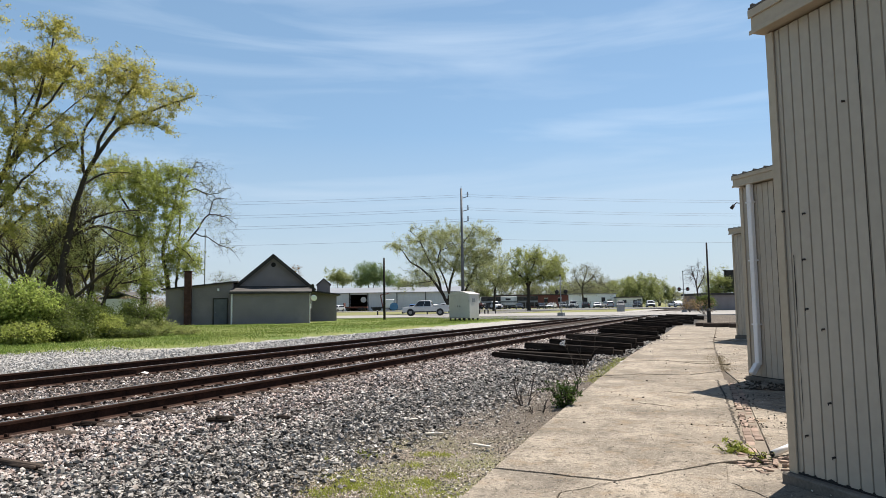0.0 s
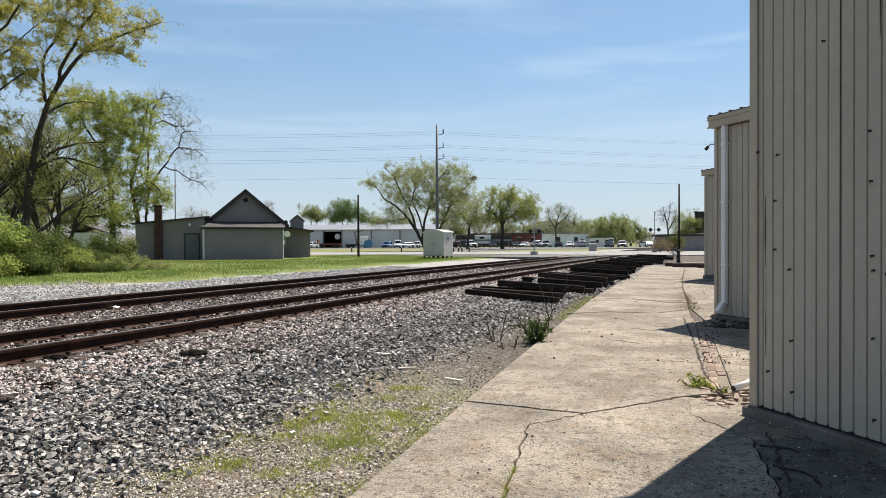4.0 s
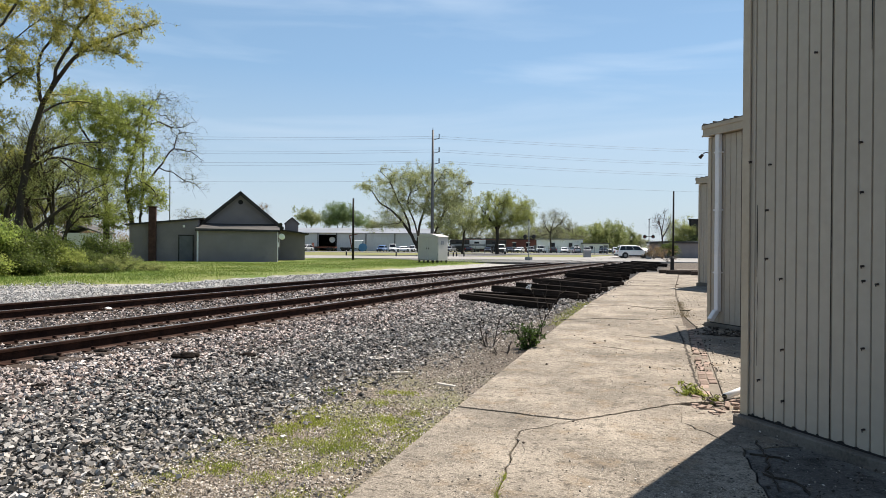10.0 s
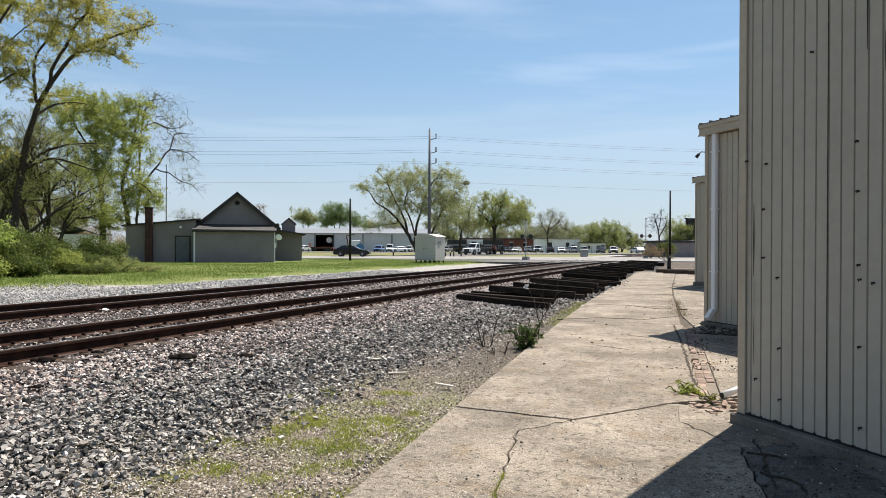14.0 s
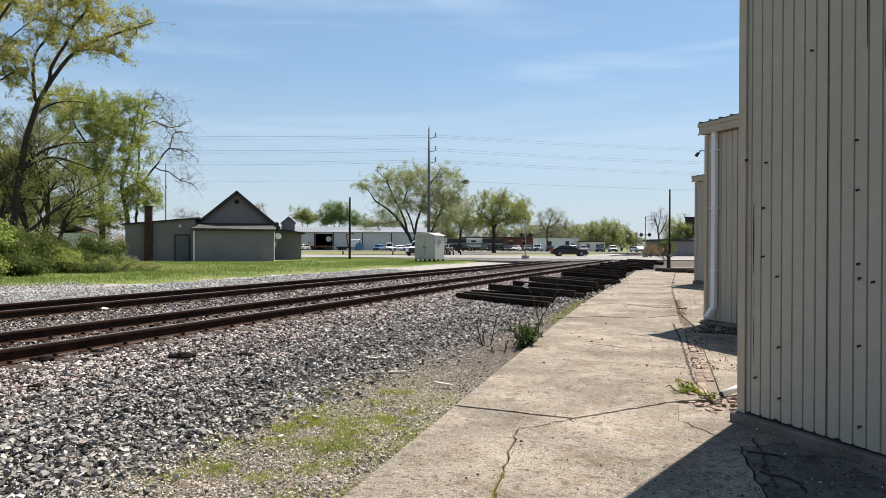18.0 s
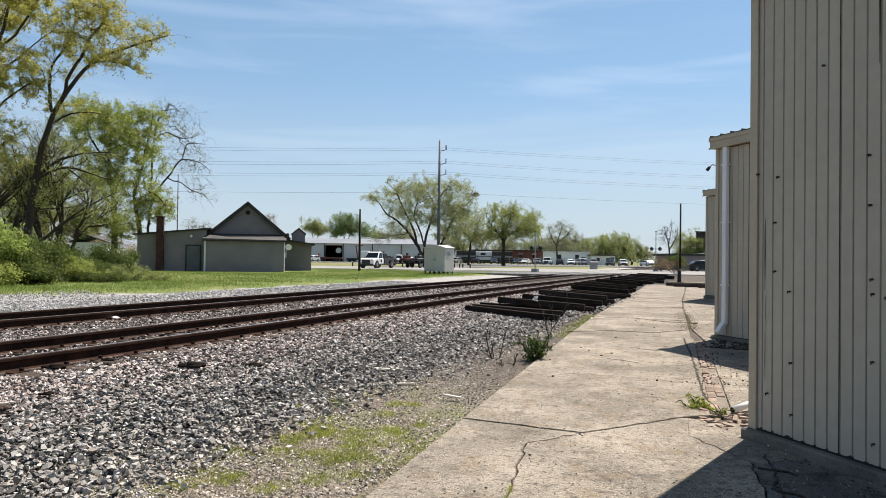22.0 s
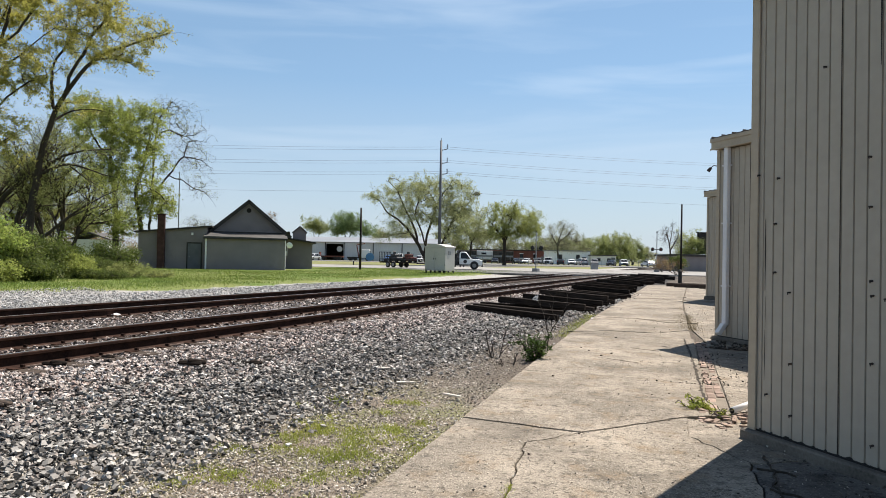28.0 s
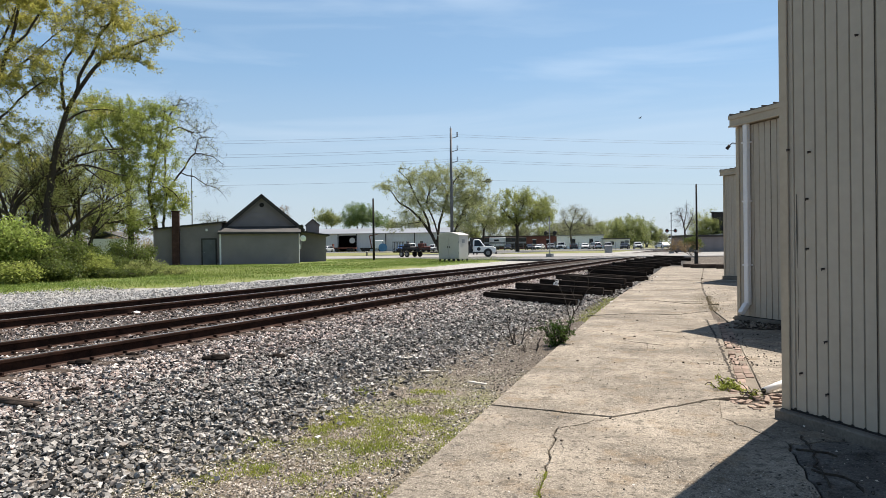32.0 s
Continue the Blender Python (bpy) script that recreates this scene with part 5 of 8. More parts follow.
# trees round the yard and the crossing
crowned_tree("broad many-stemmed tree with thin olive leaves beside the power pole", [
        ([(-3.9, 104.0, 0.1), (-4.0, 104.0, 0.4), (-5.4, 104.0, 3.2), (-6.9, 104.0, 5.4), (-8.6, 104.0, 7.2), (-10.4, 104.0, 8.4), (-11.7, 104.0, 10.2), (-12.8, 104.0, 10.9)], 0.30),
        ([(-5.6, 104.0, 3.4), (-6.1, 104.0, 5.8), (-8.1, 104.0, 9.8), (-9.0, 104.0, 11.9), (-10.7, 104.0, 13.4)], 0.20),
        ([(-4.5, 104.0, 1.8), (-4.3, 106.0, 5.0), (-3.5, 106.0, 7.7), (-3.1, 106.0, 9.9), (-4.4, 106.0, 12.2), (-5.6, 106.0, 13.2)], 0.22),
        ([(-4.4, 104.0, 3.0), (-5.1, 102.0, 5.8), (-6.0, 102.0, 7.9), (-5.6, 102.0, 9.9)], 0.15),
        ([(-3.8, 104.0, 1.5), (-2.3, 105.0, 3.2), (-1.4, 105.0, 4.8), (-0.5, 105.0, 7.0), (0.7, 105.0, 8.7), (1.9, 105.0, 9.9), (3.4, 105.0, 11.5)], 0.22),
        ([(-1.9, 104.0, 3.9), (-0.2, 107.0, 5.7), (1.7, 107.0, 6.5)], 0.12),
        ([(-3.2, 104.0, 8.9), (-2.1, 104.0, 11.1), (-0.7, 104.0, 13.0)], 0.10),
        ([(-6.9, 104.0, 5.4), (-8.1, 102.0, 5.1), (-10.0, 102.0, 4.9)], 0.10)], [
        (-8.7, 104.0, 11.2, 3.7, 4.0, 3.1, 379),
        (-4.3, 104.0, 12.1, 3.7, 4.0, 2.9, 379),
        (0.1, 104.0, 10.7, 3.7, 4.0, 3.1, 577),
        (-12.6, 104.0, 10.7, 1.4, 2.0, 1.0, 57),
        (-8.2, 104.0, 7.4, 4.2, 4.5, 2.4, 345),
        (-0.8, 104.0, 7.4, 3.9, 4.5, 2.6, 577),
        (-4.2, 102.0, 9.2, 3.5, 4.0, 2.6, 206),
        (-10.0, 102.0, 4.9, 2.3, 2.0, 0.9, 69)], M_LEAF_PALE, 21, 22, 0.085, 0.2, 0.7, twig=0.01)
crowned_tree("olive-gold tree in the truck yard", [
        ([(3.0, 130.0, 0.1), (3.1, 130.0, 1.9), (3.3, 130.0, 4.7), (2.6, 130.0, 7.5), (1.7, 130.0, 9.7)], 0.28),
        ([(3.2, 130.0, 4.5), (4.5, 130.0, 6.9), (5.2, 130.0, 9.7)], 0.16),
        ([(2.9, 130.0, 5.8), (0.6, 130.0, 7.5), (-0.2, 130.0, 8.9)], 0.14)], [
        (3.0, 130.0, 8.6, 3.7, 4.0, 3.5, 420),
        (1.2, 130.0, 6.7, 2.8, 3.0, 2.4, 200),
        (5.0, 130.0, 6.7, 2.4, 3.0, 2.7, 200)], M_LEAF_PALE, 22, 26, 0.1, 0.22, 0.9, twig=0.009)
crowned_tree("round golden-green tree in the truck yard", [
        ([(9.5, 127.0, 0.1), (9.5, 127.0, 1.9), (9.5, 127.0, 4.9), (9.4, 127.0, 7.4), (8.9, 127.0, 10.0)], 0.42),
        ([(9.5, 127.0, 5.5), (11.8, 127.0, 7.0), (14.0, 127.0, 8.8), (15.6, 127.0, 9.8)], 0.22),
        ([(9.5, 127.0, 5.5), (7.6, 127.0, 7.3), (6.5, 127.0, 8.9)], 0.20),
        ([(9.5, 127.0, 6.8), (10.8, 127.0, 9.5), (11.3, 127.0, 11.3)], 0.16)], [
        (9.2, 127.0, 9.8, 3.2, 4.0, 2.8, 360),
        (13.6, 127.0, 8.3, 3.0, 4.0, 2.8, 330),
        (8.1, 127.0, 7.0, 2.7, 3.5, 2.3, 240),
        (11.6, 127.0, 6.6, 3.0, 3.5, 1.9, 240),
        (15.6, 127.0, 6.3, 1.5, 2.0, 1.7, 80)], M_LEAF_SAND, 23, 23, 0.11, 0.24, 0.9, twig=0.014)
crowned_tree("grey half-bare tree beyond the crossing", [
        ([(27.1, 175.0, 0.1), (27.1, 175.0, 1.5), (26.9, 175.0, 5.2), (27.6, 175.0, 8.1), (28.5, 175.0, 10.6)], 0.30),
        ([(26.9, 175.0, 5.2), (25.6, 175.0, 7.4), (24.7, 175.0, 9.6)], 0.16),
        ([(27.2, 175.0, 6.2), (29.5, 175.0, 8.1), (30.6, 175.0, 10.0)], 0.16)], [
        (28.1, 175.0, 8.8, 4.0, 5.0, 3.2, 900),
        (25.6, 175.0, 5.6, 3.2, 4.0, 2.1, 300),
        (30.6, 175.0, 5.6, 2.4, 4.0, 2.4, 300),
        (34.0, 175.0, 4.7, 2.6, 3.0, 1.8, 150)], M_LEAF_FAR, 24, 5, 0.09, 0.35, 0.6, twig=0.009)
crowned_tree("broad willow in fresh yellow-green leaf beyond the crossing", [
        ([(48.6, 205.0, 0.1), (48.6, 205.0, 0.5), (48.6, 205.0, 4.9), (47.5, 205.0, 7.5), (45.8, 205.0, 9.2)], 0.40),
        ([(48.6, 205.0, 5.3), (51.0, 205.0, 8.1), (53.0, 205.0, 8.7)], 0.25),
        ([(48.6, 205.0, 6.3), (48.9, 205.0, 8.7)], 0.20)], [
        (47.9, 205.0, 7.0, 5.5, 6.0, 3.1, 420),
        (51.8, 205.0, 6.3, 3.1, 5.0, 2.8, 220),
        (44.4, 205.0, 5.6, 2.8, 4.0, 2.4, 150),
        (48.4, 205.0, 3.6, 6.2, 6.0, 2.4, 350)], M_LEAF_FARGREEN, 25, 20, 0.17, 0.38, 1.2)
crowned_tree("bare tree beside the crossing", [
        ([(27.5, 86.0, 0.1), (27.5, 86.0, 0.7), (27.5, 86.0, 2.7), (27.3, 86.0, 4.1), (26.9, 86.0, 5.6)], 0.12),
        ([(27.5, 86.0, 3.0), (28.3, 86.0, 4.5), (28.6, 86.0, 5.6)], 0.07),
        ([(27.4, 86.0, 3.7), (27.7, 86.0, 5.6), (27.6, 86.0, 6.5)], 0.06)], [
        (27.5, 86.0, 5.0, 1.4, 1.6, 1.7, 900),
        (26.6, 86.0, 4.8, 0.9, 1.2, 1.3, 300),
        (28.6, 86.0, 4.1, 0.7, 1.0, 1.2, 220)], M_LEAF_GOLD, 26, 0, 0.06, 0.1, 0.22, M_BARK, twig=0.0045)
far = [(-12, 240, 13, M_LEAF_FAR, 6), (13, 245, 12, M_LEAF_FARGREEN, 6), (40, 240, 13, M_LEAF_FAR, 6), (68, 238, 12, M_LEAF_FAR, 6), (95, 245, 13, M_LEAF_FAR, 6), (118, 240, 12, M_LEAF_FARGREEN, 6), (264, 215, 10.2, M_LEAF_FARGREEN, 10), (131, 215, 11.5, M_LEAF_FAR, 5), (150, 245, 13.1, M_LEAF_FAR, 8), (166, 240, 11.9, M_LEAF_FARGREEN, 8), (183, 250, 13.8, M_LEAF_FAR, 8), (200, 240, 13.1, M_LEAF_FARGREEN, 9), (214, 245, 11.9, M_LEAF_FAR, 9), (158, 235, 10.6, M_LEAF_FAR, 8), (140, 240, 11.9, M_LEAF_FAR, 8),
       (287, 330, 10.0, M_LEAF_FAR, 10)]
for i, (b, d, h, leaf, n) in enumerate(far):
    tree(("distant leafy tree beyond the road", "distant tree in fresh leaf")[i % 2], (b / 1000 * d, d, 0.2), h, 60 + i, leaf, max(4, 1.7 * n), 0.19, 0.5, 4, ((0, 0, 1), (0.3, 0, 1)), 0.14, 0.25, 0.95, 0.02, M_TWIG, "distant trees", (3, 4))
crowned_tree("small budding tree behind the house", [
        ([(-31.1, 112.0, 0.3), (-31.2, 112.0, 3.7), (-31.4, 112.0, 6.1)], 0.14),
        ([(-31.2, 112.0, 3.7), (-30.3, 112.0, 5.9)], 0.08)], [
        (-31.2, 112.0, 7.0, 1.7, 1.6, 1.7, 260),
        (-32.0, 112.0, 5.9, 1.1, 1.2, 1.1, 90)], M_DRYLEAF, 81, 7, 0.06, 0.16, 0.4, twig=0.006)
crowned_tree("low bare tree behind the house", [
        ([(-46.3, 120.0, 0.1), (-46.3, 120.0, 3.9), (-46.8, 120.0, 6.2)], 0.16),
        ([(-46.3, 120.0, 3.9), (-44.8, 120.0, 6.2)], 0.10)], [
        (-46.6, 120.0, 7.0, 2.4, 2.0, 1.4, 420),
        (-44.3, 120.0, 6.6, 1.4, 1.5, 1.2, 160)], M_LEAF_GOLD, 82, 1, 0.06, 0.2, 0.4, twig=0.006)
crowned_tree("pale green tree beyond the warehouse", [
        ([(-48.8, 235.0, -1.2), (-48.8, 235.0, 5.2), (-49.4, 235.0, 10.1)], 0.40),
        ([(-48.8, 235.0, 5.2), (-46.6, 235.0, 10.7)], 0.25)], [
        (-49.4, 235.0, 11.9, 3.6, 4.0, 2.8, 260),
        (-46.2, 235.0, 11.1, 2.4, 3.0, 2.4, 130)], M_LEAF_FARGREEN, 83, 20, 0.2, 0.4, 1.2)
crowned_tree("full green tree beyond the warehouse", [
        ([(-37.9, 235.0, -1.1), (-37.9, 235.0, 5.2), (-38.7, 235.0, 11.1)], 0.50),
        ([(-37.9, 235.0, 5.2), (-35.2, 235.0, 11.5)], 0.30)], [
        (-38.3, 235.0, 13.5, 4.3, 5.0, 3.6, 380),
        (-34.0, 235.0, 11.9, 3.2, 4.0, 3.2, 220),
        (-41.3, 235.0, 11.1, 2.8, 3.0, 2.4, 150),
        (-30.0, 235.0, 10.3, 2.8, 3.0, 2.0, 110)], M_LEAF_DEEP, 88, 24, 0.2, 0.42, 1.2)
crowned_tree("low olive trees beyond the warehouse", [
        ([(-23.4, 240.0, -1.1), (-23.4, 240.0, 4.3), (-24.2, 240.0, 8.9)], 0.40),
        ([(-23.4, 240.0, 4.3), (-19.0, 240.0, 8.9)], 0.30)], [
        (-25.0, 240.0, 9.1, 5.2, 4.0, 1.8, 220),
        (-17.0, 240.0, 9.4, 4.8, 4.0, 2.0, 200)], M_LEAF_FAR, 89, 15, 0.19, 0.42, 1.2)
crowned_tree("yellow-green tree behind the far wall", [
        ([(34.7, 100.0, 0.7), (34.7, 100.0, 2.8), (34.4, 100.0, 4.9)], 0.2),
        ([(34.7, 100.0, 2.8), (35.6, 100.0, 4.9)], 0.1)], [
        (34.6, 100.0, 4.3, 1.7, 1.8, 1.8, 260),
        (33.7, 100.0, 3.3, 1.2, 1.8, 1.2, 120),
        (35.8, 100.0, 3.4, 1.2, 1.8, 1.5, 140)], M_LEAF_SAND, 84, 26, 0.07, 0.22)
bush("thin dry brush by the crossing", (25.2, 82.0, 0.3), (1.2, 1.0, 0.9), 85, M_DRYLEAF, 260, 5, 0.06, 0.12)
bush("dark thicket by the crossing", (27.8, 84.0, 0.3), (1.7, 1.2, 1.0), 86, M_LEAF_DARK, 420, 9, 0.07, 0.14)
bush("dry sticks and brush at the platform's end", (21.6, 66.0, 0.25), (1.3, 0.9, 0.75), 87, M_DRYLEAF, 220, 3, 0.05, 0.1)


def bird_nest(at):
    """A ball of short twigs."""
    rng, sh = random.Random(77), Shape()
    for k in range(90):
        c = Vector((rng.gauss(0, 0.22), rng.gauss(0, 0.22), rng.gauss(0, 0.15)))
        d = Vector((rng.gauss(0, 1), rng.gauss(0, 1), rng.gauss(0, 0.5))).normalized() * 0.3
        sh.tube(c - d, c + d, 0.03, 0.02, 4)
    thing("bird_nest", "dark ball-shaped nest of twigs in a treetop", "nest", m=pose(*at), data=sh.mesh("bird_nest", M_BARK))


bird_nest((3.4, 105.0, 11.6))


def far_woods():
    """A low uneven band of woods on the skyline."""
    rng = np.random.default_rng(9)
    tips = []
    for i in range(260):
        a = rng.uniform(-1.0, 1.0)
        d = rng.uniform(330, 420)
        h = 5 + 3 * noise.noise((a * 9, 0, 0)) + rng.uniform(-1, 1)
        for k in range(10):
            tips.append((a * d + rng.normal() * 3, d + rng.normal() * 4, rng.uniform(0.3, max(1.5, h))))
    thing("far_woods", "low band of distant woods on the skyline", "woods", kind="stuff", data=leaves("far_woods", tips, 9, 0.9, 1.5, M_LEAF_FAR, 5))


far_woods()


def blades(name, label, spots, count, height, radius, mat, seed, m=None):
    """Grass blades round given spots."""
    rng = np.random.default_rng(seed)
    sp = np.array(spots)
    c = sp[rng.integers(0, len(sp), count)] + np.c_[rng.normal(size=(count, 2)) * radius, np.zeros(count)]
    a = rng.uniform(0, 6.283, count)
    w = np.c_[np.cos(a), np.sin(a), np.zeros(count)] * (0.004 if radius < 0.5 else 0.011)
    h = height * rng.uniform(0.4, 1.2, count)
    tip = c + np.c_[rng.normal(size=(count, 2)) * h[:, None] * 0.5, h]
    v = np.stack([c - w, c + w, tip], 1).reshape(-1, 3)
    thing(name, label, "grass", kind="stuff", m=m, data=arrays(name, v, np.arange(3 * count).reshape(-1, 3), mat))


M_BLADE = leaf_material("grass_blades", (0.21, 0.26, 0.04), (0.4, 0.42, 0.085), 0.35)
M_DRY = leaf_material("dry_stalks", (0.19, 0.155, 0.09), (0.3, 0.25, 0.16), 0.2)
rngp = random.Random(5)
patch = [(-1.0 + rngp.gauss(0, 0.55), 5.9 + rngp.gauss(0, 0.75), -0.06) for _ in range(60)] + [(-0.6, 6.5, -0.06), (-0.45, 6.3, -0.06), (-0.9, 6.3, -0.06), (-1.0, 5.0, -0.06), (-1.3, 4.8, -0.06)]
blades("grass_tuft", "sparse green grass in the gravel beside the platform", patch, 15000, 0.026, 0.075, M_BLADE, 3)
blades("dry_grass", "dry yellow grass in the gravel beside the platform", [(-1.2 + rngp.gauss(0, 0.7), 5.4 + rngp.gauss(0, 0.9), -0.06) for _ in range(60)], 9000, 0.016, 0.16, M_DRY, 4)
blades("weeds", "green weeds in the platform crack", [(0.254 + 0.0126 * k, 4.0 + 0.06 * k, -0.02) for k in range(14)], 260, 0.03, 0.014, M_BLADE, 6)
blades("weeds", "weeds along the platform's edge", [(2.3 + 0.28 * k * 0.31, 14.2 + 0.28 * k, -0.03) for k in range(22)], 1300, 0.05, 0.12, M_BLADE, 8)
blades("weeds", "weeds along the broken pavement seam", [(5.6 + 0.1 * k, 16.2 + 0.33 * k, -0.03) for k in range(14)], 2500, 0.06, 0.15, M_DRY, 9)
lawn = [(-34 + 46 * rngp.random(), 20 + 51 * rngp.random() ** 1.2, 0.27) for _ in range(1800)]
lawn = [q for q in lawn if q[0] * 0.9272 - q[1] * 0.3746 < -19.9 - max(0, 17 - q[0] * 0.3746 - q[1] * 0.9272) * 0.45 and q[1] < 71 and not (-28 < q[0] < -13 and q[1] > 53)]
blades("lawn", "unmown green grass round the grey house", lawn, 120000, 0.1, 0.9, leaf_material("lawn_blades", (0.095, 0.155, 0.027), (0.21, 0.265, 0.055), 0.35), 10)

# ---- weeds at the platform's edge ----
shrub("dark green weed bush at the platform's edge", (1.35, 11.00, 0.05)[:2] + (-0.05,), 0.6, 0.36, 90, leaf_material("weed_leaves", (0.033, 0.066, 0.015), (0.09, 0.14, 0.028), 0.35), 2600, 0.026, 14, "weed_bush", up=2.2)
sapling = limbed_tree("bare thorny sapling at the platform's edge", [
    ([(1.62, 11.50, 0.04), (1.64, 11.50, 0.28), (1.78, 11.50, 0.54), (1.93, 11.50, 0.81), (1.95, 11.40, 1.11)], 0.011),
    ([(1.64, 11.50, 0.28), (1.58, 11.50, 0.52), (1.50, 11.60, 0.79), (1.42, 11.60, 0.92)], 0.009),
    ([(1.76, 11.50, 0.52), (1.67, 11.40, 0.74), (1.69, 11.40, 0.96)], 0.008)], 91, M_LEAF_GOLD, 0, 0.02, 0.1, 0, 0.14, name="sapling")
bush("small leafy weed growing from the platform's crack", (2.72, 7.42, -0.02), (0.11, 0.05, 0.028), 96, M_BLADE, 110, 18, 0.013, 0.012, 7, M_BARK, "weed")
bush("small leafy weed growing from the platform's crack", (2.87, 7.2, -0.02), (0.04, 0.03, 0.014), 97, M_BLADE, 50, 12, 0.009, 0.009, 5, M_BARK, "weed")
shrub("dry bare weed in the gravel", (0.73, 11.20, 0.03)[:2] + (-0.05,), 0.62, 0.5, 92, M_LEAF_GOLD, 0, 0.02, 4, "dry_weed", M_TWIG, 1.2)
shrub("dry bare weed in the gravel", (0.86, 10.60, 0.00)[:2] + (-0.05,), 0.35, 0.5, 93, M_LEAF_GOLD, 0, 0.02, 4, "dry_weed", M_TWIG, 0.8)
bloom, rb0 = Shape(), random.Random(3)
for k in range(14):
    c = Vector((1.42, 11.60, 0.92)) - sapling.location + Vector([rb0.uniform(-0.03, 0.03) for _ in range(3)])
    bloom.tube(c, c + Vector([rb0.uniform(-0.025, 0.025) for _ in range(3)]), 0.008, 0.014, 5)
part("blossom", bloom, M_SPOUT, sapling, "small cluster of white blossom")

# ---- the grey house ----
M_SIDING = material("grey_stucco", (0.185, 0.168, 0.167), (0.245, 0.224, 0.222), 0.85, scale=0.7, fine=25, bump=0.15, extra=blotches((0.14, 0.13, 0.12), 0.8, 0.55, 0.8, 0.5))
M_SHINGLE = material("dark_shingles", (0.045, 0.043, 0.045), (0.1, 0.098, 0.1), 0.85, scale=2, fine=12, bump=0.4, piece=0.15)
M_EDGE = material("dark_eave", (0.03, 0.028, 0.027), (0.065, 0.06, 0.056), 0.7, scale=2, fine=20, bump=0.1)
M_FLATROOF = material("weathered_roofing", (0.06, 0.058, 0.056), (0.11, 0.105, 0.1), 0.8, scale=1, fine=15, bump=0.2)
M_GREYDOOR = material("grey_door_paint", (0.104, 0.112, 0.120), (0.152, 0.160, 0.168), 0.6, scale=1.5, fine=20, bump=0.05)
M_WHITE = material("white_paint", (0.68, 0.675, 0.665), (0.78, 0.775, 0.765), 0.55, scale=1.5, fine=20, bump=0.05, piece=0.03)
M_BRIGHTWALL = material("bright_white_wall", (0.8, 0.825, 0.85), (0.88, 0.9, 0.92), 0.6, scale=0.3, fine=6, bump=0.05)
M_REDBRICK = material("dark_red_brick", (0.036, 0.02, 0.017), (0.085, 0.046, 0.039), 0.9, scale=3, fine=30, bump=0.3, piece=0.25)
M_GLASS = plain("dark_glass", (0.012, 0.014, 0.017), 0.08, 0.0, 0.4)
M_IRON = material("dark_iron", (0.02, 0.02, 0.02), (0.05, 0.048, 0.045), 0.6, metal=0.4, scale=5, fine=40, bump=0.1)
M_STEEL = material("galvanised_steel", (0.210, 0.217, 0.224), (0.294, 0.301, 0.308), 0.5, metal=0.5, scale=2, fine=20, bump=0.05)
M_POLESTEEL = material("dull_pole_steel", (0.1, 0.105, 0.115), (0.15, 0.157, 0.17), 0.6, metal=0.2, scale=2, fine=20, bump=0.05)
M_POLE = material("weathered_pole", (0.016, 0.014, 0.012), (0.04, 0.034, 0.03), 0.9, scale=2, fine=25, bump=0.4, stretch=(3, 3, 0.4))


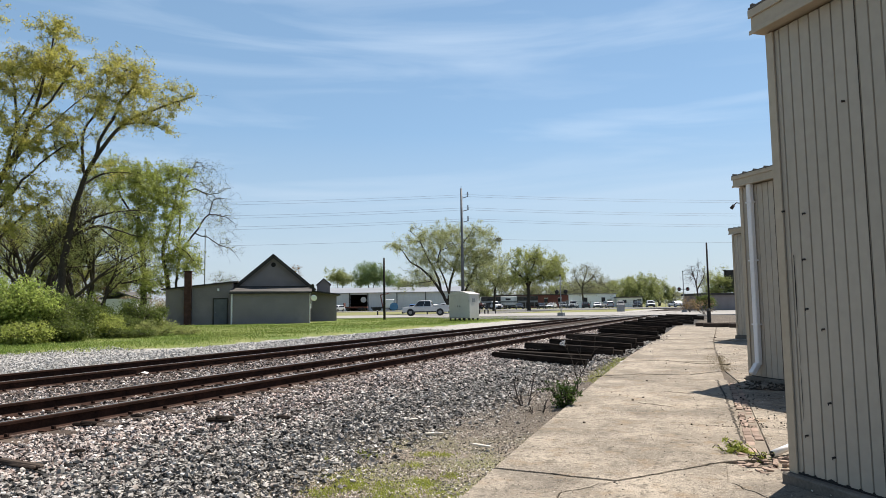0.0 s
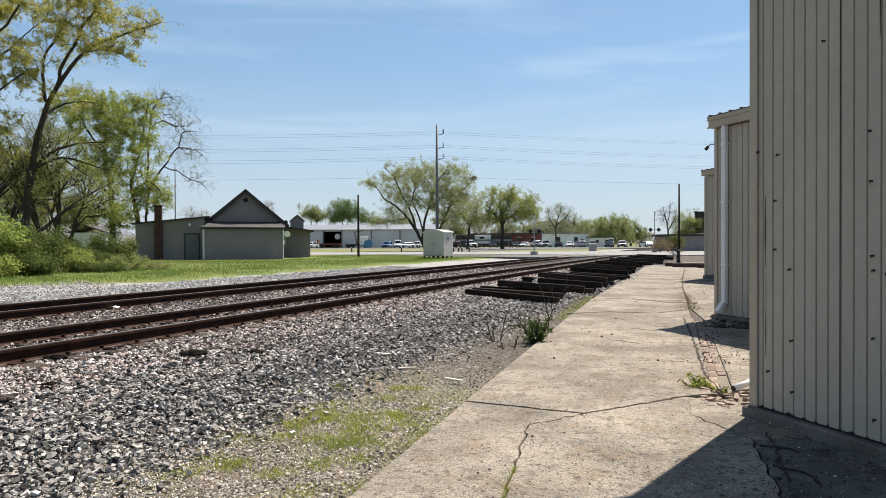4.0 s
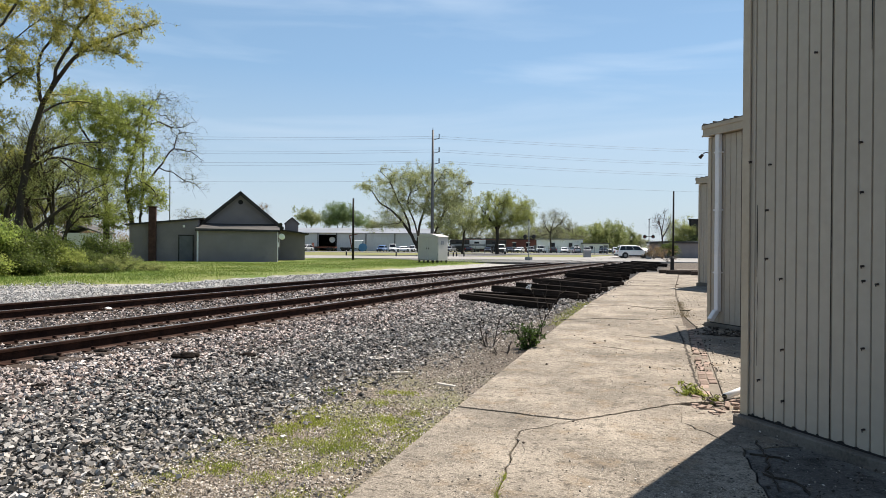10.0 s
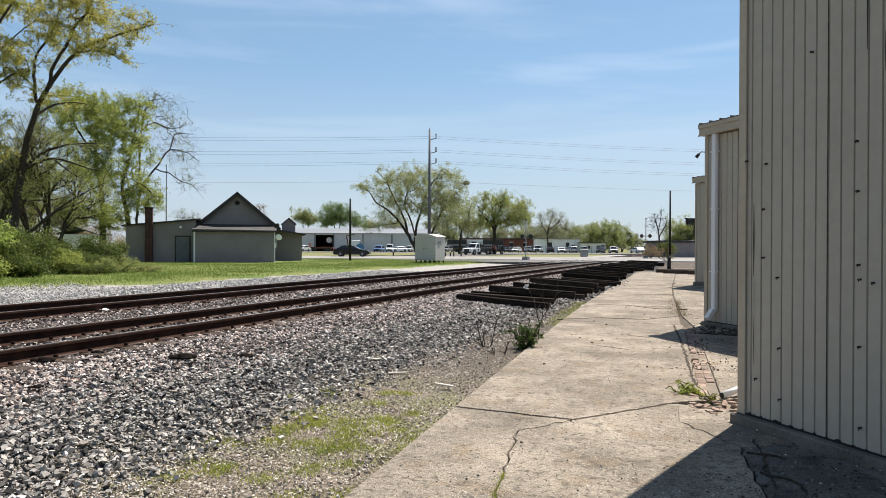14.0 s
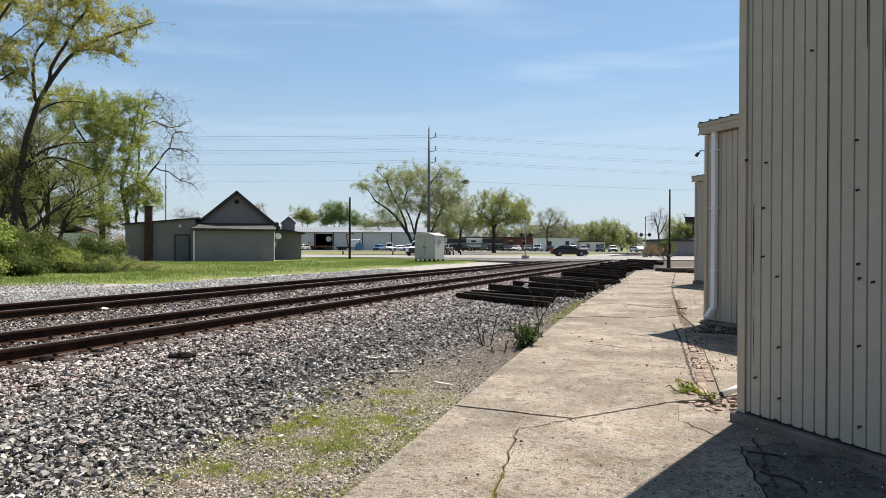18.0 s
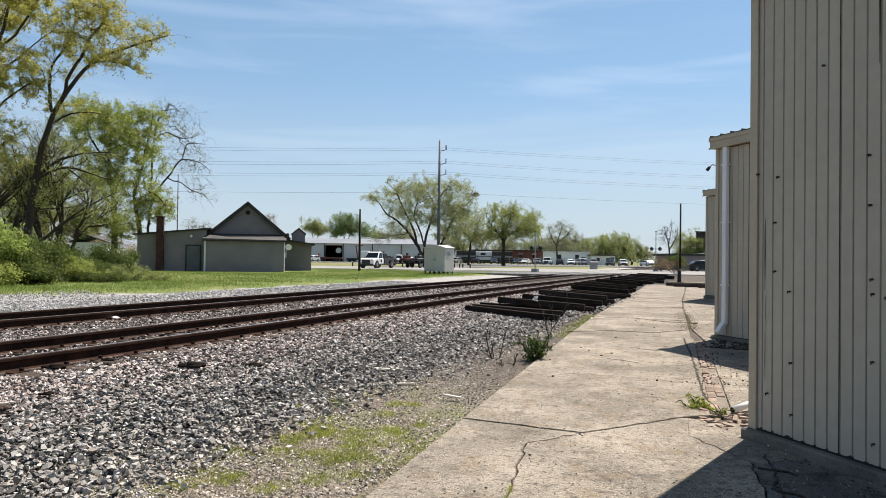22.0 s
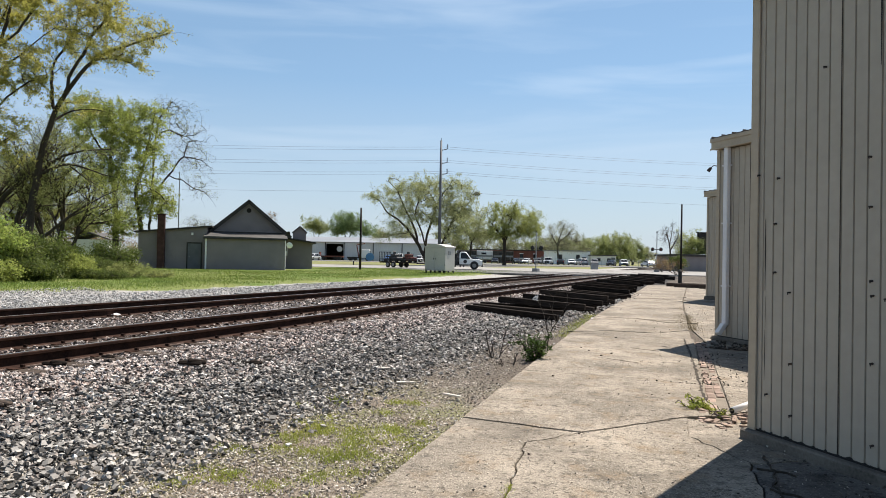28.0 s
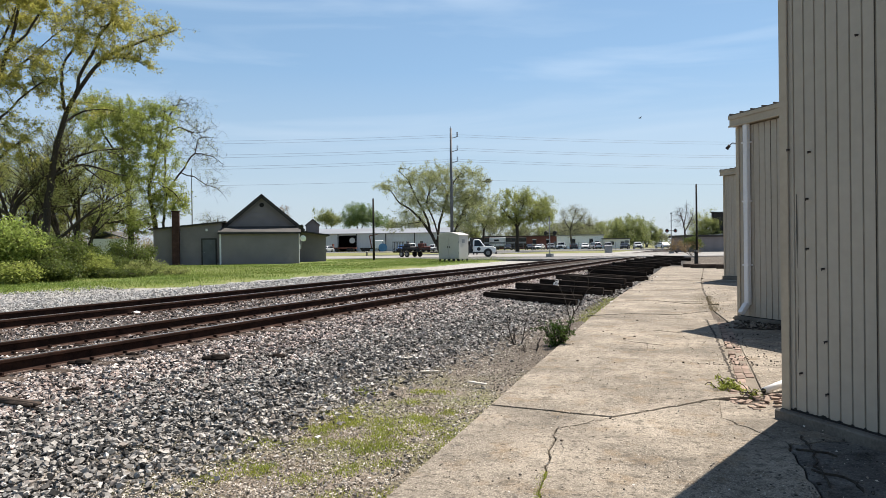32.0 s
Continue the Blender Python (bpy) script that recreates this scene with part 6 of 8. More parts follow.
def build_house():
    h = thing("house", "low grey house with a dark gabled roof and flat-roofed front", "house", m=pose(-17.0, 54.6, 0.28, 0, 0, 15))
    # x across, y away from the tracks; the front wall of the flat-roofed block lies at y = 0
    front = part("front_block", Shape().box(-3.1, 3.1, 0, 3.0, 0, 2.6), M_SIDING, h, "grey rendered front wall")
    part("flat_roof", Shape().add([(-3.25, -0.25, 2.55), (3.3, -0.25, 2.5), (3.3, -0.25, 2.62), (-3.25, -0.25, 2.68), (-3.25, 2.9, 3.18), (3.3, 2.9, 3.12), (3.3, 2.9, 3.0), (-3.25, 2.9, 3.0)], [(0, 1, 2, 3), (3, 2, 5, 4), (0, 3, 4, 7), (1, 6, 5, 2), (0, 7, 6, 1), (4, 5, 6, 7)]), M_FLATROOF, h, "pale low-pitched roof over the front")
    part("drip_edge", Shape().box(-3.27, 3.32, -0.28, -0.252, 2.46, 2.56), M_EDGE, front)
    part("corner_board", Shape().box(-3.15, -3.02, -0.05, -0.004, 0, 2.5), M_WHITE, front, "white corner board")
    gable = Shape()
    out = [(-3.3, 2.9), (3.3, 2.9), (0.1, 5.75)]
    gable.add([(x, 2.6, z) for x, z in out] + [(x, 13.0, z) for x, z in out], [(0, 1, 2), (5, 4, 3), (0, 3, 4, 1), (1, 4, 5, 2), (2, 5, 3, 0)])
    gw = part("gable_wall", gable, M_SIDING, h, "dark grey clapboard gable")
    for k in range(13):
        z = 2.95 + k * 0.2
        half = 3.2 * (5.75 - z) / 2.85 - 0.1
        if half > 0.15:
            part("clapboard", Shape().box(0.1 - half, 0.1 + half, 2.56, 2.597, z, z + 0.18), M_SIDING, gw)
    for sgn in (-1, 1):
        a = math.atan2(2.85, 3.35)
        ln = 4.75
        m = Matrix.Translation((0.1, 0, 5.9)) @ Matrix.Rotation(sgn * a, 4, "Y")
        roof = part("roof", Shape().box(min(0, sgn * ln), max(0, sgn * ln), 2.25, 13.2, -0.12, 0.02), M_SHINGLE, h, "dark shingled roof slope", m=m)
        part("barge_board", Shape().box(min(0, sgn * ln), max(0, sgn * ln), 2.2, 2.246, -0.26, 0.03), M_EDGE, roof)
        for k in range(9):
            part("shingle_course", Shape().box(min(sgn * k * 0.52, sgn * (k + 1) * 0.52), max(sgn * k * 0.52, sgn * (k + 1) * 0.52), 2.25, 13.2, 0.022, 0.036, Matrix.Rotation(sgn * 0.02, 4, "Y")), M_SHINGLE, roof)
    part("round_vent", Shape().tube((0.1, 2.6, 5.0), (0.1, 2.54, 5.0), 0.2, 0.2, 14), M_DARK, h, "round dark gable vent")
    part("gable_skirt", Shape().box(-3.4, 3.4, 2.35, 2.58, 2.98, 3.16), M_EDGE, h)
    # lean-to on the side
    wing = Shape()
    o = [(-8.3, 0), (-3.12, 0), (-3.12, 3.4), (-8.3, 2.9)]
    wing.add([(x, 0.9, z) for x, z in o] + [(x, 9.0, z) for x, z in o], [(0, 1, 2, 3), (7, 6, 5, 4), (0, 4, 5, 1), (1, 5, 6, 2), (2, 6, 7, 3), (3, 7, 4, 0)])
    w = part("side_wing", wing, M_SIDING, h, "grey rendered lean-to wing")
    o = [(-8.6, 2.85), (-2.7, 3.45), (-2.7, 3.57), (-8.6, 2.97)]
    part("wing_roof", Shape().add([(x, 0.6, z) for x, z in o] + [(x, 9.3, z) for x, z in o], [(0, 1, 2, 3), (7, 6, 5, 4), (0, 4, 5, 1), (1, 5, 6, 2), (2, 6, 7, 3), (3, 7, 4, 0)]), M_EDGE, h, "dark low-pitched wing roof")
    d = part("door", Shape().box(-4.55, -3.55, 0.84, 0.88, 0.04, 2.06), M_GREYDOOR, w, "grey steel door")
    part("door_frame", Shape().box(-4.65, -4.55, 0.82, 0.898, 0, 2.14).box(-3.55, -3.45, 0.82, 0.898, 0, 2.14).box(-4.65, -3.45, 0.82, 0.898, 2.06, 2.16), M_EDGE, d)
    part("door_handle", Shape().tube((-4.43, 0.84, 1.0), (-4.43, 0.78, 1.0), 0.03, 0.03), M_STEEL, d)
    part("wall_lamp", Shape().box(-4.3, -4.15, 0.78, 0.898, 2.75, 2.95), M_WHITE, w, "small white wall lamp")
    ch = part("chimney", Shape().box(-6.82, -6.28, 0.42, 0.88, 0, 4.3), M_REDBRICK, h, "dark red brick chimney")
    part("chimney_cap", Shape().box(-6.88, -6.22, 0.36, 0.94, 4.3, 4.38), M_REDBRICK, ch)
    # low wing set back at the other side
    o = [(2.0, 0), (5.7, 0), (5.7, 2.4), (2.0, 3.0)]
    part("rear_wing", Shape().extrude(o, 6.6, 12.0), M_SIDING, h, "grey rear wing")
    part("wing_roof", Shape().extrude([(1.6, 3.02), (6.0, 2.36), (6.0, 2.48), (1.6, 3.14)], 5.7, 12.2), M_EDGE, h)
    dm = part("dormer", Shape().extrude([(4.0, 2.3), (5.2, 2.3), (5.2, 3.5), (4.6, 4.0), (4.0, 3.5)], 9.0, 11.0), M_SIDING, h, "small grey gabled dormer")
    part("dormer_roof", Shape().extrude([(4.6, 3.98), (5.3, 3.38), (5.3, 3.48), (4.6, 4.08), (3.9, 3.48), (3.9, 3.38)], 8.8, 11.1), M_EDGE, dm)
    dish = Shape()
    rings = [(0.0, 0.0), (0.12, 0.012), (0.24, 0.05), (0.27, 0.08)]
    for (r0, d0), (r1, d1) in zip(rings, rings[1:]):
        n = 16
        dish.add([((r0 if k < n else r1) * math.cos(2 * math.pi * k / n), -(d0 if k < n else d1), (r0 if k < n else r1) * math.sin(2 * math.pi * k / n)) for k in range(2 * n)], [(k, (k + 1) % n, n + (k + 1) % n, n + k) for k in range(n)])
    part("dish_mast", Shape().tube((3.3, 0.3, 1.2), (3.3, 0.15, 1.95), 0.03, 0.03), M_STEEL, h)
    part("satellite_dish", dish, M_BRIGHTWALL, h, "white satellite dish", m=pose(3.45, -0.1, 2.05, -20, 0, 160))
    part("satellite_dish", dish, M_IRON, h, "black satellite dish", m=pose(3.3, 1.6, 3.05, 20, 0, 40))
    part("meter_box", Shape().box(3.09, 3.25, 0.15, 0.4, 1.2, 1.6), M_WHITE, h)
    part("downpipe", Shape().tube((3.14, 0.06, 0.0), (3.14, 0.06, 2.5), 0.04, 0.04), M_WHITE, h)
    return h


build_house()
thing("small_shed", "small white shed behind the brush", "shed", m=pose(-33.8, 62, 0.25))
ss = bpy.data.objects["small_shed"]
part("wall", Shape().box(-1.7, 1.7, 0, 2.4, 0, 2.4), M_WHITE, ss)
part("roof", Shape().extrude([(-1.9, 2.35), (0, 2.95), (1.9, 2.35), (1.9, 2.45), (0, 3.07), (-1.9, 2.45)], -0.2, 2.6), M_FLATROOF, ss)
part("door", Shape().box(0.6, 1.3, -0.04, -0.004, 0.05, 1.75), M_GREYDOOR, ss)
fence = thing("fence", "grey picket fence behind the house", "fence", m=pose(-31.0, 64.5, 0.25))
pk = Shape().box(-0.06, 0.06, -0.012, 0.012, 0, 1.5).mesh("picket", M_WHITE, 0.004)
for k in range(44):
    part("picket", pk, None, fence, m=pose(k * 0.15, 0, 0))
for z in (0.35, 1.2):
    part("fence_rail", Shape().box(-0.1, 6.6, 0.013, 0.05, z, z + 0.08), M_WHITE, fence)


# ---- signal cabinet ----
def build_cabinet():
    c = thing("signal_cabinet", "pale metal railway signal cabinet on short legs", "cabinet", m=pose(-1.22, 56.0, 0.3, 0, 0, -31))
    M_CAB = material("pale_cabinet_paint", (0.44, 0.415, 0.395), (0.53, 0.505, 0.48), 0.5, scale=0.8, fine=12, bump=0.03, extra=blotches((0.32, 0.28, 0.22), 1.6, 0.58, 0.8, 0.5))
    body = part("body", Shape().box(-1.0, 1.0, -0.65, 0.85, 0.2, 2.16), M_CAB, c, "", 0.02)
    arch = [(-1.06, 2.12)] + [(-1.06 + 2.12 * k / 12, 2.16 + 0.24 * math.sin(math.pi * k / 12)) for k in range(13)] + [(1.06, 2.12)]
    part("roof", Shape().extrude(arch, -0.72, 0.92), M_CAB, c, "shallow arched metal roof")
    for sgn in (-1, 1):
        d = part("door", Shape().box(min(0.012 * sgn, 0.94 * sgn), max(0.012 * sgn, 0.94 * sgn), -0.68, -0.654, 0.26, 2.08), M_CAB, body, "", 0.008)
        part("door_handle", Shape().box(0.1 * sgn - 0.02, 0.1 * sgn + 0.02, -0.71, -0.682, 1.1, 1.25), M_IRON, d)
    for x in (-0.92, -0.46, 0, 0.46, 0.92):
        for y in (-0.55, 0.75):
            part("leg", Shape().box(x - 0.05, x + 0.05, y - 0.05, y + 0.05, -0.1, 0.198), M_IRON, c)
    for z in (0.6, 1.5):
        part("hinge", Shape().box(0.95, 0.985, -0.69, -0.655, z, z + 0.16), M_STEEL, body)
    part("vent", Shape().box(1.003, 1.03, -0.2, 0.2, 1.5, 1.8), M_STEEL, body)


build_cabinet()


# ---- poles and wires ----
def wood_pole(label, base, height, r=0.13, name="utility_pole"):
    p = thing(name, label, "pole", m=pose(*base))
    part("shaft", Shape().tube((0, 0, -0.4), (0, 0, height), r, r * 0.7, 10), M_POLE, p, smooth=True)
    part("cap", Shape().tube((0, 0, height), (0, 0, height + 0.04), r * 0.72, r * 0.6, 10), M_IRON, p)
    return p


wood_pole("plain dark wooden pole on the grass", (-9.0, 64.5, 0.28), 5.9, 0.12)
wood_pole("thin dark wooden pole beside the platform's end", (17.3, 51.5, 0.0), 5.95, 0.085)
mast = thing("antenna_mast", "thin grey mast behind the house", "mast", m=pose(-31.0, 75, 0.28))
part("shaft", Shape().tube((0, 0, 0), (0, 0, 10.4), 0.09, 0.05, 8), M_STEEL, mast)
part("bracket", Shape().box(-0.2, 0.2, -0.03, 0.03, 9.6, 9.66), M_STEEL, mast)

POLE = Vector((-2.2, 100.0, 0.3))
ARMS = (17.45, 15.45, 13.8)
pp = thing("power_pole", "tall grey steel power pole with insulators", "power pole", m=Matrix.Translation(POLE))
part("shaft", Shape().tube((0, 0, -0.5), (0, 0, 18.7), 0.28, 0.15, 12), M_POLESTEEL, pp, smooth=True)
for k, z in enumerate(ARMS):
    arm = part("arm", Shape().tube((0.1, 0, z - 0.2), (0.95, 0, z), 0.06, 0.05, 7), M_POLESTEEL, pp)
    ins = Shape()
    for q in range(5):
        ins.tube((0.95, 0, z + 0.04 + 0.14 * q), (0.95, 0, z + 0.11 + 0.14 * q), 0.13, 0.1, 9)
    part("insulator", ins, M_IRON, arm, "stack of dark insulators")
part("ground_wire_peak", Shape().tube((0, 0, 18.7), (0, 0, 19.05), 0.05, 0.03, 6), M_POLESTEEL, pp)


def wire(label, a, b, sag, r=0.022):
    sh, n = Shape(), 24
    a, b = Vector(a), Vector(b)
    pts = [a.lerp(b, i / n) - Vector((0, 0, 4 * sag * (i / n) * (1 - i / n))) for i in range(n + 1)]
    sh.polytube(pts, r)
    thing("power_line", label, "cable", "overhead wires", data=sh.mesh("power_line", M_POLESTEEL))


for z in ARMS + (11.15,):
    for sgn in (-1, 1):
        for up in (0.0, 0.32) if z > 12 else (0.0,):
            end = POLE + Vector((sgn * 120, 10 * sgn - 6, z + (0.6 if sgn < 0 else -0.6) + up * (1.0 + 0.8 * (sgn < 0))))
            wire("thin overhead power line", POLE + Vector((0.95 if z > 12 else 0.2, 0, z + up)), end, 1.6 if z > 12 else 1.2, 0.012)

# ---- crossing signals ----
M_SIGNAL = plain("signal_black", (0.015, 0.015, 0.016), 0.6)
M_LENS = plain("red_lens", (0.16, 0.01, 0.01), 0.25)


def crossing_signal(base, height, turn, label, boards=True, lamp=2.75):
    s = thing("crossing_signal", label, "railway signal", "crossing signals", m=pose(*base, 0, 0, turn))
    part("mast", Shape().tube((0, 0, -0.1), (0, 0, height), 0.055, 0.05, 9), M_STEEL, s, "silver mast")
    part("base", Shape().box(-0.3, 0.3, -0.3, 0.3, -0.1, 0.35), M_STEEL, s, "", 0.02)
    part("crossbar", Shape().tube((-0.6, -0.1, lamp), (0.6, -0.1, lamp), 0.035, 0.035, 6), M_SIGNAL, s)
    for x in (-0.48, 0.48):
        disc = part("lamp_shield", Shape().tube((x, -0.14, lamp), (x, -0.17, lamp), 0.22, 0.22, 16), M_SIGNAL, s, "round black lamp shield")
        part("lens", Shape().tube((x, -0.171, lamp), (x, -0.2, lamp), 0.12, 0.11, 12), M_LENS, disc)
        part("hood", Shape().tube((x, -0.172, lamp + 0.05), (x, -0.4, lamp + 0.11), 0.15, 0.15, 10, False), M_SIGNAL, disc)
    if boards:
        for a in (45, -45):
            part("crossbuck", Shape().box(-0.6, 0.6, -0.03, 0.0, -0.11, 0.11, pose(0, -0.1 - 0.03 * (a > 0), 3.6, 0, a, 0)), M_WHITE, s, "white crossbuck board")
    part("bell", Shape().tube((0, 0, height), (0, 0, height + 0.15), 0.12, 0.05, 10), M_IRON, s)
    return s


crossing_signal((8.5, 69.8, 0.3), 4.1, 150, "railway crossing signal with black lamp shields", False, 2.45)
crossing_signal((24.6, 82, 0.3), 4.8, -20, "railway crossing signal beside the road", False)
box1 = thing("relay_box", "pale blue metal relay box at the crossing", "box", m=pose(20.0, 96, 0.3))
part("case", Shape().box(-0.5, 0.5, -0.3, 0.3, 0, 0.95), M_STEEL, box1, "", 0.03)
part("lid", Shape().box(-0.55, 0.55, -0.35, 0.35, 0.95, 1.02), M_STEEL, box1, "", 0.02)
# ---- warehouse and far buildings ----
M_METALWHITE = material("white_metal_siding", (0.47, 0.48, 0.495), (0.57, 0.58, 0.59), 0.5, scale=0.1, fine=3, bump=0.05, piece=0.05, stretch=(1, 1, 0.2))
M_METALROOF = material("pale_metal_roof", (0.2, 0.207, 0.217), (0.27, 0.277, 0.287), 0.4, metal=0.1, scale=0.1, fine=2, bump=0.03)
M_REDWALL = material("dull_red_brickwork", (0.1, 0.04, 0.035), (0.17, 0.075, 0.06), 0.9, scale=0.4, fine=6, bump=0.2)
M_BLUE = material("blue_paint", (0.06, 0.16, 0.3), (0.11, 0.25, 0.42), 0.5, scale=1, fine=12, bump=0.05)


def build_warehouse():
    w = thing("warehouse", "long white metal warehouse with an open bay door", "warehouse", m=pose(-47.0, 186, 0.2))
    # x along the front, y away
    L = 43.0
    for a, b in ((0, 11.5), (16.3, L)):
        part("wall", Shape().box(a, b, 0, 0.3, 0, 5.1), M_METALWHITE, w)
    part("lintel", Shape().box(11.5, 16.3, 0, 0.3, 4.6, 5.1), M_METALWHITE, w)
    part("inside", Shape().box(8, 24, 12, 12.3, 0, 5.1).box(8, 8.3, 0.3, 12, 0, 5.1).box(24, 24.3, 0.3, 12, 0, 5.1), M_EDGE, w, "dark warehouse inside")
    part("end_wall", Shape().box(0, 0.3, 0.3, 30, 0, 5.1).box(L - 0.3, L, 0.3, 30, 0, 5.1).box(0.3, L - 0.3, 29.7, 30, 0, 5.1), M_METALWHITE, w)
    part("roof", Shape().add([(-0.5, -0.4, 5.1), (L + 0.5, -0.4, 5.1), (L + 0.5, 15, 6.9), (-0.5, 15, 6.9), (L + 0.5, 30.4, 5.1), (-0.5, 30.4, 5.1)], [(0, 1, 2, 3), (3, 2, 4, 5), (0, 5, 4, 1)]), M_METALROOF, w, "pale ribbed metal roof")
    part("gutter", Shape().box(-0.5, L + 0.5, -0.55, -0.41, 4.98, 5.14), M_STEEL, w)
    for x in (-0.05, 11.2, 16.4, 24.5, 32.5, 40.5):
        part("downpipe", Shape().box(x, x + 0.22, -0.14, -0.004, 0, 5.0), M_IRON, w)
    part("round_sign", Shape().tube((15.0, 1.5, 3.2), (15.0, 1.4, 3.2), 0.8, 0.8, 18), M_WHITE, w, "white round object in the bay")
    for k in range(2):
        part("roller_door", Shape().box(26.5 + 8 * k, 30.5 + 8 * k, -0.05, -0.004, 0, 4.0), M_METALWHITE, w)


build_warehouse()


def low_building(label, at, size, wall, roof, windows=0, turn=0):
    b = thing("low_building", label, "building", m=pose(*at, 0, 0, turn))
    x, y, z = size
    part("wall", Shape().box(-x / 2, x / 2, 0, y, 0, z), wall, b)
    part("roof", Shape().box(-x / 2 - 0.3, x / 2 + 0.3, -0.3, y + 0.3, z, z + 0.3), roof, b)
    for k in range(windows):
        px = -x / 2 + (k + 0.7) * x / (windows + 0.4)
        wn = part("window", Shape().box(px - 0.5, px + 0.5, -0.06, -0.004, z * 0.4, z * 0.75), M_GLASS, b)
        part("window_frame", Shape().box(px - 0.6, px + 0.6, -0.08, -0.062, z * 0.36, z * 0.4).box(px - 0.6, px + 0.6, -0.08, -0.062, z * 0.75, z * 0.79), M_WHITE, wn)
    part("door", Shape().box(x * 0.3, x * 0.3 + 1.1, -0.06, -0.004, 0, 2.1), M_GREYDOOR, b)
    return b


low_building("low white building beside the crossing", (31.6, 185, 0.3), (11.5, 9, 3.6), M_BRIGHTWALL, M_METALROOF, 2)
low_building("small white building beside the road", (40.4, 182, 0.3), (6.6, 6, 2.5), M_WHITE, M_FLATROOF, 2)
low_building("dull red brick building behind the trees", (18.0, 200, 0.3), (26, 12, 3.7), M_REDWALL, M_EDGE, 6)


def box_trailer(label, at, length, wall, turn):
    b = thing("box_trailer", label, "trailer", "trailers in the yard", m=pose(*at, 0, 0, turn))
    part("box", Shape().box(-length / 2, length / 2, -1.2, 1.2, 0.95, 3.3), wall, b, "", 0.08)
    part("chassis", Shape().box(-length / 2, length / 2, -0.9, 0.9, 0.7, 0.94), M_IRON, b)
    part("stripe", Shape().box(-length / 2 + 0.1, length / 2 - 0.1, -1.23, -1.204, 1.7, 2.1), M_METALROOF, b)
    part("window", Shape().box(-length * 0.2, length * 0.1, -1.24, -1.206, 2.3, 2.8), M_GLASS, b)
    for x in (-length * 0.2, -length * 0.2 + 0.95):
        part("wheel", Shape().tube((x, -1.15, 0.42), (x, 1.15, 0.42), 0.42, 0.42, 12), M_EDGE, b)


box_trailer("dark box trailer parked in the yard", (3.4, 178, 0.3), 5.0, M_EDGE, 4)
box_trailer("pale box trailer parked in the yard", (8.3, 180, 0.3), 4.4, M_WHITE, -6)
box_trailer("dark camper trailer parked in the yard", (13.0, 179, 0.3), 5.4, M_EDGE, 3)
box_trailer("white box trailer parked in the yard", (-2.2, 181, 0.3), 4.6, M_WHITE, 0)
low_building("dark grey block building beyond the platform", (38.0, 92, 0.25), (16, 8, 2.1), M_SIDING, M_EDGE, 0)
tank = thing("steel_frame", "dark steel frame structure beyond the platform", "frame", m=pose(37.6, 100, 0.3))
part("panel", Shape().box(-1.6, 2.6, 0, 0.3, 2.6, 5.6), M_EDGE, tank)
for x in (-1.7, 0.4, 2.5):
    part("post", Shape().box(x, x + 0.2, -0.25, -0.05, 0, 5.8), M_IRON, tank)
for z in (2.5, 4.1, 5.6):
    part("beam", Shape().box(-1.9, 2.8, -0.3, -0.05, z, z + 0.15), M_IRON, tank)

# chain fence along the yard
fence2 = thing("wire_fence", "thin wire fence along the yard", "fence", m=pose(6, 140, 0.3))
for k in range(24):
    part("fence_post", Shape().tube((k * 1.9, 0, 0), (k * 1.9, 0, 1.6), 0.04, 0.04, 6), M_STEEL, fence2)
for z in (0.4, 0.8, 1.2, 1.58):
    part("fence_wire", Shape().tube((0, 0, z), (43.7, 0, z), 0.015, 0.015, 4), M_STEEL, fence2)
bol = Shape().tube((0, 0, 0), (0, 0, 0.62), 0.1, 0.09, 9).mesh("bollard_post", M_IRON)
cap = Shape().tube((0, 0, 0.62), (0, 0, 0.68), 0.1, 0.05, 9).mesh("bollard_cap", M_WHITE)
for x, y in ((0.2, 92), (0.9, 92), (1.35, 92.4), (2.35, 92), (-14.2, 95), (-7.0, 93)):
    bo = thing("bollard", "short dark post beside the drive", "bollard", "posts by the drive", m=pose(x, y, 0.3))
    part("post", bol, None, bo)
    part("cap", cap, None, bo)

# ---- old ties stacked along the platform ----
tie_mesh = Shape().box(-1.3, 1.3, -0.11, 0.11, 0, 0.18).mesh("railroad_tie", M_TIE, 0.012)
rt = random.Random(8)


def lay_tie(x, y, z, turn, tilt=0.0):
    t = thing("railroad_tie", "black creosoted old railroad tie beside the platform", "railroad tie", "old ties", m=pose(x, y, z, rt.uniform(-2, 2), tilt, turn), data=tie_mesh)
    return t


def rest_tie(x, y, turn, layer=0):
    """A tie laid on the slope between platform and track, or on the ones below it."""
    w = Vector((math.cos(radians(turn)), math.sin(radians(turn)))) * 1.2
    ends = [ground_height(px * 0.9272 - py * 0.3746, px * 0.3746 + py * 0.9272) for px, py in ((x - w.x, y - w.y), (x + w.x, y + w.y))]
    lay_tie(x, y, sum(ends) / 2 + 0.015 + 0.19 * layer, turn, math.degrees(math.atan2(ends[0] - ends[1], 2.4)))


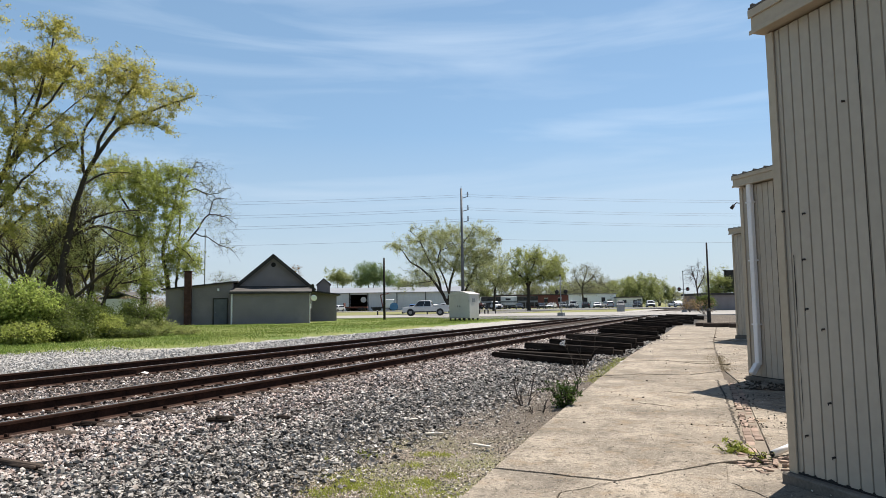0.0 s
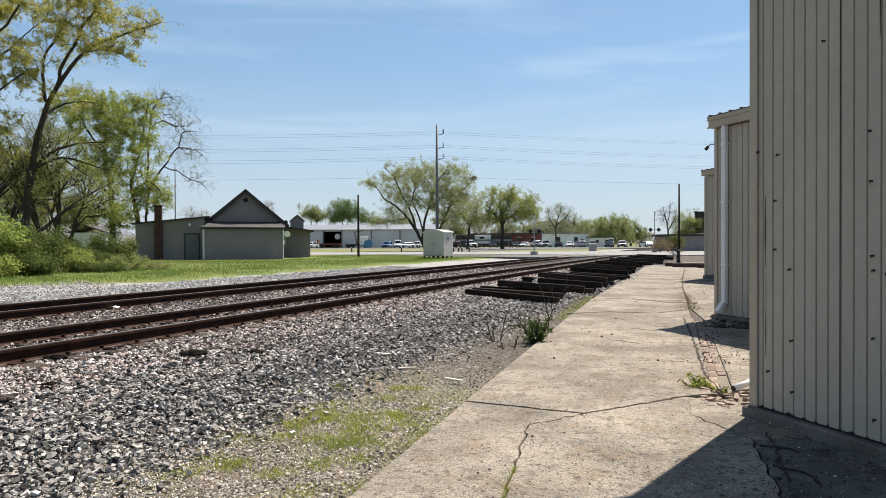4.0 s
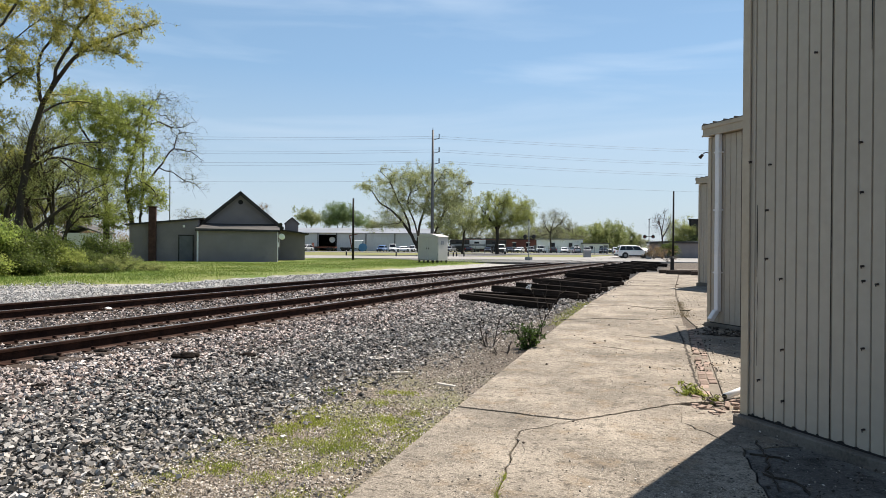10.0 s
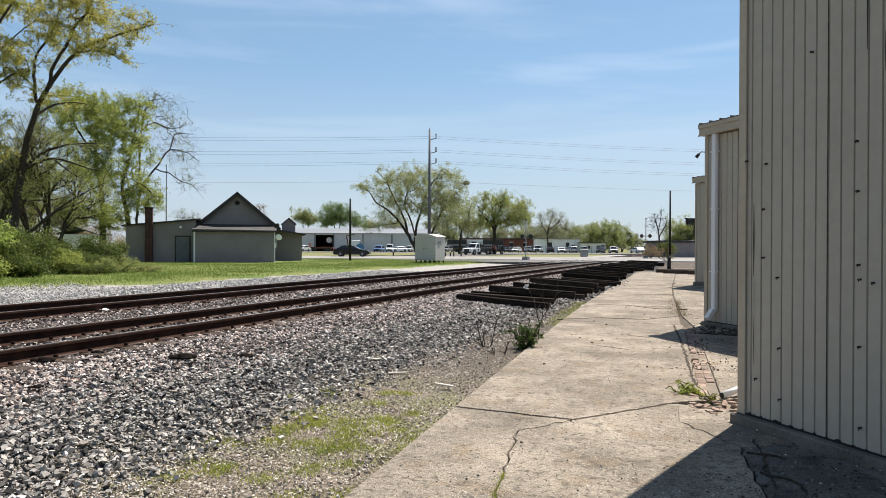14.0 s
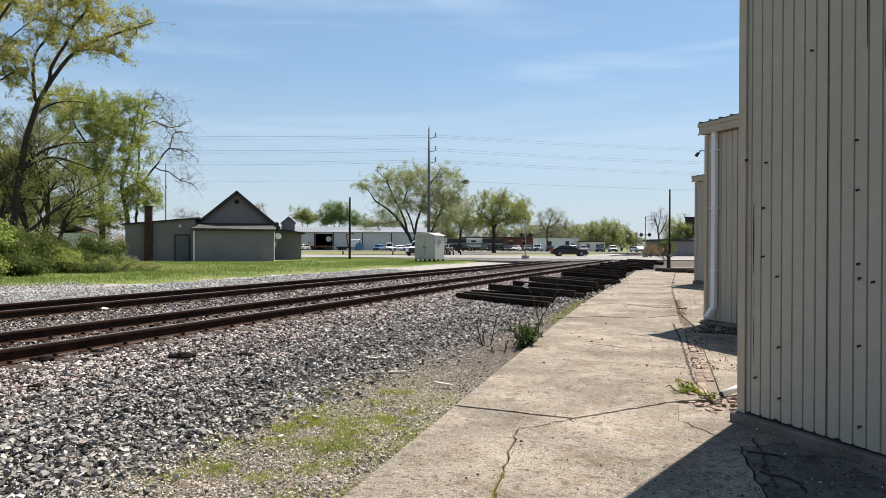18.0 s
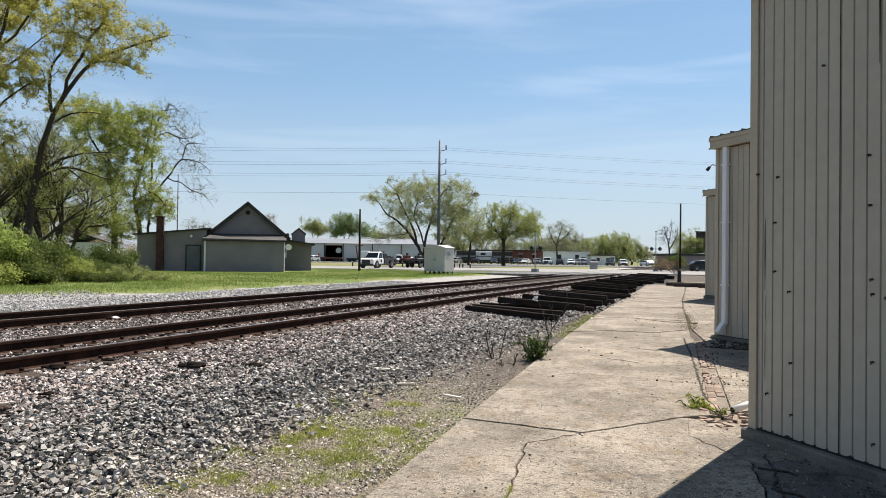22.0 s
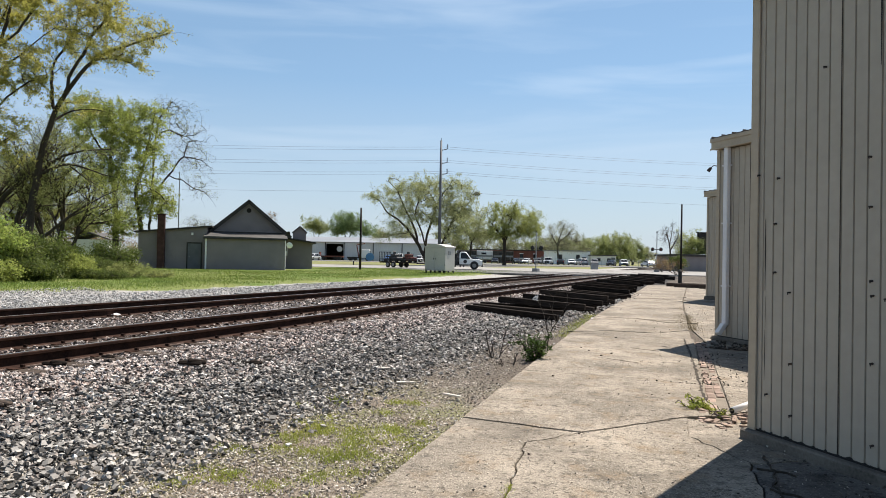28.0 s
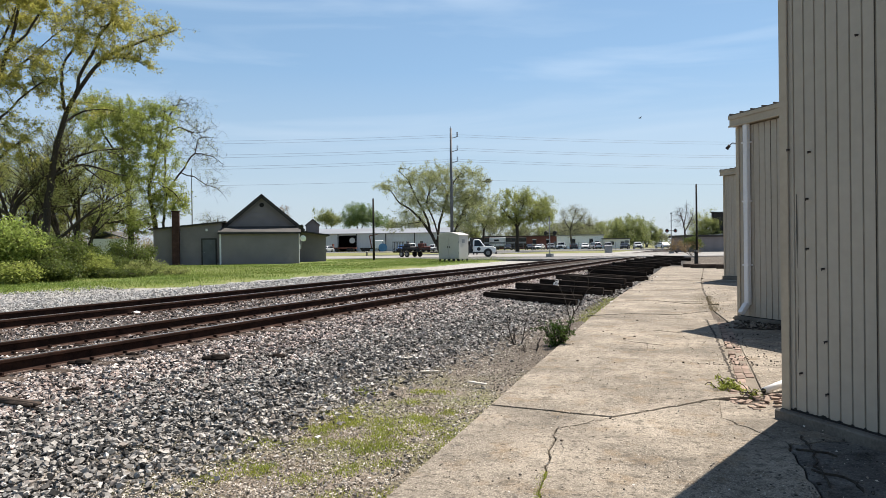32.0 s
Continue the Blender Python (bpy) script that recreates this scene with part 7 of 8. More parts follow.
for x, y, a, k in ((1.57, 18.3, -23, 0), (1.85, 19.3, -8, 0), (2.1, 20.3, 8, 0), (3.2, 21.5, -28, 0), (3.45, 22.5, -10, 0), (2.6, 20.0, -20, 1), (4.2, 24.2, -4, 0), (4.75, 25.4, -22, 0), (5.1, 26.5, 14, 0), (4.4, 24.8, -30, 1), (6.0, 28.4, 4, 0), (6.5, 29.8, -16, 0), (6.7, 30.8, 20, 0),
                   (7.0, 32.0, -10, 0), (6.6, 30.4, -26, 1), (3.55, 22.0, -19, 1), (4.95, 25.95, -5, 1), (7.2, 32.9, 3, 1), (7.8, 34.0, 15, 0), (8.3, 35.6, -6, 0), (8.5, 36.6, -28, 0), (8.0, 34.8, 2, 1)):
    rest_tie(x, y, a, k)
for k in range(15):
    y = 38 + k * 1.5
    x = 9.0 + (y - 38) * 0.415
    rest_tie(x + rt.uniform(-0.5, 0.3), y + rt.uniform(-0.3, 0.3), rt.uniform(-30, 18))
    if k % 2:
        rest_tie(x + rt.uniform(-0.4, 0.4), y + rt.uniform(-0.3, 0.3), rt.uniform(-30, 18), 1)

# ---- loose pieces on the ground ----
chunk = Shape().box(-0.17, 0.15, -0.045, 0.05, 0, 0.05).box(-0.05, 0.2, -0.03, 0.06, 0.02, 0.075, pose(0, 0, 0, 4, 5, 9)).mesh("timber_chunk", M_TIE, 0.02)
for x, y, a, k in ((-3.42, 8.75, 10, 0.95), (-2.75, 9.2, 5, 0.7), (-4.6, 8.9, -10, 0.5), (-4.93, 8.23, 8, 0.75), (-4.2, 6.9, 30, 0.4)):
    thing("timber_chunk", "dark splintered piece of old tie on the ballast", "wood scrap", "tie scraps", m=pose(x, y, ground_height(x * 0.9272 - y * 0.3746, 9) + 0.045, 4, 3, a) @ Matrix.Diagonal((k, k, k, 1)), data=chunk)
thing("wood_scrap", "long brown split slat of old tie on the ballast", "wood scrap", "tie scraps", m=pose(-4.46, 6.34, ground_height(-6.51, 6) + 0.03, 2, 3, -14), data=Shape().box(-0.3, 0.26, -0.035, 0.04, 0, 0.035).box(-0.2, 0.3, -0.02, 0.045, 0.02, 0.05, pose(0, 0, 0, 3, 2, 3)).mesh("wood_scrap", M_TIEBED, 0.012))
paper = Shape().add([(-0.16, -0.1, 0.0), (0.0, -0.12, 0.05), (0.17, -0.08, 0.01), (0.16, 0.1, 0.03), (0.0, 0.08, 0.07), (-0.17, 0.1, 0.02)], [(0, 1, 4, 5), (1, 2, 3, 4)])
thing("litter", "crumpled white litter between the tracks", "litter", m=pose(-7.35, 14.5, 0.2) @ Matrix.Diagonal((0.62, 0.7, 0.7, 1)), data=paper.mesh("litter", M_WHITE))
for x, y, a in ((-0.6, 8.7, 20), (0.0, 7.9, -30), (-2.9, 7.3, 5), (-0.95, 9.6, 40)):
    thing("wood_splinter", "pale wood splinter in the gravel", "wood scrap", "splinters", m=pose(x, y, ground_height(x * 0.9272 - y * 0.3746, 9) + 0.03, 0, 2, a), data=Shape().box(-0.12, 0.12, -0.02, 0.02, 0, 0.02).mesh("wood_splinter", M_PEBBLE, 0.005))
stone = Shape().add([(-1, -0.7, 0), (1, -0.8, 0), (0.9, 0.8, 0), (-0.9, 0.7, 0), (-0.5, -0.4, 0.8), (0.6, -0.3, 0.9), (0.4, 0.5, 0.7), (-0.5, 0.3, 1.0)], [(0, 1, 5, 4), (1, 2, 6, 5), (2, 3, 7, 6), (3, 0, 4, 7), (4, 5, 6, 7), (3, 2, 1, 0)]).mesh("loose_stone", M_TIEBED, 0.1)
rs = random.Random(12)
for k in range(110):
    v, u = rs.uniform(-1.7, 0.55), 3.5 + 26 * rs.random() ** 1.3
    r = rs.uniform(0.005, 0.014) if k > 16 else rs.uniform(0.016, 0.028)
    p = PLAT @ Vector((v, u, -0.004))
    thing("loose_stone", "small dark stone lying on the platform", "stone", "stones on the platform", m=pose(p.x, p.y, p.z, 0, 0, rs.uniform(0, 360)) @ Matrix.Diagonal((r, r, r, 1)), data=stone)
pipe = thing("drain_pipe", "white plastic drain pipe at the shed's foot", "pipe", m=pose(3.02, 7.3, -0.03, 0, 0, 20))
part("tube", Shape().tube((0, 0, 0.034), (0.5, 0.1, 0.1), 0.036, 0.036, 12), M_SPOUT, pipe, smooth=True)
part("opening", Shape().tube((-0.004, 0, 0.0335), (0.003, 0.0005, 0.0345), 0.03, 0.03, 12), M_DARK, pipe)
for x, y, a, l in ((15.5, 42.5, -6, 3.2), (16.4, 41.5, -4, 2.6), (15.9, 44.0, -2, 4.0)):
    thing("timber_beam", "weathered timber lying on the forecourt", "timber", "loose timbers", m=pose(x, y, -0.02, 0, 0, a), data=Shape().box(-l / 2, l / 2, -0.12, 0.12, 0, 0.24).mesh("timber_beam", M_TIEBED, 0.015))
hyd = thing("stand_post", "short black iron post on the forecourt", "post", m=pose(15.9, 47.5, -0.02))
part("shaft", Shape().tube((0, 0, 0), (0, 0, 0.95), 0.14, 0.12, 10), M_IRON, hyd)
part("cap", Shape().tube((0, 0, 0.95), (0, 0, 1.1), 0.18, 0.06, 10), M_IRON, hyd)

# ---- brick edging ----
M_BEDDIRT = material("packed_dirt", (0.13, 0.112, 0.09), (0.26, 0.225, 0.18), 0.95, scale=3, fine=60, bump=0.5)
EDGING = Matrix.Translation((0.508, 8.16, 0)) @ Matrix.Rotation(radians(-1.24), 4, "Z") @ Matrix.Translation((-0.615, -8.16, 0))
edging = thing("brick_edging", "worn brick edging sunk between platform and sheds", "brick edging", m=PLAT)
part("bed", Shape().box(0.61, 0.845, 7.7, 14.7, -0.12, -0.034), M_BEDDIRT, edging, "dirt packed between the bricks", m=EDGING)
br = Shape().box(-0.098, 0.098, -0.047, 0.047, -0.06, 0.0).mesh("brick", M_BRICK, 0.008)
rb = random.Random(4)
for k in range(32):
    for j, v in enumerate((0.682, 0.785)):
        u = 8.15 + k * 0.204 + 0.1 * j
        if rb.random() < 0.92 - 0.3 * (u < 8.6):
            part("brick", br, None, edging, m=EDGING @ pose(v + rb.uniform(-0.006, 0.006), u, -0.022 + rb.uniform(-0.012, 0.006), rb.uniform(-3, 3), rb.uniform(-3, 3), 90 + rb.uniform(-3, 3)))
for k in range(44):
    part("brick", br, None, edging, m=pose(0.55 + rb.uniform(-0.25, 0.45), 7.35 + rb.uniform(-0.3, 0.45), -0.004 + rb.uniform(-0.02, 0.02), rb.uniform(-12, 12), rb.uniform(-12, 12), rb.uniform(0, 180)) @ Matrix.Diagonal((rb.uniform(0.25, 0.6), rb.uniform(0.4, 0.8), rb.uniform(0.25, 0.5), 1)))

# ---- vehicles ----
M_TYRE = plain("tyre_rubber", (0.018, 0.018, 0.019), 0.85)
M_RIM = plain("alloy_rim", (0.2, 0.205, 0.21), 0.4, 0.7)
M_BLACKTRIM = plain("black_trim", (0.02, 0.02, 0.022), 0.55)
M_LAMPGLASS = plain("headlamp_glass", (0.6, 0.62, 0.64), 0.15, 0.0, 0.7)
M_TAIL = plain("tail_lamp", (0.3, 0.02, 0.02), 0.25)


def paint(name, c):
    return material(name, c, tuple(min(1, k * 1.12) for k in c), 0.3, 0.0, scale=2, fine=30, bump=0.0, spec=0.6)


P_WHITE, P_GREY, P_BLUE, P_SILVER = (paint(n, c) for n, c in (("white_car_paint", (0.72, 0.72, 0.71)), ("grey_car_paint", (0.2, 0.205, 0.21)), ("blue_car_paint", (0.06, 0.13, 0.28)), ("silver_car_paint", (0.45, 0.46, 0.47))))

P_BLACK = material("black_car_paint_polished", (0.01, 0.011, 0.013), (0.014, 0.015, 0.018), 0.25, scale=2, fine=30, bump=0.0, spec=0.3)

# side views: body outline (x along, z up) and cabin outline
SIDES = {
    "suv": (4.6, 1.84, [(-2.3, 0.45), (-2.27, 0.95), (-2.1, 1.02), (1.05, 1.02), (1.95, 0.92), (2.22, 0.78), (2.3, 0.5), (2.2, 0.28), (-2.2, 0.28)], [(-2.2, 1.0), (-1.95, 1.55), (-1.5, 1.66), (0.1, 1.66), (0.55, 1.52), (1.15, 1.0)], 1.42, -1.35, 0.36),
    "sedan": (4.6, 1.8, [(-2.3, 0.45), (-2.28, 0.9), (-1.9, 0.97), (1.0, 0.95), (2.0, 0.82), (2.26, 0.68), (2.3, 0.45), (2.2, 0.24), (-2.2, 0.24)], [(-1.95, 0.95), (-1.3, 1.36), (-0.9, 1.43), (0.0, 1.42), (0.35, 1.34), (1.15, 0.94)], 1.42, -1.38, 0.33),
    "pickup": (5.7, 1.95, [(-2.85, 0.6), (-2.83, 1.12), (-0.55, 1.12), (1.3, 1.15), (2.55, 1.08), (2.8, 0.95), (2.85, 0.6), (2.75, 0.4), (-2.75, 0.4)], [(-0.75, 1.1), (-0.68, 1.75), (-0.4, 1.86), (0.6, 1.86), (0.9, 1.78), (1.55, 1.12)], 1.85, -1.75, 0.4),
    "flatbed": (5.7, 1.95, [(0.3, 0.6), (0.3, 1.12), (0.5, 1.14), (1.4, 1.17), (2.55, 1.1), (2.8, 0.97), (2.85, 0.6), (2.75, 0.4), (0.3, 0.4)], [(0.3, 1.12), (0.33, 1.78), (0.48, 1.92), (0.9, 1.92), (1.1, 1.83), (1.65, 1.14)], 1.95, -1.75, 0.42),
    "van": (5.2, 1.95, [(-2.6, 0.5), (-2.58, 1.1), (1.6, 1.1), (2.3, 1.0), (2.55, 0.8), (2.6, 0.5), (2.5, 0.32), (-2.5, 0.32)], [(-2.58, 1.08), (-2.5, 1.95), (-2.3, 2.05), (0.9, 2.05), (1.2, 1.95), (1.9, 1.08)], 1.65, -1.55, 0.36),
}


def build_vehicle(label, style, body_paint, category, group="", lower=None):
    """A road vehicle that faces +x, standing on z = 0."""
    length, width, body, cabin, xf, xr, wr = SIDES[style]
    v = thing({"suv": "suv", "sedan": "car", "pickup": "pickup_truck", "flatbed": "flatbed_truck", "van": "van"}[style], label, category, group)
    hw = width / 2
    bd = part("body", Shape().extrude(body, -hw, hw), body_paint, v, "", 0.06, False)
    n = len(cabin)
    sh = Shape()
    inset = lambda z: hw - 0.06 - 0.22 * max(0, (z - cabin[0][1]))
    vs = [(x, -inset(z), z) for x, z in cabin] + [(x, inset(z), z) for x, z in cabin]
    sh.add(vs, [(i, n + i, n + (i + 1) % n, (i + 1) % n) for i in range(n)] + [tuple(range(n)), tuple(range(2 * n - 1, n - 1, -1))])
    cb = part("cabin", sh, body_paint, v, "", 0.05)
    zb, zt = cabin[0][1] + 0.05, max(z for _, z in cabin) - 0.11
    half = len(cabin) // 2
    rear, nose = cabin[:half], cabin[half:][::-1]
    edge = lambda line, z: float(np.interp(z, [q[1] for q in line], [q[0] for q in line]))
    lo0, lo1, hi0, hi1 = edge(rear, zb) + 0.12, edge(nose, zb) - 0.14, edge(rear, zt) + 0.1, edge(nose, zt) - 0.08
    x0, x1 = lo0, lo1
    cuts = {"suv": (0, 0.27, 0.62, 1), "van": (0, 0.7, 1), "sedan": (0, 0.5, 1), "flatbed": (0, 1)}.get(style, (0, 0.45, 1))
    for sgn in (-1, 1):
        ya, yb = (inset(zb) + 0.006) * sgn, (inset(zt) + 0.006) * sgn
        for f0, f1 in zip(cuts, cuts[1:]):
            a, b = lo0 + (lo1 - lo0) * f0 + 0.025, lo0 + (lo1 - lo0) * f1 - 0.025
            ta, tb = hi0 + (hi1 - hi0) * f0 + 0.025, hi0 + (hi1 - hi0) * f1 - 0.025
            w = Shape().add([(a, ya, zb), (b, ya, zb), (tb, yb, zt), (ta, yb, zt), (a, ya - 0.03 * sgn, zb), (b, ya - 0.03 * sgn, zb), (tb, yb - 0.03 * sgn, zt), (ta, yb - 0.03 * sgn, zt)], [(0, 1, 2, 3), (4, 7, 6, 5), (0, 4, 5, 1), (1, 5, 6, 2), (2, 6, 7, 3), (3, 7, 4, 0)])
            part("side_window", w, M_GLASS, cb)
        part("mirror", Shape().box(x1 - 0.3, x1 - 0.14, sgn * (hw + 0.02) - 0.09, sgn * (hw + 0.02) + 0.09, zb, zb + 0.16), M_BLACKTRIM, v, "", 0.03)
        part("headlamp", Shape().box(length / 2 - 0.28, length / 2 - 0.02, sgn * (hw - 0.25) - 0.16, sgn * (hw - 0.25) + 0.16, body[4][1] - 0.2, body[4][1] - 0.06), M_LAMPGLASS, v, "clear headlamp", 0.03)
        part("tail_lamp", Shape().box(-length / 2 - 0.012, -length / 2 + 0.1, sgn * (hw - 0.14) - 0.1, sgn * (hw - 0.14) + 0.1, 0.75, 1.0), M_TAIL, v, "red tail lamp", 0.02)
    (ax, az), (bx, bz) = cabin[-2], cabin[-1]
    for (px, pz), (qx, qz), nm, o in ((cabin[-2], cabin[-1], "windscreen", 1), (cabin[1], cabin[0], "rear_window", -1)):
        ya, yb = inset(pz) - 0.1, inset(qz) - 0.1
        p0, p1 = Vector((px, 0, pz)).lerp(Vector((qx, 0, qz)), 0.06), Vector((px, 0, pz)).lerp(Vector((qx, 0, qz)), 0.9)
        nn = Vector((abs(qz - pz) * o, 0, abs(qx - px))).normalized() * 0.012
        w = Shape().add([tuple(p0 + nn + Vector((0, -ya, 0))), tuple(p0 + nn + Vector((0, ya, 0))), tuple(p1 + nn + Vector((0, yb, 0))), tuple(p1 + nn + Vector((0, -yb, 0)))] + [tuple(p0 - nn * 2 + Vector((0, -ya, 0))), tuple(p0 - nn * 2 + Vector((0, ya, 0))), tuple(p1 - nn * 2 + Vector((0, yb, 0))), tuple(p1 - nn * 2 + Vector((0, -yb, 0)))], [(0, 1, 2, 3), (4, 7, 6, 5), (0, 4, 5, 1), (1, 5, 6, 2), (2, 6, 7, 3), (3, 7, 4, 0)])
        part(nm, w, M_GLASS, cb)
    part("grille", Shape().box(length / 2 - 0.03, length / 2 + 0.015, -hw + 0.45, hw - 0.45, 0.45, body[4][1] - 0.1), M_BLACKTRIM, v, "", 0.01)
    part("bumper", Shape().box(length / 2 - 0.12, length / 2 + 0.05, -hw + 0.03, hw - 0.03, 0.3, 0.5), lower or M_BLACKTRIM, v, "", 0.03)
    part("bumper", Shape().box(-length / 2 - 0.06, -length / 2 + 0.1, -hw + 0.03, hw - 0.03, 0.32, 0.52), lower or M_BLACKTRIM, v, "", 0.03)
    part("sill", Shape().box(xr + 0.45, xf - 0.45, -hw - 0.012, hw + 0.012, body[-1][1], body[-1][1] + 0.14), lower or M_BLACKTRIM, v)
    for x in (xf, xr):
        for sgn in (-1, 1):
            y = sgn * (hw - 0.1)
            part("wheel_arch", Shape().tube((x, y - sgn * 0.12, wr + 0.03), (x, sgn * (hw + 0.008), wr + 0.03), wr + 0.045, wr + 0.045, 16), M_BLACKTRIM, v)
            w = part("wheel", Shape().tube((0, -0.11, 0), (0, 0.11, 0), wr, wr, 18), M_TYRE, v, "black tyre on a metal rim", 0.03, m=pose(x, y + sgn * 0.03, wr))
            part("rim", Shape().tube((0, sgn * 0.112, 0), (0, sgn * 0.122, 0), wr * 0.54, wr * 0.5, 12).tube((0, sgn * 0.122, 0), (0, sgn * 0.13, 0), wr * 0.18, wr * 0.14, 8), M_RIM, w)
    if style == "pickup":
        part("bed_floor", Shape().box(-2.75, -0.8, -hw + 0.12, hw - 0.12, 1.121, 1.135), M_BLACKTRIM, v, "open dark truck bed")
        part("bed_wall", Shape().box(-2.83, -0.78, -hw + 0.02, -hw + 0.1, 1.12, 1.26).box(-2.83, -0.78, hw - 0.1, hw - 0.02, 1.12, 1.26).box(-2.84, -2.76, -hw + 0.1, hw - 0.1, 1.12, 1.26), body_paint, v)
    return v


def roof_rails(v):
    for sgn in (-1, 1):
        part("roof_rail", Shape().tube((-1.6, sgn * 0.62, 1.7), (0.1, sgn * 0.62, 1.7), 0.025, 0.025, 6), M_BLACKTRIM, v)


white_suv = build_vehicle("white sport utility car driving along the road", "suv", P_WHITE, "car")
roof_rails(white_suv)
dark_car = build_vehicle("black saloon car driving along the road", "sedan", P_BLACK, "car")
old_pickup = build_vehicle("silver-grey pickup truck driving along the road", "pickup", P_SILVER, "truck")
far_van = build_vehicle("white pickup truck on the far street", "pickup", P_WHITE, "truck")

work_truck = build_vehicle("white pickup truck with a dark flat bed towing a trailer", "flatbed", P_WHITE, "truck")
part("headache_rack", Shape().box(0.08, 0.18, -0.9, 0.9, 1.12, 1.2).box(0.08, 0.18, -0.9, 0.9, 1.95, 2.03).box(0.08, 0.18, -0.92, -0.84, 1.12, 2.03).box(0.08, 0.18, 0.84, 0.92, 1.12, 2.03).box(0.1, 0.16, -0.3, -0.24, 1.2, 1.95).box(0.1, 0.16, 0.24, 0.3, 1.2, 1.95), M_BLACKTRIM, work_truck, "black cab guard")
part("chassis", Shape().box(-2.9, 0.4, -0.4, 0.4, 0.45, 0.85), M_IRON, work_truck)
part("flat_bed", Shape().box(-2.95, 0.22, -1.0, 1.0, 0.95, 1.2), M_BLACKTRIM, work_truck, "dark flat bed", 0.02)
for sgn in (-1, 1):
    part("tool_box", Shape().box(-0.9, 0.15, sgn * 0.78 - 0.22, sgn * 0.78 + 0.22, 0.5, 0.94), M_BLACKTRIM, work_truck, "dark under-bed tool box", 0.02)
part("load", Shape().box(-1.0, 0.0, -0.7, 0.7, 1.2, 1.7).box(-2.4, -1.3, -0.6, 0.5, 1.2, 1.5), M_IRON, work_truck, "dark crates on the bed", 0.03)
for sgn in (-1, 1):
    part("door_emblem", Shape().tube((0.95, sgn * 0.978, 0.85), (0.95, sgn * 0.988, 0.85), 0.2, 0.2, 16), M_BLACKTRIM, work_truck, "dark round emblem")
part("hitch", Shape().tube((-2.9, 0, 0.5), (-3.2, 0, 0.5), 0.05, 0.05, 8), M_IRON, work_truck)


def build_trailer():
    t = thing("utility_trailer", "dark open utility trailer carrying machines, behind a truck", "trailer")
    # the hitch lies at the origin, the trailer runs towards -x
    part("drawbar", Shape().tube((0, 0, 0.5), (-1.2, -0.55, 0.52), 0.05, 0.05, 6).tube((0, 0, 0.5), (-1.2, 0.55, 0.52), 0.05, 0.05, 6), M_IRON, t)
    part("deck", Shape().box(-6.7, -1.1, -0.95, 0.95, 0.52, 0.62), M_TIE, t, "dark plank deck", 0.01)
    for sgn in (-1, 1):
        r = part("side_rail", Shape().tube((-6.7, sgn * 0.95, 0.95), (-1.1, sgn * 0.95, 0.95), 0.03, 0.03, 6), M_IRON, t)
        for k in range(7):
            part("stake", Shape().box(-6.7 + k * 0.92, -6.65 + k * 0.92, sgn * 0.95 - 0.025, sgn * 0.95 + 0.025, 0.6, 0.95), M_IRON, r)
        part("fender", Shape().box(-5.6, -3.8, sgn * 1.08 - 0.12, sgn * 1.08 + 0.12, 0.72, 0.78), M_IRON, t)
        for x in (-5.15, -4.3):
            w = part("wheel", Shape().tube((0, -0.1, 0), (0, 0.1, 0), 0.34, 0.34, 16), M_TYRE, t, "black trailer tyre", 0.03, m=pose(x, sgn * 1.08, 0.34))
            part("rim", Shape().tube((0, sgn * 0.102, 0), (0, sgn * 0.112, 0), 0.2, 0.18, 10), M_RIM, w)
    gate = part("ramp_gate", Shape().box(-6.77, -6.71, -0.95, 0.95, 0.6, 0.68).box(-6.77, -6.71, -0.95, 0.95, 1.72, 1.8), M_IRON, t, "upright mesh ramp gate")
    for k in range(8):
        part("gate_bar", Shape().box(-6.765, -6.715, -0.94 + k * 0.262, -0.9 + k * 0.262, 0.6, 1.8), M_IRON, gate)
    # machines strapped on the deck
    for i, x in enumerate((-4.9, -2.7)):
        m = part("machine", Shape().box(x - 0.75, x + 0.55, -0.55, 0.55, 0.8, 1.2).box(x - 0.6, x + 0.1, -0.4, 0.4, 1.2, 1.55), (M_BLACKTRIM, M_REDWALL)[i], t, "dark mowing machine", 0.05)
        part("seat", Shape().box(x - 0.3, x + 0.1, -0.22, 0.22, 1.42, 1.5).box(x - 0.36, x - 0.28, -0.22, 0.22, 1.42, 1.85), M_BLACKTRIM, m, "", 0.03)
        part("lever", Shape().tube((x + 0.25, -0.2, 1.1), (x + 0.35, -0.2, 1.7), 0.025, 0.02, 6).tube((x + 0.25, 0.2, 1.1), (x + 0.35, 0.2, 1.7), 0.025, 0.02, 6), M_STEEL, m)
        for dx, wr in ((-0.4, 0.26), (0.4, 0.16)):
            for sgn in (-1, 1):
                part("machine_wheel", Shape().tube((x + dx, sgn * 0.5 - 0.08, 0.62 + wr), (x + dx, sgn * 0.5 + 0.08, 0.62 + wr), wr, wr, 14), M_TYRE, m)
    part("jack", Shape().tube((-0.5, 0.15, 0.2), (-0.5, 0.15, 0.9), 0.04, 0.04, 6), M_IRON, t)
    return t


trailer = build_trailer()


# parked vehicles
def park(v, x, y, turn, z=0.3):
    v.matrix_basis = pose(x, y, z, 0, 0, turn)
    return v


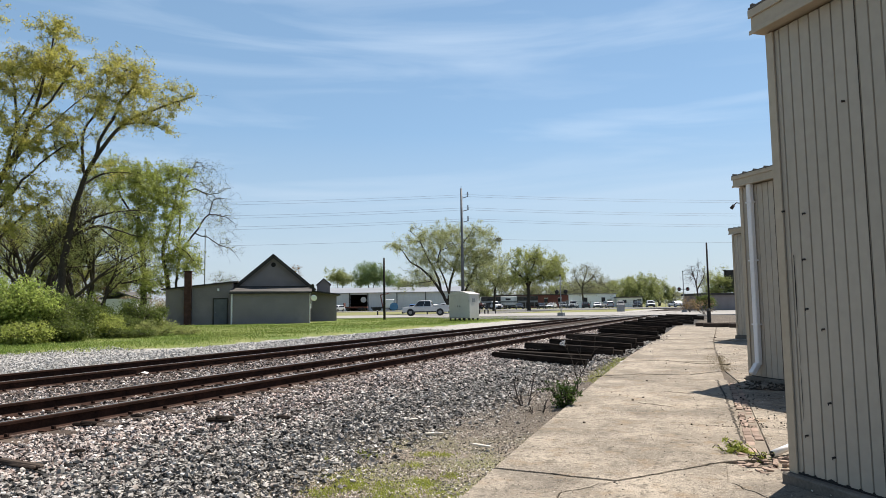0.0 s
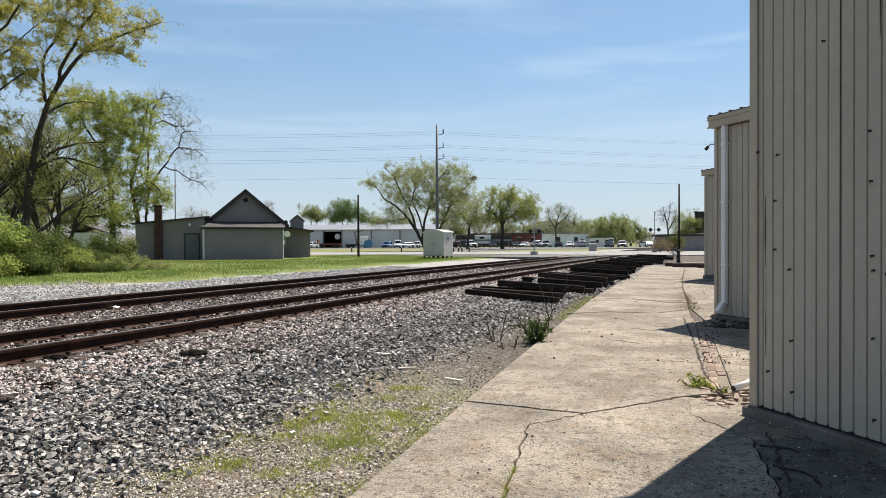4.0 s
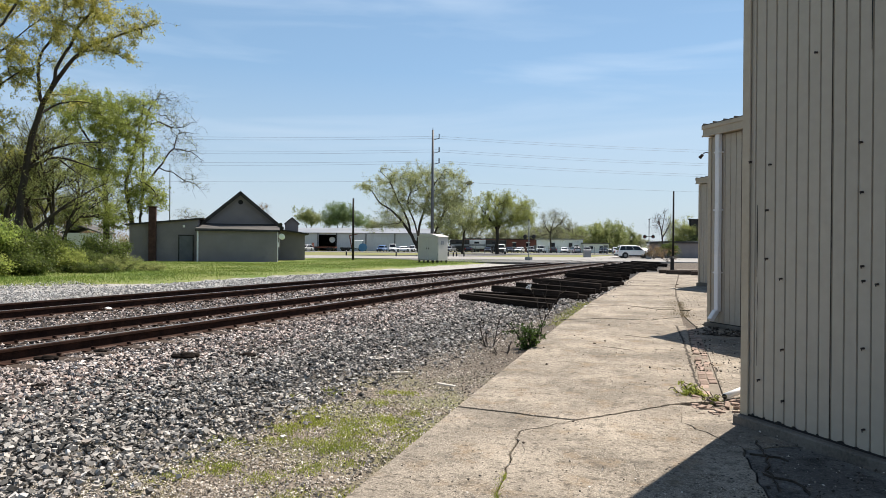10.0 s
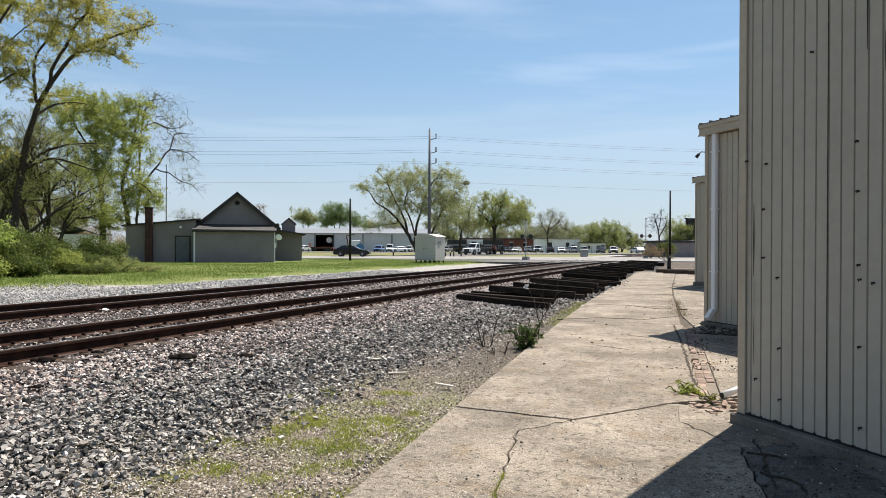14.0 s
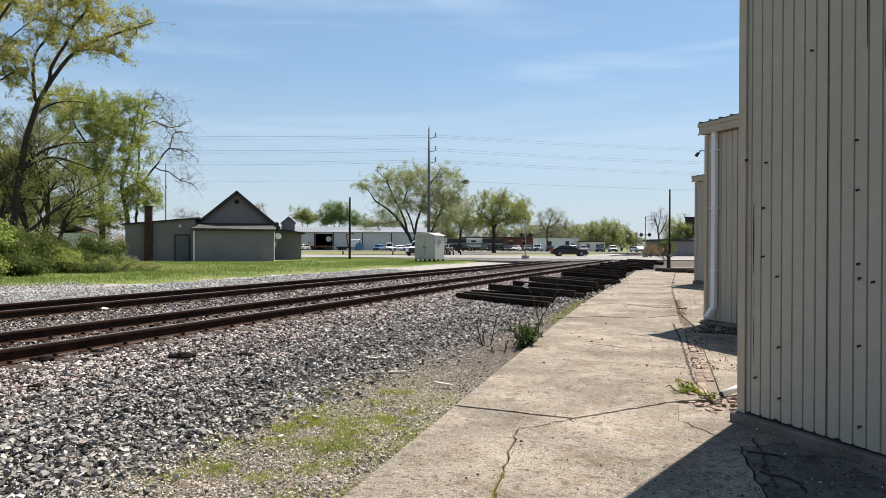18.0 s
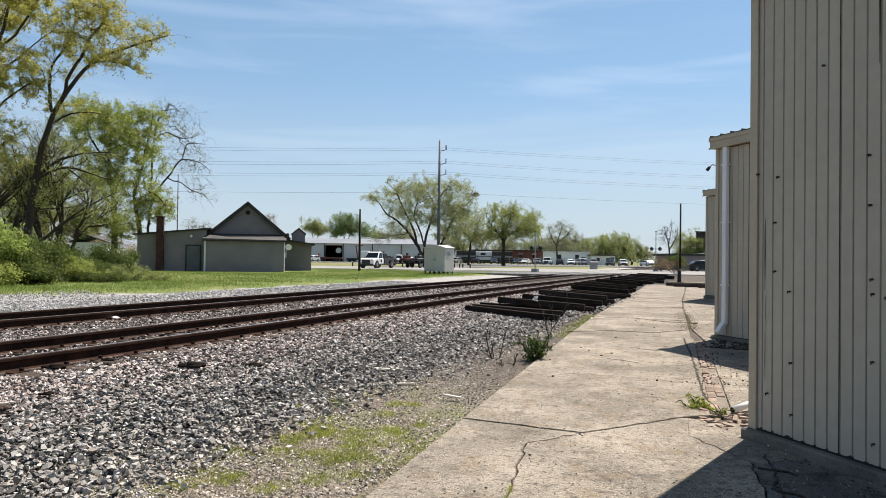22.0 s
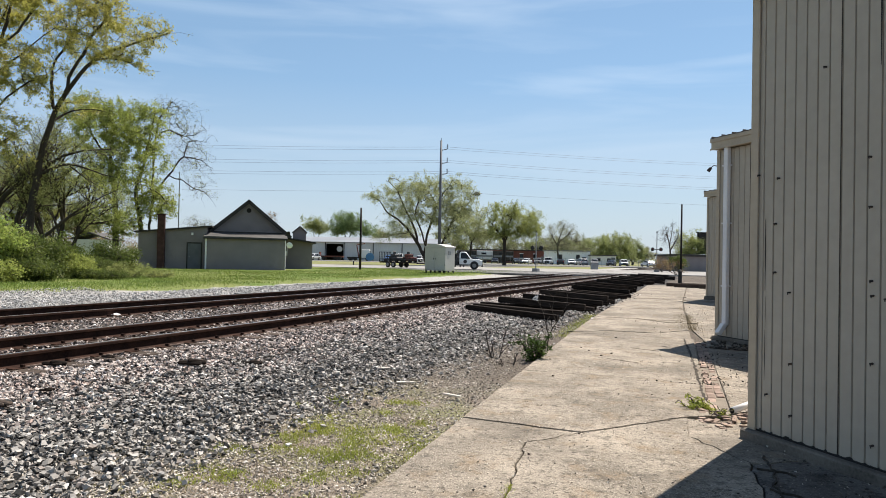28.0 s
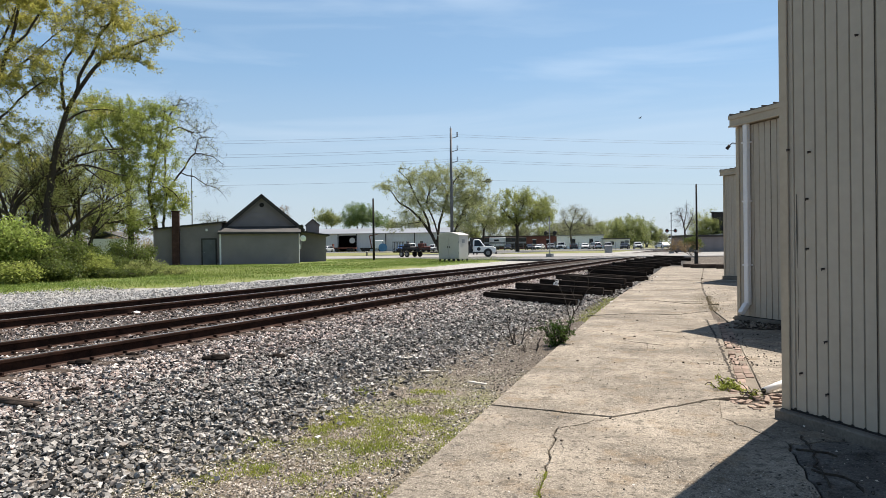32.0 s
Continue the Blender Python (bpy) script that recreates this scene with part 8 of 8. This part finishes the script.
kinds = [build_vehicle("parked white car in the far yard", "sedan", P_WHITE, "car", "parked cars"), build_vehicle("parked grey car in the far yard", "suv", P_GREY, "car", "parked cars"), build_vehicle("parked dark car in the far yard", "sedan", P_BLACK, "car", "parked cars"),
         build_vehicle("parked silver car in the far yard", "suv", P_SILVER, "car", "parked cars"), build_vehicle("parked white pickup in the far yard", "pickup", P_WHITE, "truck", "parked cars"), build_vehicle("parked blue car in the far yard", "suv", P_BLUE, "car", "parked cars"), build_vehicle("parked white van in the far yard", "van", P_WHITE, "van", "parked cars")]
spots = [(0, 18.6, 172, 250), (1, 21.2, 170, 262), (4, 24.0, 171, 255), (2, 26.6, 168, 80), (0, 29.0, 166, 262), (3, 31.6, 167, 100), (1, 34.4, 165, 258), (2, 16.0, 172, 275), (3, 41.5, 165, 262), (0, 46.0, 160, 100),
         (0, -11.4, 168, 215), (3, -8.6, 172, 250), (5, -16.4, 170, 262), (1, -5.5, 174, 240), (6, -14.2, 176, 275), (2, 38.0, 163, 250), (3, -36.5, 174, 250), (2, 10.5, 172, 265), (1, 0.8, 172, 250), (2, 5.8, 173, 80)]
used = set()
for k, x, y, a in spots:
    if k in used:
        copy_thing(kinds[k], pose(x, y, 0.3, 0, 0, a))
    else:
        park(kinds[k], x, y, a)
        used.add(k)
# yard clutter before the warehouse
spool = thing("cable_spool", "blue cable spool in the yard", "cable spool", m=pose(-22.0, 176, 0.3))
part("flange", Shape().tube((0, -0.7, 1.05), (0, -0.6, 1.05), 1.05, 1.05, 22), M_BLUE, spool)
part("flange", Shape().tube((0, 0.6, 1.05), (0, 0.7, 1.05), 1.05, 1.05, 22), M_BLUE, spool)
part("drum", Shape().tube((0, -0.6, 1.05), (0, 0.6, 1.05), 0.6, 0.6, 16), M_IRON, spool)
rust = thing("rusty_trailer", "rusty red flat trailer before the bay", "trailer", m=pose(-33.0, 181, 0.3))
part("deck", Shape().box(-3.2, 3.2, -1.1, 1.1, 0.8, 1.2), M_REDWALL, rust)
part("headboard", Shape().box(-3.2, -3.0, -1.1, 1.1, 1.2, 2.2), M_REDWALL, rust)
for x in (-2.0, 1.2, 2.1):
    part("wheel", Shape().tube((x, -1.15, 0.5), (x, 1.15, 0.5), 0.5, 0.5, 14), M_TYRE, rust)
loader = thing("loader_truck", "pale truck with a crane arm in the yard", "truck", m=pose(-24.5, 180, 0.3))
part("cab", Shape().box(-0.2, 2.0, -1.1, 1.1, 0.7, 3.0), M_WHITE, loader, "", 0.15)
part("chassis", Shape().box(-4.0, 2.4, -1.0, 1.0, 0.6, 1.0), M_IRON, loader)
part("crane_arm", Shape().tube((-1.0, 0, 1.0), (-1.6, 0, 4.2), 0.16, 0.14, 8).tube((-1.6, 0, 4.2), (0.6, 0, 4.6), 0.14, 0.1, 8), M_REDWALL, loader)
part("window", Shape().box(2.004, 2.03, -0.9, 0.9, 1.9, 2.8), M_GLASS, loader)
for x in (-3.2, -2.1, 1.4):
    part("wheel", Shape().tube((x, -1.15, 0.5), (x, 1.15, 0.5), 0.5, 0.5, 14), M_TYRE, loader)

bird = thing("bird", "small dark bird flying over the wires", "bird")
part("body", Shape().tube((-0.16, 0, 0), (0.05, 0, 0.02), 0.02, 0.06, 8).tube((0.05, 0, 0.02), (0.2, 0, 0.03), 0.06, 0.015, 8), M_BLACKTRIM, bird)
part("wing", Shape().add([(0.06, 0.03, 0.03), (-0.08, 0.03, 0.03), (-0.12, 0.36, 0.12), (0.0, 0.3, 0.12), (0.06, 0.03, 0.045), (-0.08, 0.03, 0.045)], [(0, 1, 2, 3), (4, 3, 2, 5)]), M_BLACKTRIM, bird)
part("wing", Shape().add([(0.06, -0.03, 0.03), (-0.08, -0.03, 0.03), (-0.12, -0.36, 0.12), (0.0, -0.3, 0.12), (0.06, -0.03, 0.045), (-0.08, -0.03, 0.045)], [(0, 3, 2, 1), (4, 5, 2, 3)]), M_BLACKTRIM, bird)


# ---- what moves ----
def along(path, t):
    """The place at t on a list of (seconds, x, y), smoothed a little."""
    ts = [p[0] for p in path]
    w = (-0.3, -0.15, 0.0, 0.15, 0.3)
    return sum(np.interp(t + k, ts, [p[1] for p in path]) for k in w) / 5, sum(np.interp(t + k, ts, [p[2] for p in path]) for k in w) / 5


def drive(v, path, z, turn):
    """Straight driving along a road."""
    walk(v, [(t / 2, pose(*along(path, t / 2), z, 0, 0, turn)) for t in range(0, 65)])


def roll(v, gone, start, end, step, r, side):
    """Turn the wheels by the way that the vehicle has gone, between two times."""
    n = round((end - start) / step)
    times = [start + k * step for k in range(n + 1)]
    for w in [c for c in v.children if c.name.split(".")[0] == "wheel"]:
        p = w.matrix_basis.translation.copy()
        turns = [(t, pose(p.x, p.y, p.z, 0, math.degrees(side * gone(t) / r), 0)) for t in times]
        walk(w, ([(0.0, turns[0][1])] if start > 0 else []) + turns + ([(32.0, turns[-1][1])] if end < 32 else []))


def way_gone(path):
    """How far one has come at t on a path of (seconds, x, y)."""
    ts = np.arange(0, 32.001, 1 / FPS)
    ps = np.array([along(path, t) for t in ts])
    sums = np.r_[0, np.cumsum(np.hypot(*np.diff(ps, axis=0).T))]
    return lambda t: float(np.interp(t, ts, sums))


def motions():
    z = 0.34
    suv_way = [(0, -137.7, 87), (5.0, -29.2, 87), (5.5, -22.5, 87), (6, -15.5, 87), (6.5, -9.1, 87), (7, -3.3, 87), (7.5, 3.3, 87), (8, 8.3, 87), (8.5, 12.8, 87), (9, 17.2, 87), (9.5, 20.7, 87), (10, 24.3, 87), (10.5, 27.2, 87), (11, 30.2, 87), (12, 37.4, 87), (14, 57.3, 87), (32, 286.3, 87)]
    drive(white_suv, suv_way, z, 0)
    roll(white_suv, way_gone(suv_way), 5.4, 12.4, 1 / FPS, 0.36, 1)
    dark_way = [(0, -187.2, 87), (12.5, -26.4, 87), (13.5, -16.4, 87), (14, -11.8, 87), (14.5, -7.7, 87), (16.5, 5.7, 87), (17, 8.9, 87), (17.5, 12.7, 87), (18, 16.4, 87), (18.5, 19.3, 87), (19, 22.4, 87), (20, 27.3, 87), (21, 30.8, 87), (22, 32.2, 87), (23, 36.3, 87), (25, 52.9, 87), (32, 132.2, 87)]
    drive(dark_car, dark_way, z, 0)
    roll(dark_car, way_gone(dark_way), 12.8, 23.4, 2 / FPS, 0.33, 1)
    pick_way = [(0, -5.6, 82.5), (0.5, -9.8, 82.5), (1, -15.5, 82.5), (1.5, -21.8, 82.5), (2, -28.5, 82.5), (4, -58, 82.5), (32, -360, 82.5)]
    drive(old_pickup, pick_way, z, 180)
    roll(old_pickup, way_gone(pick_way), 0.0, 2.4, 1 / FPS, 0.4, 1)
    drive(far_van, [(0, 10.4, 198), (8, 39.0, 195), (10, 44.7, 192), (11, 47.1, 191), (12, 49.7, 190), (13, 52.1, 187), (14, 55.4, 185), (15, 59.8, 182), (17, 72.8, 179), (20, 97.5, 179), (32, 208.0, 179)], z, -62)
    # the work truck leaves the yard, turns about and stops at the road with its trailer
    path = [(0, 3.7, 165), (4.0, 3.9, 164.6), (5.6, 6.1, 160), (6.3, 7.6, 157), (7, 8.7, 153.5), (8, 9.9, 150), (9, 11.2, 145), (9.6, 10.9, 139), (10.3, 10.6, 131), (11, 9.9, 123.5), (12, 9.1, 118.5), (13, 8.1, 116.5), (14, 5.6, 114), (14.5, 4.4, 112), (16.5, 0.3, 97), (18, -2.9, 87), (19, -4.8, 84.8), (20, -6.6, 83.4), (21, -7.9, 81.7), (22, -9.0, 79.4), (23, -9.0, 77.2), (23.5, -8.3, 76.3), (24, -7.8, 75.7), (24.5, -6.9, 75.3), (25, -5.9, 75), (25.5, -4.7, 74.8), (26.5, -1.5, 74.6), (27.3, -0.1, 74.5), (27.8, 0.35, 74.5), (32, 0.35, 74.5)]
    head, tail = math.radians(-60), math.radians(-60)
    rows, behind = [], []
    dt, hitch, span = 0.05, 3.2, 4.7
    px, py = along(path, 0)
    for i in range(0, 641):
        t = i * dt
        x, y = along(path, t)
        gone = math.hypot(x - px, y - py)
        if gone > 0.004:
            want = math.atan2(y - py, x - px)
            head += ((want - head + math.pi) % (2 * math.pi) - math.pi) * min(1.0, gone * 1.1)
        hx, hy = x - math.cos(head) * hitch, y - math.sin(head) * hitch
        if i == 0:
            ax, ay = hx - math.cos(tail) * span, hy - math.sin(tail) * span
        tail = math.atan2(hy - ay, hx - ax)
        ax, ay = hx - math.cos(tail) * span, hy - math.sin(tail) * span
        px, py = x, y
        if i % 10 == 0:
            rows.append((t, pose(x, y, z, 0, 0, math.degrees(head))))
            behind.append((t, pose(hx, hy, z, 0, 0, math.degrees(tail))))
    walk(work_truck, rows)
    walk(trailer, behind)
    roll(work_truck, way_gone(path), 3.6, 28.2, 1 / FPS, 0.4, 1)
    roll(trailer, way_gone(path), 3.6, 28.2, 1 / FPS, 0.34, 1)
    walk(bird, [(0, pose(260, 120, 30, 0, 0, 180)), (29.5, pose(62, 84, 21, 0, 0, 180)), (31.0, pose(33.5, 80, 16.6, 0, 0, 180)), (31.5, pose(26.0, 80, 15.9, 0, 0, 180)), (32.0, pose(20.5, 80, 16.3, 0, 0, 180))])


motions()
